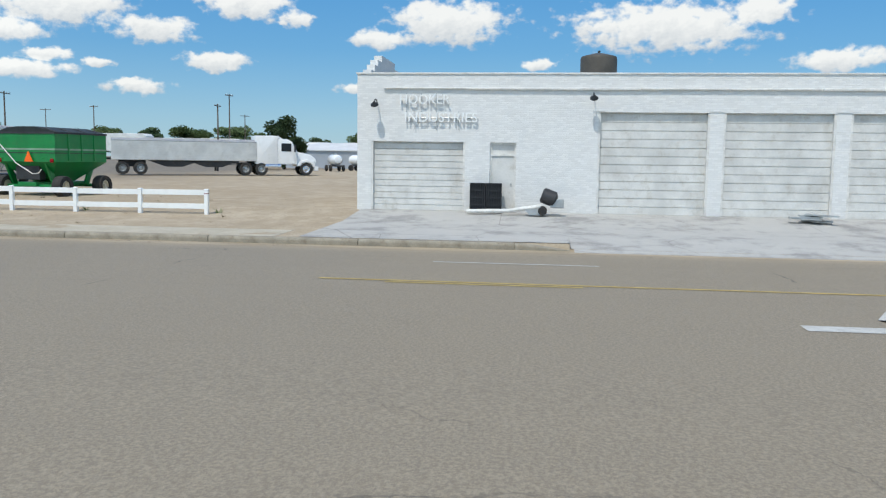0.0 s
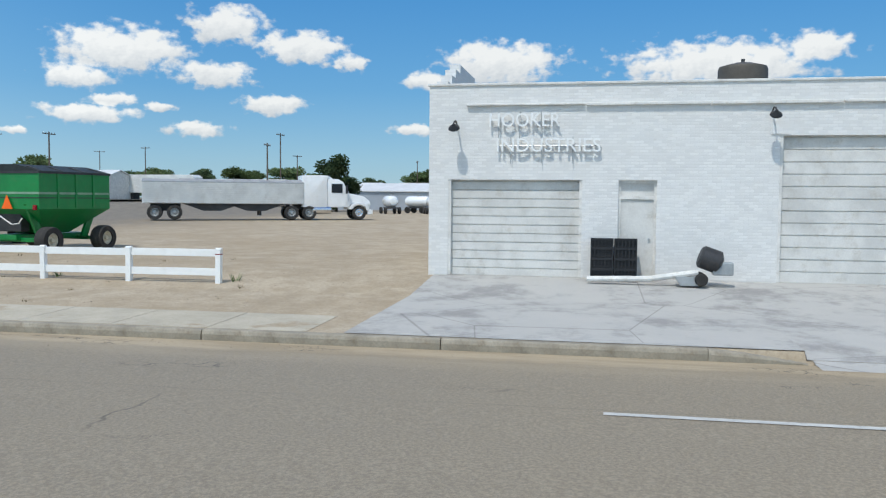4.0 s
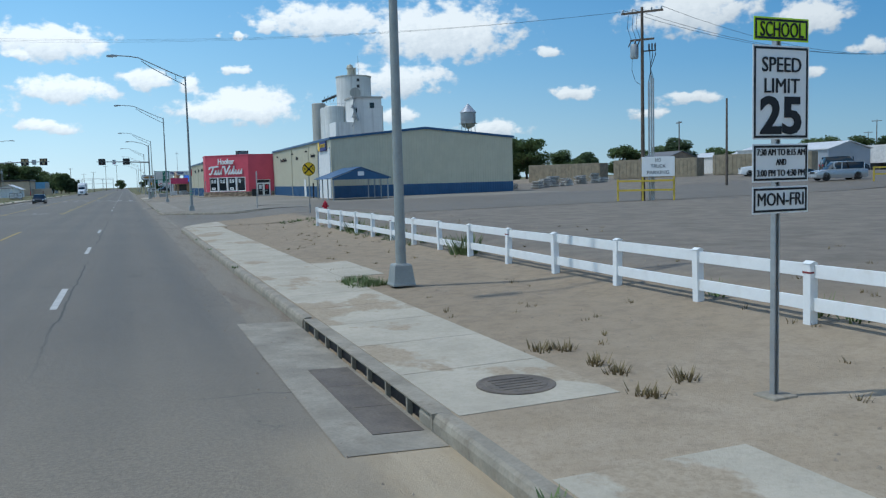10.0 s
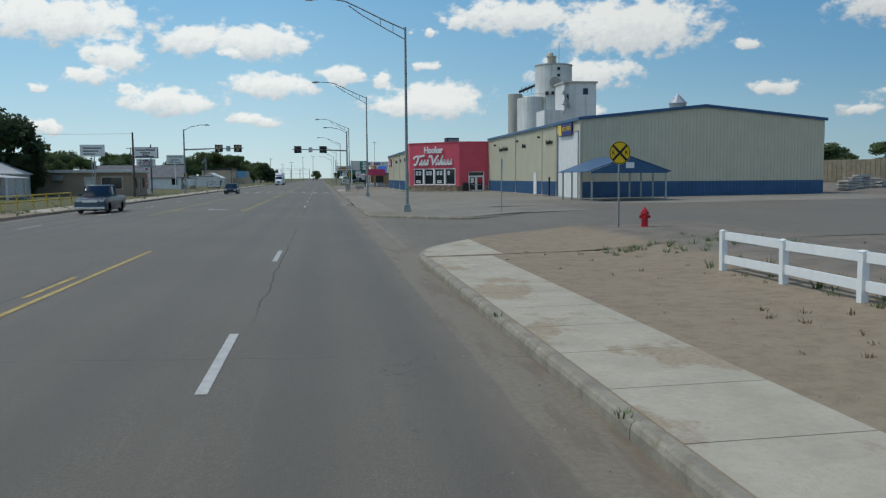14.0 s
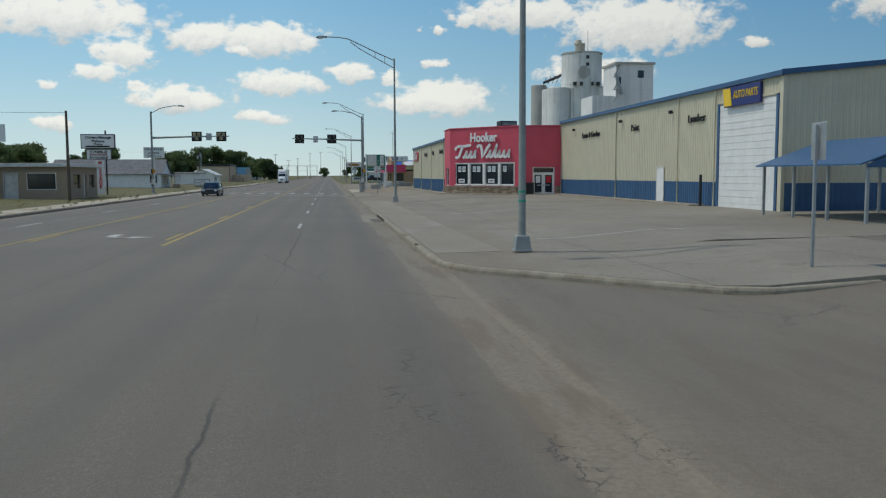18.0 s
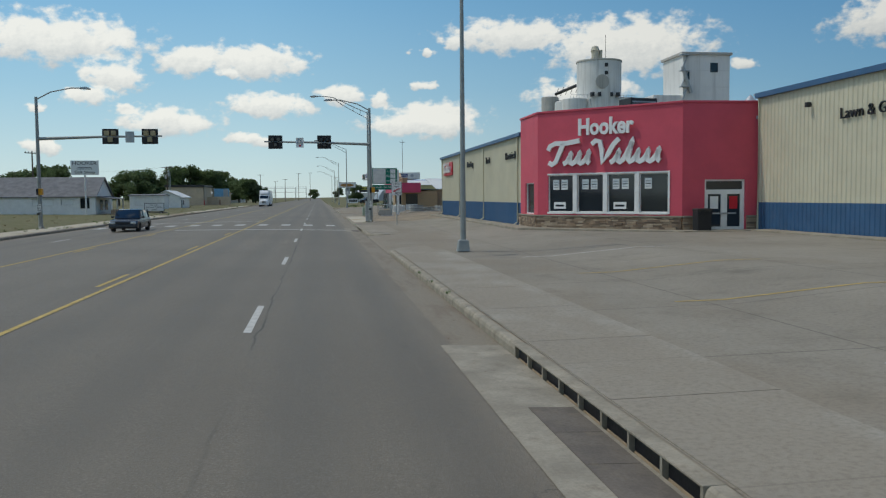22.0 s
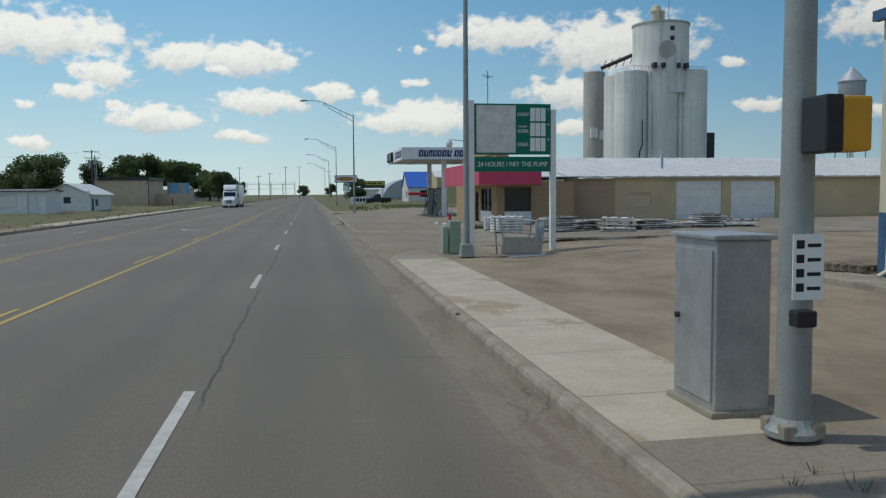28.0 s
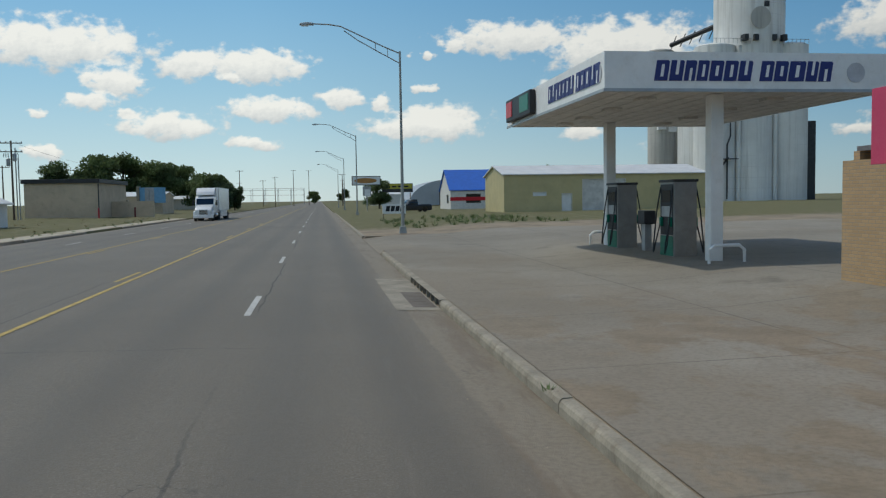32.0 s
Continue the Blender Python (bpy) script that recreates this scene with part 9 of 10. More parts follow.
for x in (-1.6, 0.3, 1.6):
    part("post", box(x - 0.06, x + 0.06, 0.03, 0.14, -0.2, 1.2), YELLOW_PAINT, yr)


def rail_signal(x, y):
    t = thing("railway_signal", x, y, gz(x, y), -40, "railway crossing signal with dark lamps and a raised arm", "railway signal", "railway signals")
    part("mast", rod((0, 0, 0), (0, 0, 5.2), 0.08, n=10), GREY_METAL, t)
    part("lamp_bar", box(-0.9, 0.9, -0.05, 0.05, 2.75, 2.87), BLACK, t)
    for u in (-0.8, -0.35, 0.35, 0.8):
        part("signal_lamp", rod((u, -0.1, 2.8), (u, 0.05, 2.8), 0.26, n=16), BLACK, t)
    for a in (45, -45):
        part("crossbuck", heap(box(-0.6, 0.6, -0.1, -0.07, -0.1, 0.1), Matrix.Translation((0, 0, 4.2)) @ Matrix.Rotation(radians(a), 4, "Y")), SIGN_WHITE, t)
    part("gate_arm", rod((0.3, 0.1, 1.0), (-0.2, 0.1, 8.5), 0.06, 0.03, n=6), OLD_WHITE, t)
    part("gate_box", box(0.1, 0.6, -0.1, 0.4, 0.6, 1.3, 0.03), GREY_METAL, t)


rail_signal(74.9, 48.0)
rail_signal(110, 70)

# sheds and wagons along the far side of the yard
for i, (x0, x1, y0, y1, h, wm, rm_) in enumerate(((88, 100, -60, -28, 4.2, STEEL_ROOF, STEEL_ROOF), (100, 110, -30, 6, 2.6, STEEL_ROOF, WHITE_ROOF), (104, 112, 40, 62, 3.4, OLD_WHITE, WHITE_ROOF), (92, 100, 78, 98, 3.2, STEEL_ROOF, WHITE_ROOF), (120, 132, 118, 150, 3.6, OLD_WHITE, WHITE_ROOF), (86, 92, 108, 116, 3.0, TIMBER, GREY_ROOF))):
    zz = gz(x0, (y0 + y1) / 2)
    shed("storage_shed", x0, x1, y0, y1, zz, h + zz, h + zz + 1.1, wm, rm_, ("long low metal storage shed by the railway", "long pale metal shed with a white roof", "white trailer home with a low roof", "grey metal shed by the railway", "long white low building beyond the yard", "small old timber shed by the yard")[i], "y", windows=(("w", y0 + 2, y0 + 4, 1.0, 2.0, GLASS), ("w", y1 - 5, y1 - 3, 1.0, 2.0, GLASS)))
for i in range(11):
    y = -42 + i * 15.5
    t = thing("railway_wagon", 112, y, gz(112, y), 90, "pale covered railway wagon on the far line", "railway wagon", "railway wagons")
    part("body", prism([(-6.8, 1.1), (6.8, 1.1), (6.8, 3.6), (6.3, 4.0), (-6.3, 4.0), (-6.8, 3.6)], 2.9, "xz", -1.45, 0.05), TRAILER_ALU if i % 2 else OLD_WHITE, t)
    for u in (-5.2, 5.2):
        part("bogie", box(u - 1.1, u + 1.1, -1.0, 1.0, -0.05, 1.1, 0.05), DARK_METAL, t)
ub2 = thing("steel_building", 77.9, 77.9, gz(77.9, 77.9), -40, "small grey-green steel equipment hut", "hut")
part("wall", box(-1.6, 1.6, -1.3, 1.3, 0, 3.1, 0.02), OLD_WHITE, ub2)
part("roof", box(-1.7, 1.7, -1.4, 1.4, 3.1, 3.2, 0.02), WHITE_ROOF, ub2)
part("door", box(-0.4, 0.4, -1.33, -1.3, 0.05, 2.1), OLD_WHITE, ub2)
RUST = surf("faded_tan_container", (0.30, 0.25, 0.17), 0.7, var=0.2, dirt=(0.2, 0.13, 0.08))
for i in range(3):
    x, y = 63.2 + 7.5 * i, 102.5 - 13.5 * i
    bx = thing("storage_container", x, y, gz(x, y), -62, "faded tan storage container at the back of the yard", "container", "storage containers")
    part("body", box(-6.6, 6.6, -1.25, 1.25, -0.05, 2.7, 0.03), RUST, bx)
    part("door", box(-6.64, -6.6, -1.2, 1.2, 0.1, 2.6), DARK_METAL, bx)
    for k in range(22):
        part("rib", box(-6.4 + 0.6 * k, -6.2 + 0.6 * k, -1.29, -1.25, 0.1, 2.6), RUST, bx)
for k in range(9):
    x, y = 44 + 1.9 * k, 83 + random.uniform(-4, 3)
    pallet_stack(x, y, random.uniform(0, 90), 7 + k % 4 * 2, "stack of grey building panels in the store yard")
car("crew_van", 69.5, 66.0, 150, 5.2, 0.98, 2.1, CAR_WHITE, "white service truck at the back of the yard", "suv", "truck")
car("dark_van", 73.0, 57.0, -30, 4.9, 0.95, 1.9, CAR_BLACK, "dark red-brown van parked by the railway", "suv", "van")

# ---- far side of the street ----
MOTEL = painted_brick("dull_tan_brick", (0.40, 0.31, 0.22), (0.33, 0.27, 0.20), bump=0.4)
SKY_BLUE = surf("faded_sky_blue_paint", (0.16, 0.36, 0.55), 0.6, var=0.12, bump=0.05, dirt=(0.35, 0.40, 0.42))
t = thing("motel", -40.5, 124.0, 0.35, label="low tan stone building with a flat roof and a dark window", category="building")
part("wall", wall_grid("y", 124.0, 0.3, -40.5, -27.6, 0.1, 3.2, [(-33.0, -31.9, 0.4, 2.6), (-31.0, -28.6, 1.2, 2.6)]), MOTEL, t, world=True)
part("wall", wall_grid("x", -27.9, 0.3, 124.3, 134, 0.1, 3.2, [(126, 128.2, 1.2, 2.5), (129.2, 130.2, 0.4, 2.5), (131, 133, 1.2, 2.5)]), MOTEL, t, world=True)
part("roof", box(-41, -27.2, 123.5, 134.2, 3.2, 3.55, 0.03), OLD_WHITE, t, "flat roof with a pale edge", world=True)
part("wall", box(-40.5, -27.9, 133.7, 134, 0.1, 3.2), MOTEL, t, world=True)
part("wall", box(-40.5, -40.2, 124.3, 133.7, 0.1, 3.2), MOTEL, t, world=True)
for a, b, c, d in ((-33.0, -31.9, 0.4, 2.6), (-31.0, -28.6, 1.2, 2.6)):
    w = part("door" if c < 1 else "window", box(a, b, 124.12, 124.15, c, d), OLD_WHITE if c < 1 else GLASS, t, world=True)
    part("frame", wall_grid("y", 123.97, 0.1, a - 0.08, b + 0.08, c - 0.08, d + 0.08, [(a, b, c, d)]), OLD_WHITE, w, world=True)
for a, b, c, d in ((126, 128.2, 1.2, 2.5), (129.2, 130.2, 0.4, 2.5), (131, 133, 1.2, 2.5)):
    part("window", box(-27.8, -27.75, a, b, c, d), GLASS if c > 1 else OLD_WHITE, t, world=True)
part("air_unit", box(-36.6, -35.4, 123.4, 124.0, 2.2, 2.9, 0.03), GREY_METAL, t, world=True)
t.location += Vector((1.35, -7.8, 0))
t = shed("porch_house", -47, -36, 98, 110, 0.4, 3.0, 5.4, OLD_WHITE, WHITE_ROOF, "old white house with a metal porch roof", "y", windows=(("s", -40, -38.5, 1.0, 2.3, GLASS),), category="house")
part("porch_roof", prism([(-38.5, 3.1), (-33.4, 2.5), (-33.4, 2.6), (-38.5, 3.2)], 6, "xz", 95.5), WHITE_ROOF, t, world=True)
for y in (96, 98.5, 101):
    part("porch_post", box(-33.8, -33.6, y - 0.1, y + 0.1, 0.3, 2.55), OLD_WHITE, t, world=True)
yf = thing("yellow_fence", -24.5, 68, 0.25, 0, "low yellow pipe fence beside the footway", "fence")
for k in range(6):
    part("post", rod((0, 3.4 * k, -0.1), (-0.03 * k, 3.4 * k, 1.05), 0.06, n=8), YELLOW_PAINT, yf)
for z in (0.5, 0.95):
    part("rail", rod((0, 0, z), (-0.15, 17, z), 0.05, n=8), YELLOW_PAINT, yf)

ms = thing("parlour_sign", -27.2, 130.9, 0.35, 0, "stack of white roadside sign boards on a post", "sign")
part("post", rod((0.7, 0.2, 0), (0.7, 0.2, 6.9), 0.09, n=10), DARK_METAL, ms)
p = part("main_board", box(-1.8, 1.75, -0.12, 0.12, 4.95, 6.5, 0.03), DARK_METAL, ms)
part("panel", box(-1.7, 1.65, -0.14, -0.12, 5.05, 6.4), SIGN_WHITE, p)
for s, z, w in (("Chinese Massage", 6.13, 2.7), ("Palace", 5.74, 1.3), ("Phone", 5.42, 0.9)):
    words("lettering", s, 0.36, SIGN_BLACK, p, pose(0, -0.15, z), width=w, bold=0.012)
part("number_bar", box(-1.3, 1.2, -0.15, -0.14, 5.1, 5.26), SIGN_BLACK, p)
p = part("lower_board", box(-1.25, 1.3, -0.1, 0.1, 3.75, 4.85, 0.02), DARK_METAL, ms)
part("panel", box(-1.2, 1.25, -0.12, -0.1, 3.8, 4.8), SIGN_WHITE, p)
for s, z, mm in (("TABLE", 4.6, SIGN_BLACK), ("SHOWER", 4.3, CAR_RED), ("AVAILABLE", 3.98, SIGN_BLACK)):
    words("lettering", s, 0.32, mm, p, pose(0, -0.13, z), width=1.9, bold=0.012)
p = part("tall_board", box(-0.3, 0.52, -0.08, 0.08, 0.0, 3.7, 0.02), SIGN_WHITE, ms)
for k, c in enumerate("MASSAGE"):
    words("lettering", c, 0.52, SIGN_RED, p, pose(0.11, -0.09, 3.42 - 0.43 * k), bold=0.02)
sg = thing("post_sign", -25.7, 97.0, -0.2, 0, "white roadside sign board on two posts", "sign")
p = part("board", box(-1.2, 1.2, -0.08, 0.08, 4.9, 6.1, 0.02), SIGN_WHITE, sg)
for k in range(3):
    part("letter_bar", box(-0.9, 0.9 - 0.3 * k, -0.09, -0.08, 5.7 - 0.3 * k, 5.8 - 0.3 * k), SIGN_BLACK, p)
for x in (-0.1, 0.15):
    part("post", rod((x, 0.1, 0.2), (x, 0.1, 5.0), 0.05, n=8), GREY_METAL, sg)

gf = shed("gift_shop", -49, -30.9, 183.7, 192.5, 0.35, 2.6, 5.1, WHITE, GREY_ROOF, "white shop with a grey shingle gable roof", "x", windows=(("s", -38.4, -36.0, 1.2, 2.0, SIGN_WHITE), ("s", -35.0, -33.6, 1.3, 2.0, SIGN_WHITE), ("s", -32.7, -31.6, 0.8, 2.1, GLASS), ("w", 186, 188, 0.9, 2.0, GLASS)))
part("gable_window", box(-30.9, -30.86, 186, 187.4, 0.9, 2.2), GLASS, gf, world=True)
part("gable_window", box(-30.9, -30.86, 188.6, 190, 0.9, 2.2), GLASS, gf, world=True)
part("porch_roof", prism([(-30.9, 2.6), (-28.9, 2.3), (-28.9, 2.4), (-30.9, 2.7)], 7, "xz", 184.2), GREY_ROOF, gf, world=True)
part("porch_wall", box(-29.2, -29.0, 184.4, 191, 0.2, 0.95), BROWN_BRICK, gf, "low brick porch wall", world=True)
for y in (184.5, 187.5, 190.8):
    part("porch_post", box(-29.15, -29.0, y - 0.08, y + 0.08, 0.2, 2.35), WHITE, gf, world=True)
gs = thing("shop_sign", -31.65, 182.3, 0.3, 0, "white shop sign board on a white post", "sign")
part("post", rod((0, 0, 0), (0, 0, 5.3), 0.11, n=10), WHITE, gs)
p = part("board", box(-1.67, 1.67, -0.1, 0.1, 5.05, 6.85, 0.03), SIGN_WHITE, gs)
words("lettering", "HOOKER", 0.62, SIGN_BLACK, p, pose(0, -0.12, 6.5), width=2.9)
words("lettering", "Gift Shop", 0.5, SIGN_BLACK, p, pose(0, -0.12, 5.38), width=2.4)
part("letter_bar", box(-0.8, 0.8, -0.115, -0.1, 5.95, 6.02), SIGN_BLACK, p)
part("letter_bar", box(-0.9, 0.9, -0.115, -0.1, 5.76, 5.83), SIGN_BLACK, p)
ts = thing("trailer_sign", -25.6, 194.8, -0.05, 0, "white portable sign on a small wheeled trailer", "sign")
p = part("board", box(-1.5, 1.2, -0.06, 0.06, 0.55, 1.75, 0.02), DARK_METAL, ts)
part("panel", box(-1.42, 1.12, -0.08, -0.06, 0.62, 1.68), SIGN_WHITE, p)
for s, z, w in (("Get Your", 1.48, 1.1), ("Hooker T Shirts", 1.15, 2.1), ("Here", 0.82, 0.7)):
    words("lettering", s, 0.3, SIGN_BLACK, p, pose(-0.15, -0.085, z), width=w)
part("frame", box(-1.4, 1.6, -0.3, 0.3, 0.35, 0.45, 0.02), DARK_METAL, ts)
for s in (-0.45, 0.45):
    wheel(ts, 0.8, s, 0.28, 0.18)
shed("white_shed", -37.5, -31.5, 234.2, 240, 0.3, 2.9, 3.05, WHITE, GREY_ROOF, "small white flat-roofed shed with trimmed panels", "x", windows=(("s", -33.4, -32.4, 0.0, 2.2, WHITE), ("s", -36.5, -34.6, 0.8, 2.2, WHITE)))
t = shed("white_cottage", -36.7, -31.0, 251.2, 263, 0.3, 2.45, 3.9, WHITE, WHITE_ROOF, "small white cottage with a pale metal roof", "y", windows=(("s", -34.3, -33.4, 1.1, 1.9, DARK_METAL), ("s", -34.4, -33.7, 2.2, 2.7, DARK_METAL)), category="house", overhang=0.45)
part("side_window", box(-31.0, -30.96, 254, 255.2, 1.0, 1.9), DARK_METAL, t, world=True)
part("side_door", box(-31.0, -30.95, 252, 252.9, 0.1, 2.0), DARK_METAL, t, world=True)
tn = thing("stucco_hall", -46.2, 298.0, 0.5, label="windowless tan stucco hall with a dark roof edge", category="building")
part("wall", box(-43.2, -33.4, 304.7, 322, 0.1, 5.4), STUCCO, tn, world=True)
part("roof_edge", box(-43.5, -33.1, 304.4, 322.3, 5.3, 5.9, 0.03), DARK_METAL, tn, world=True)
part("corner_pipe", rod((-33.3, 304.6, 0.3), (-33.3, 304.6, 5.2), 0.08), DARK_METAL, tn, world=True)
part("screen_wall", box(-33.4, -27.2, 312, 312.3, 0.1, 2.7), STUCCO, tn, "low tan wall", world=True)
bm_ = shed("blue_porch_shop", -42, -31, 340, 352, 0.5, 3.6, 4.4, STUCCO, WHITE_ROOF, "tan shop with a pale roof and a blue front", "x", windows=(("s", -40, -37, 1.0, 2.4, GLASS), ("w", 343, 346, 1.0, 2.4, GLASS)))
part("blue_front", box(-34.9, -30.2, 338.6, 338.8, 2.4, 5.2), SKY_BLUE, bm_, world=True)
part("front_post", box(-35.2, -34.7, 338.4, 339.9, 0.2, 5.4), KERB, bm_, world=True)
shed("flat_house", -50, -34, 420, 440, 0.5, 3.3, 4.2, OLD_WHITE, WHITE_ROOF, "low white house among trees", "x", windows=(("s", -46, -43, 1.0, 2.2, GLASS),), category="house")
shed("far_shop", 14, 30, 450, 470, 0.6, 4.0, 5.0, OLD_WHITE, WHITE_ROOF, "far white roadside shop", "x")
shed("far_house", -62, -48, 250, 262, 0.5, 3.0, 5.2, STUCCO, GREY_ROOF, "tan house behind trees", "x", category="house")
ss = thing("substation", -46, 640, 0.6, 0, "steel lattice of an electricity substation", "substation")
for i in range(6):
    part("column", rod((i * 7, 0, 0), (i * 7, 0, 8), 0.11, n=6), GREY_METAL, ss)
    part("column", rod((i * 7, 12, 0), (i * 7, 12, 9), 0.11, n=6), GREY_METAL, ss)
for z in (5, 7.7):
    part("beam", rod((0, 0, z), (35, 0, z), 0.09, n=6), GREY_METAL, ss)
part("beam", rod((0, 12, 8.8), (35, 12, 8.8), 0.09, n=6), GREY_METAL, ss)
for (x, y, mm) in ((-33.2, 304, SIGN_RED), (-30, 312, CAR_RED)):
    pp = thing("marker_post", x, y, 0.4, 0, "short dark red post on the verge", "post", "verge posts")
    part("pole", rod((0, 0, -0.1), (0, 0, 1.3), 0.12, 0.1, n=10), mm, pp)
    part("cap", rod((0, 0, 1.3), (0, 0, 1.4), 0.14, 0.05, n=10), mm, pp)
st_ = thing("route_sign", -29.0, 318, 0.4, 0, "back of a road sign on a post", "road sign")
channel_post(st_, 4.2)
part("plate", box(-0.7, 0.7, 0.04, 0.05, 2.2, 4.4), GREY_METAL, st_)


# ---- trees, weeds and litter ----
def leaf_cloud(rng, lobes, count, size):
    v, f = [], []
    for _ in range(count):
        c, r = lobes[rng.randrange(len(lobes))]
        d = Vector((rng.gauss(0, 1), rng.gauss(0, 1), rng.gauss(0, 1)))
        d.normalize()
        k = rng.uniform(0.55, 1.08) if rng.random() < 0.85 else rng.uniform(0.1, 0.55)
        p = Vector((c[0] + d.x * r[0] * k, c[1] + d.y * r[1] * k, c[2] + d.z * r[2] * k))
        a = Vector((rng.gauss(0, 1), rng.gauss(0, 1), rng.gauss(0, 1))).normalized()
        b = a.orthogonal().normalized()
        s = size * rng.uniform(0.5, 1.3)
        n = len(v)
        v += [p - a * s, p + b * s * 0.55, p + a * s, p - b * s * 0.55]
        f.append((n, n + 1, n + 2, n + 3))
    return v, f


def tree_meshes(seed, h, spread, size, count, leaf, squat=0.3):
    rng = random.Random(seed)
    trunk = bmesh.new()
    top = Vector((rng.uniform(-0.3, 0.3), rng.uniform(-0.3, 0.3), h * 0.62))
    tube([(0, 0, -0.3), (0.05, 0.02, h * 0.2), tuple(top * 0.6), tuple(top)], [h * 0.035, h * 0.028, h * 0.018, h * 0.008], 8, trunk)
    lobes = []
    for i in range(17):
        a = 6.283 * i / 8.5 + rng.uniform(-0.3, 0.3)
        rr = spread * rng.uniform(0.2, 0.72)
        z = h * rng.uniform(squat + 0.08, 0.86)
        rr *= 1.0 - 0.45 * max(0, z / h - 0.55)
        c = (rr * math.cos(a), rr * math.sin(a), z)
        lobes.append((c, (spread * rng.uniform(0.28, 0.45), spread * rng.uniform(0.28, 0.45), h * rng.uniform(0.10, 0.19))))
        tube([tuple(top * rng.uniform(0.35, 0.9)), (c[0] * 0.5, c[1] * 0.5, z * 0.85), c], [h * 0.012, h * 0.008, h * 0.003], 5, trunk)
    lobes.append(((0, 0, h * 0.8), (spread * 0.4, spread * 0.4, h * 0.18)))
    tm, cm = bpy.data.meshes.new("trunk"), bpy.data.meshes.new("crown")
    trunk.to_mesh(tm)
    trunk.free()
    v, f = leaf_cloud(rng, lobes, count, size)
    cm.from_pydata(v, [], f)
    tm.materials.append(BARK)
    cm.materials.append(leaf)
    return tm, cm


BROAD = [tree_meshes(s, 8.0, 4.2, 0.27, 7000, LEAF, 0.16) for s in (3, 8, 15)]
CEDAR = [tree_meshes(s, 7.0, 3.0, 0.25, 7000, LEAF_DARK, 0.05) for s in (21, 34)]


def tree(x, y, k=1.0, kind="broad", label="broad leafy green tree with an uneven crown", seed=0, wide=1.0):
    tm, cm = (BROAD if kind == "broad" else CEDAR)[seed % (3 if kind == "broad" else 2)]
    t = thing("tree", x, y, gz(x, y), seed * 77 % 360, label, "tree", "trees beside the street")
    t.scale = (k * wide, k * wide, k)
    part("trunk", tm, None, t)
    part("crown", cm, None, t)


for i, (x, y, k, kd) in enumerate(((-43.5, 113.5, 1.62, "cedar"), (-38.8, 112.5, 1.42, "cedar"), (-52, 112, 1.5, "broad"), (-36.6, 111, 0.75, "cedar"), (-55, 180, 0.9, "broad"), (-50, 215, 0.8, "broad"), (-48, 196, 0.8, "cedar"), (-56, 392, 1.7, "broad"), (-50, 398, 1.75, "broad"), (-45, 410, 1.55, "broad"), (-63, 390, 1.5, "broad"), (-52, 440, 1.6, "broad"), (-47, 461, 1.75, "broad"), (-42, 470, 1.45, "broad"), (-37, 440, 1.2, "broad"), (-46, 283, 1.1, "broad"), (-51, 286, 0.95, "broad"), (-41.5, 152, 0.7, "broad"), (-30, 400, 1.15, "broad"), (-26.5, 398, 1.05, "cedar"), (-34, 412, 1.1, "broad"), (-24.5, 405, 0.85, "cedar"), (-30, 430, 1.1, "broad"), (-68, 230, 1.1, "broad"), (-60, 205, 1.0, "broad"), (-62, 275, 1.2, "broad"), (-72, 300, 1.3, "broad"), (40, 330, 0.9, "broad"), (36, 345, 0.8, "broad"), (9.5, 352, 0.75, "broad"), (-6, 700, 1.0, "broad"), (12, 690, 1.1, "broad"))):
    tree(x, y, k, kd, "broad leafy green tree with an uneven crown" if kd == "broad" else "dense dark cedar tree", i)
for i in range(74):
    a = radians(-124 + i * 1.55 + random.uniform(-0.7, 0.7))
    d = random.uniform(165, 235)
    x, y = d * math.sin(-a), -10 + d * math.cos(a)
    if y > 190 and x < 95:
        continue
    tree(x, y, random.choice((0.6, 0.7, 0.8, 0.95, 1.1)) * (1.08 if i < 40 else 1.0), "broad" if i % 4 else "cedar", "far leafy tree beyond the yard", i, 1.35)
tree(82, -4, 0.95, "cedar", "dense dark cedar tree", 2)


def tufts(name, places, mat, label, hmin, hmax, blades=16):
    rng = random.Random(5)
    v, f = [], []
    for x, y, s in places:
        for _ in range(blades):
            a, r = rng.uniform(0, 6.283), rng.uniform(0, 0.22) * s
            p = Vector((x + r * math.cos(a), y + r * math.sin(a), gz(x, y) - 0.01))
            h = rng.uniform(hmin, hmax) * s
            tip = p + Vector((math.cos(a) * h * 0.6, math.sin(a) * h * 0.6, h))
            w = Vector((-math.sin(a), math.cos(a), 0)) * 0.02 * s
            n = len(v)
            v += [p - w, p + w, tip]
            f.append((n, n + 1, n + 2))
    me = bpy.data.meshes.new(name)
    me.from_pydata(v, [], f)
    me.materials.append(mat)
    return tagged(new(name, me), label, "weeds", kind="stuff")


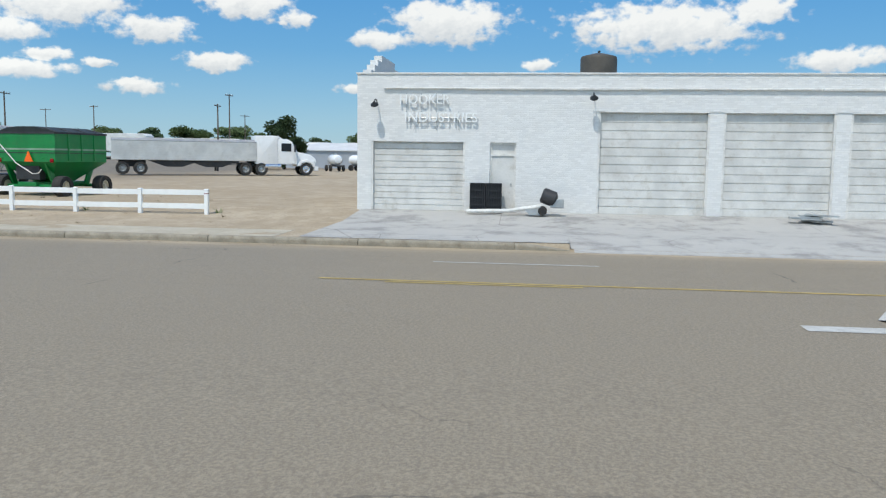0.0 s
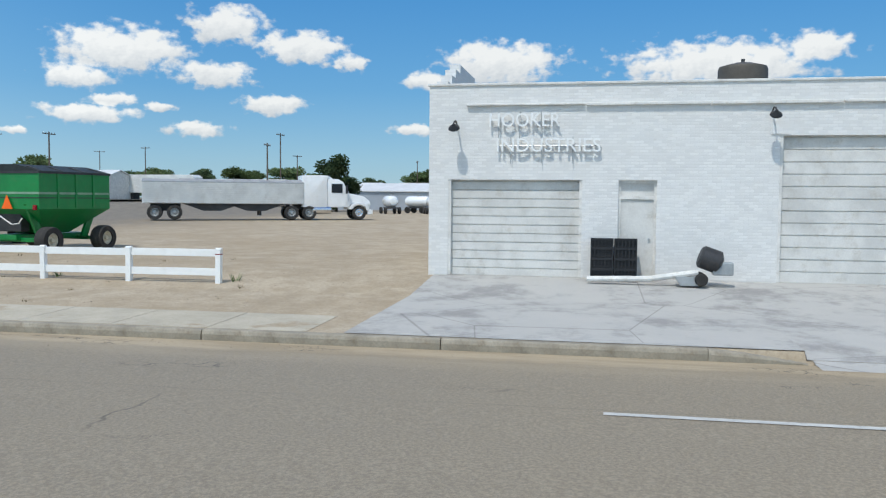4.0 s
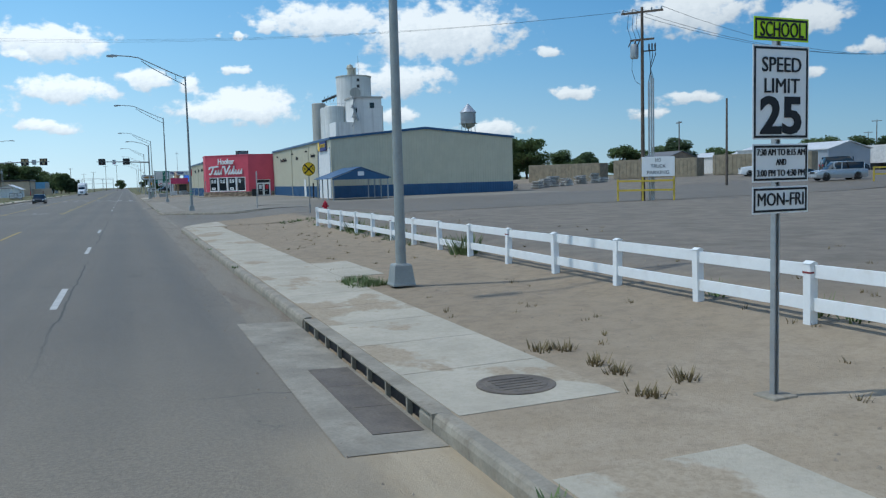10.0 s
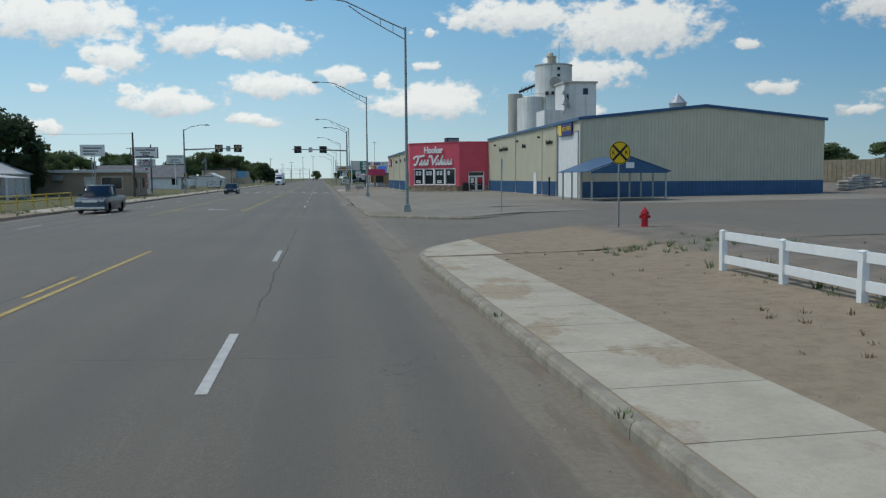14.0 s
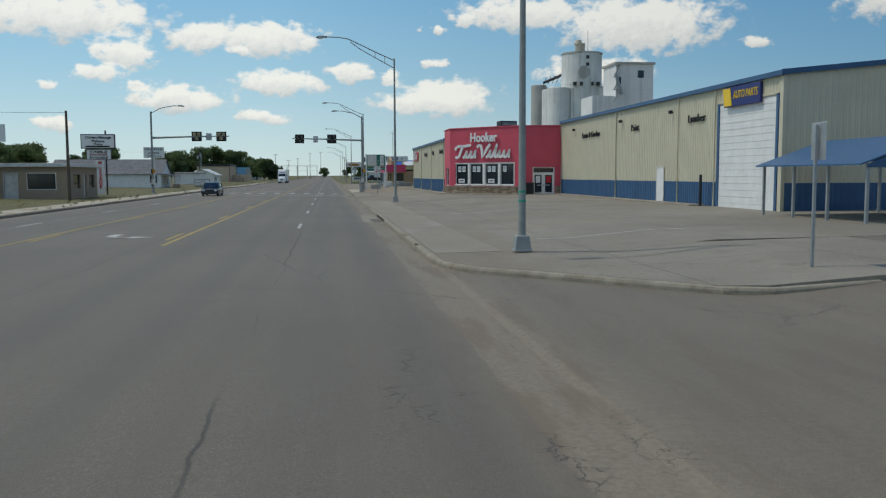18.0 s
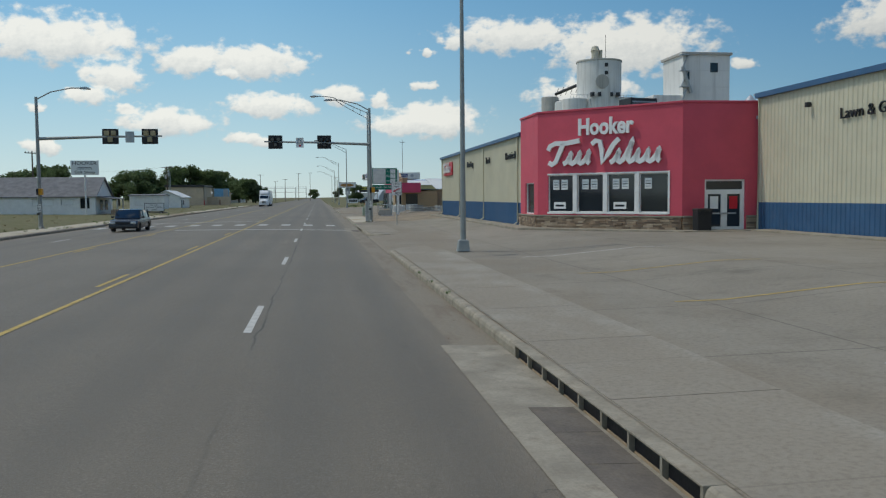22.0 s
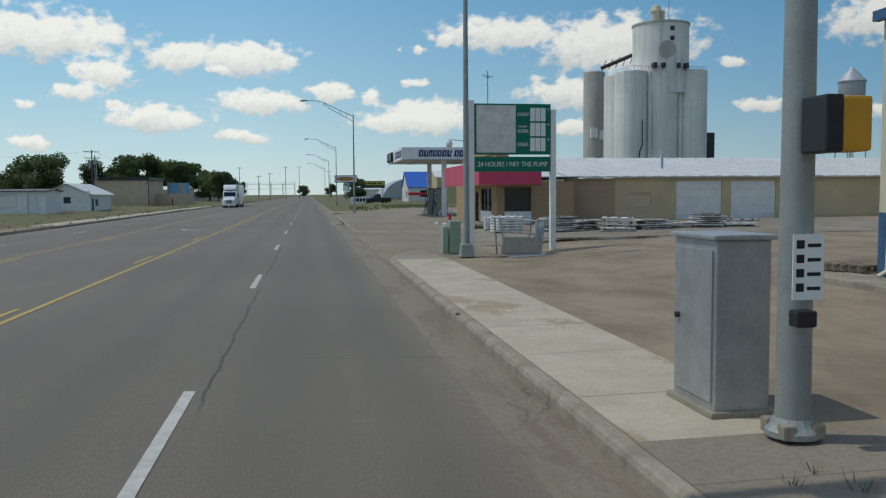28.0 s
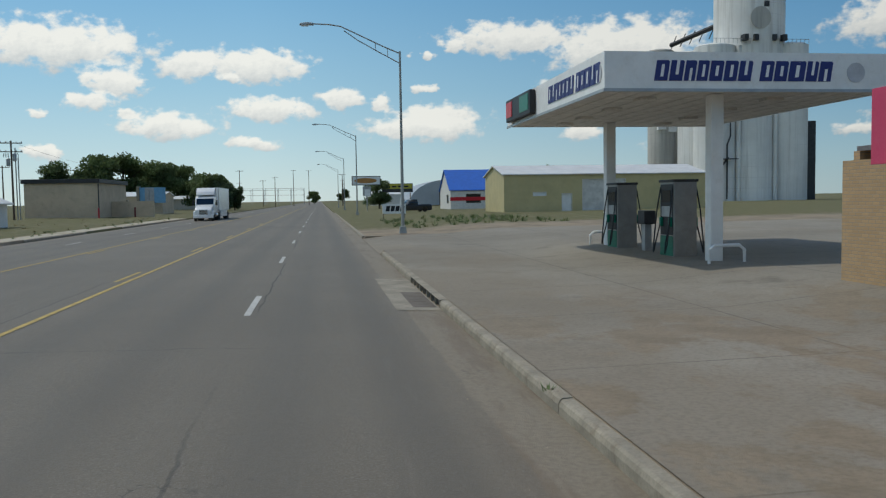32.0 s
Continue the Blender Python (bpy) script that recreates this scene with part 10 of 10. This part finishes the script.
rg = random.Random(9)
green = [(2.1 + rg.uniform(-0.45, 0.4), 1.6 + rg.uniform(-0.6, 0.7), 0.5) for _ in range(52)] + [(5.95 + rg.uniform(-0.08, 0.08), 5.55 + rg.uniform(-0.1, 0.1), 1.9) for _ in range(6)] + [(6.1 + rg.uniform(-0.15, 0.25), F0 + bay * rg.randrange(22) + rg.uniform(-0.3, 0.3), rg.uniform(0.5, 1.0)) for _ in range(16)]
green += [(9.0 + rg.uniform(-0.8, 1.2), -10.6 + rg.uniform(-1.0, 0.8), 1.1) for _ in range(60)] + [(rg.uniform(4.5, 10), rg.uniform(27, 33), 0.6) for _ in range(90)] + [(6.1 + rg.uniform(-0.5, 0.9), rg.uniform(8, 25), rg.uniform(0.3, 1.0)) for _ in range(70)] + [(6.1, 17.6 + rg.uniform(-0.3, 0.3), 1.7) for _ in range(8)]
green += [(-20.95 - rg.uniform(0.0, 2.5), rg.uniform(60, 300), 0.8) for _ in range(120)] + [(rg.uniform(3.2, 16), rg.uniform(240, 268), 1.2) for _ in range(160)] + [(8.4 + rg.uniform(-0.6, 0.0), 119 + rg.uniform(0, 32), 0.7) for _ in range(24)] + [(1.2, 141.0, 0.35), (1.3, 140.6, 0.45), (0.9, 140.8, 0.35)]
green += [(6.5 + rg.uniform(-0.3, 0.3), 180.4 + rg.uniform(-0.3, 0.3), 1.0) for _ in range(14)]
tufts("green_weeds", green, WEED, "green weeds in clumps along the fence and verges", 0.12, 0.34)
dry = [(x + rg.uniform(-0.08, 0.08), y + rg.uniform(-0.08, 0.08), 0.75) for x, y in ((2.1, -6.2), (2.4, -6.4), (2.4, -7.2), (2.4, -7.7), (2.1, -8.55), (2.8, -8.25)) for _ in range(4)] + [(rg.uniform(1.9, 6.6), rg.uniform(-28, 34), rg.uniform(0.3, 0.6)) for _ in range(110)] + [(-21 - rg.uniform(2, 30), rg.uniform(40, 300), 1.0) for _ in range(400)] + [(rg.uniform(7, 13), rg.uniform(-30, 34), 0.5) for _ in range(60)]
tufts("dry_weeds", dry, DRY_WEED, "dry straw-coloured weeds on the sandy verge", 0.06, 0.2, 12)
tufts("kerb_weeds", [(0.02, y, 0.6) for y in (-20.5, -10.5, -12.1, 7.0, 14.0, 19.5, 62, 66, 90, 92.5, 95, 136.5, 150, 190)], WEED, "small weeds in the kerb joints", 0.08, 0.16)


def pebbles(name, count, spots, mat, label):
    rng = random.Random(12)
    v, f = [], []
    for _ in range(count):
        x0, x1, y0, y1, s = spots[rng.randrange(len(spots))]
        x, y, r = rng.uniform(x0, x1), rng.uniform(y0, y1), s * rng.uniform(0.4, 1.4)
        z = gz(x, y)
        n = len(v)
        v += [(x + r, y, z), (x, y + r * 0.8, z), (x - r * 0.9, y, z), (x, y - r, z), (x + r * 0.1, y, z + r * 0.8)]
        f += [(n, n + 1, n + 4), (n + 1, n + 2, n + 4), (n + 2, n + 3, n + 4), (n + 3, n, n + 4)]
    me = bpy.data.meshes.new(name)
    me.from_pydata(v, [], f)
    me.materials.append(mat)
    return tagged(new(name, me), label, "gravel", kind="stuff")


pebbles("loose_stones", 1900, [(-1.3, -0.05, -30, 33, 0.018), (1.9, 6.5, -30, 34, 0.025), (-1.0, -0.05, 56, 230, 0.018), (0.3, 7, 150, 168, 0.022), (6.5, 14, -30, 30, 0.03), (1.9, 6.5, -30, 34, 0.02)], surf("pebble", (0.30, 0.245, 0.18), 0.9, var=0.3), "loose stones and clods along the gutter and verge")
db = thing("dry_brush", 1.17, -15.9, 0.19, 0, "clump of dead brush blown onto the footway", "brush")
b = bmesh.new()
rr = random.Random(4)
for _ in range(70):
    a, l = rr.uniform(0, 6.283), rr.uniform(0.1, 0.3)
    tube([(0, 0, 0.02), (l * 0.6 * math.cos(a), l * 0.6 * math.sin(a), rr.uniform(0.03, 0.14)), (l * math.cos(a), l * math.sin(a), rr.uniform(0.0, 0.12))], 0.006, 3, b)
part("brush", b, DRY_WEED, db)
mh = thing("manhole_cover", 1.15, -7.6, 0.2005, 0, "round iron manhole cover in the footway", "manhole")
part("cover", lathe([(0.42, -0.03), (0.42, 0.004), (0.39, 0.008), (0.37, 0.002), (0.33, 0.002), (0.32, 0.008), (0.002, 0.008)], 32), RUSTY, mh)
for k in range(5):
    part("tread_bar", box(-0.24, 0.24, -0.2 + 0.1 * k - 0.015, -0.2 + 0.1 * k + 0.015, 0.006, 0.014), RUSTY, mh)
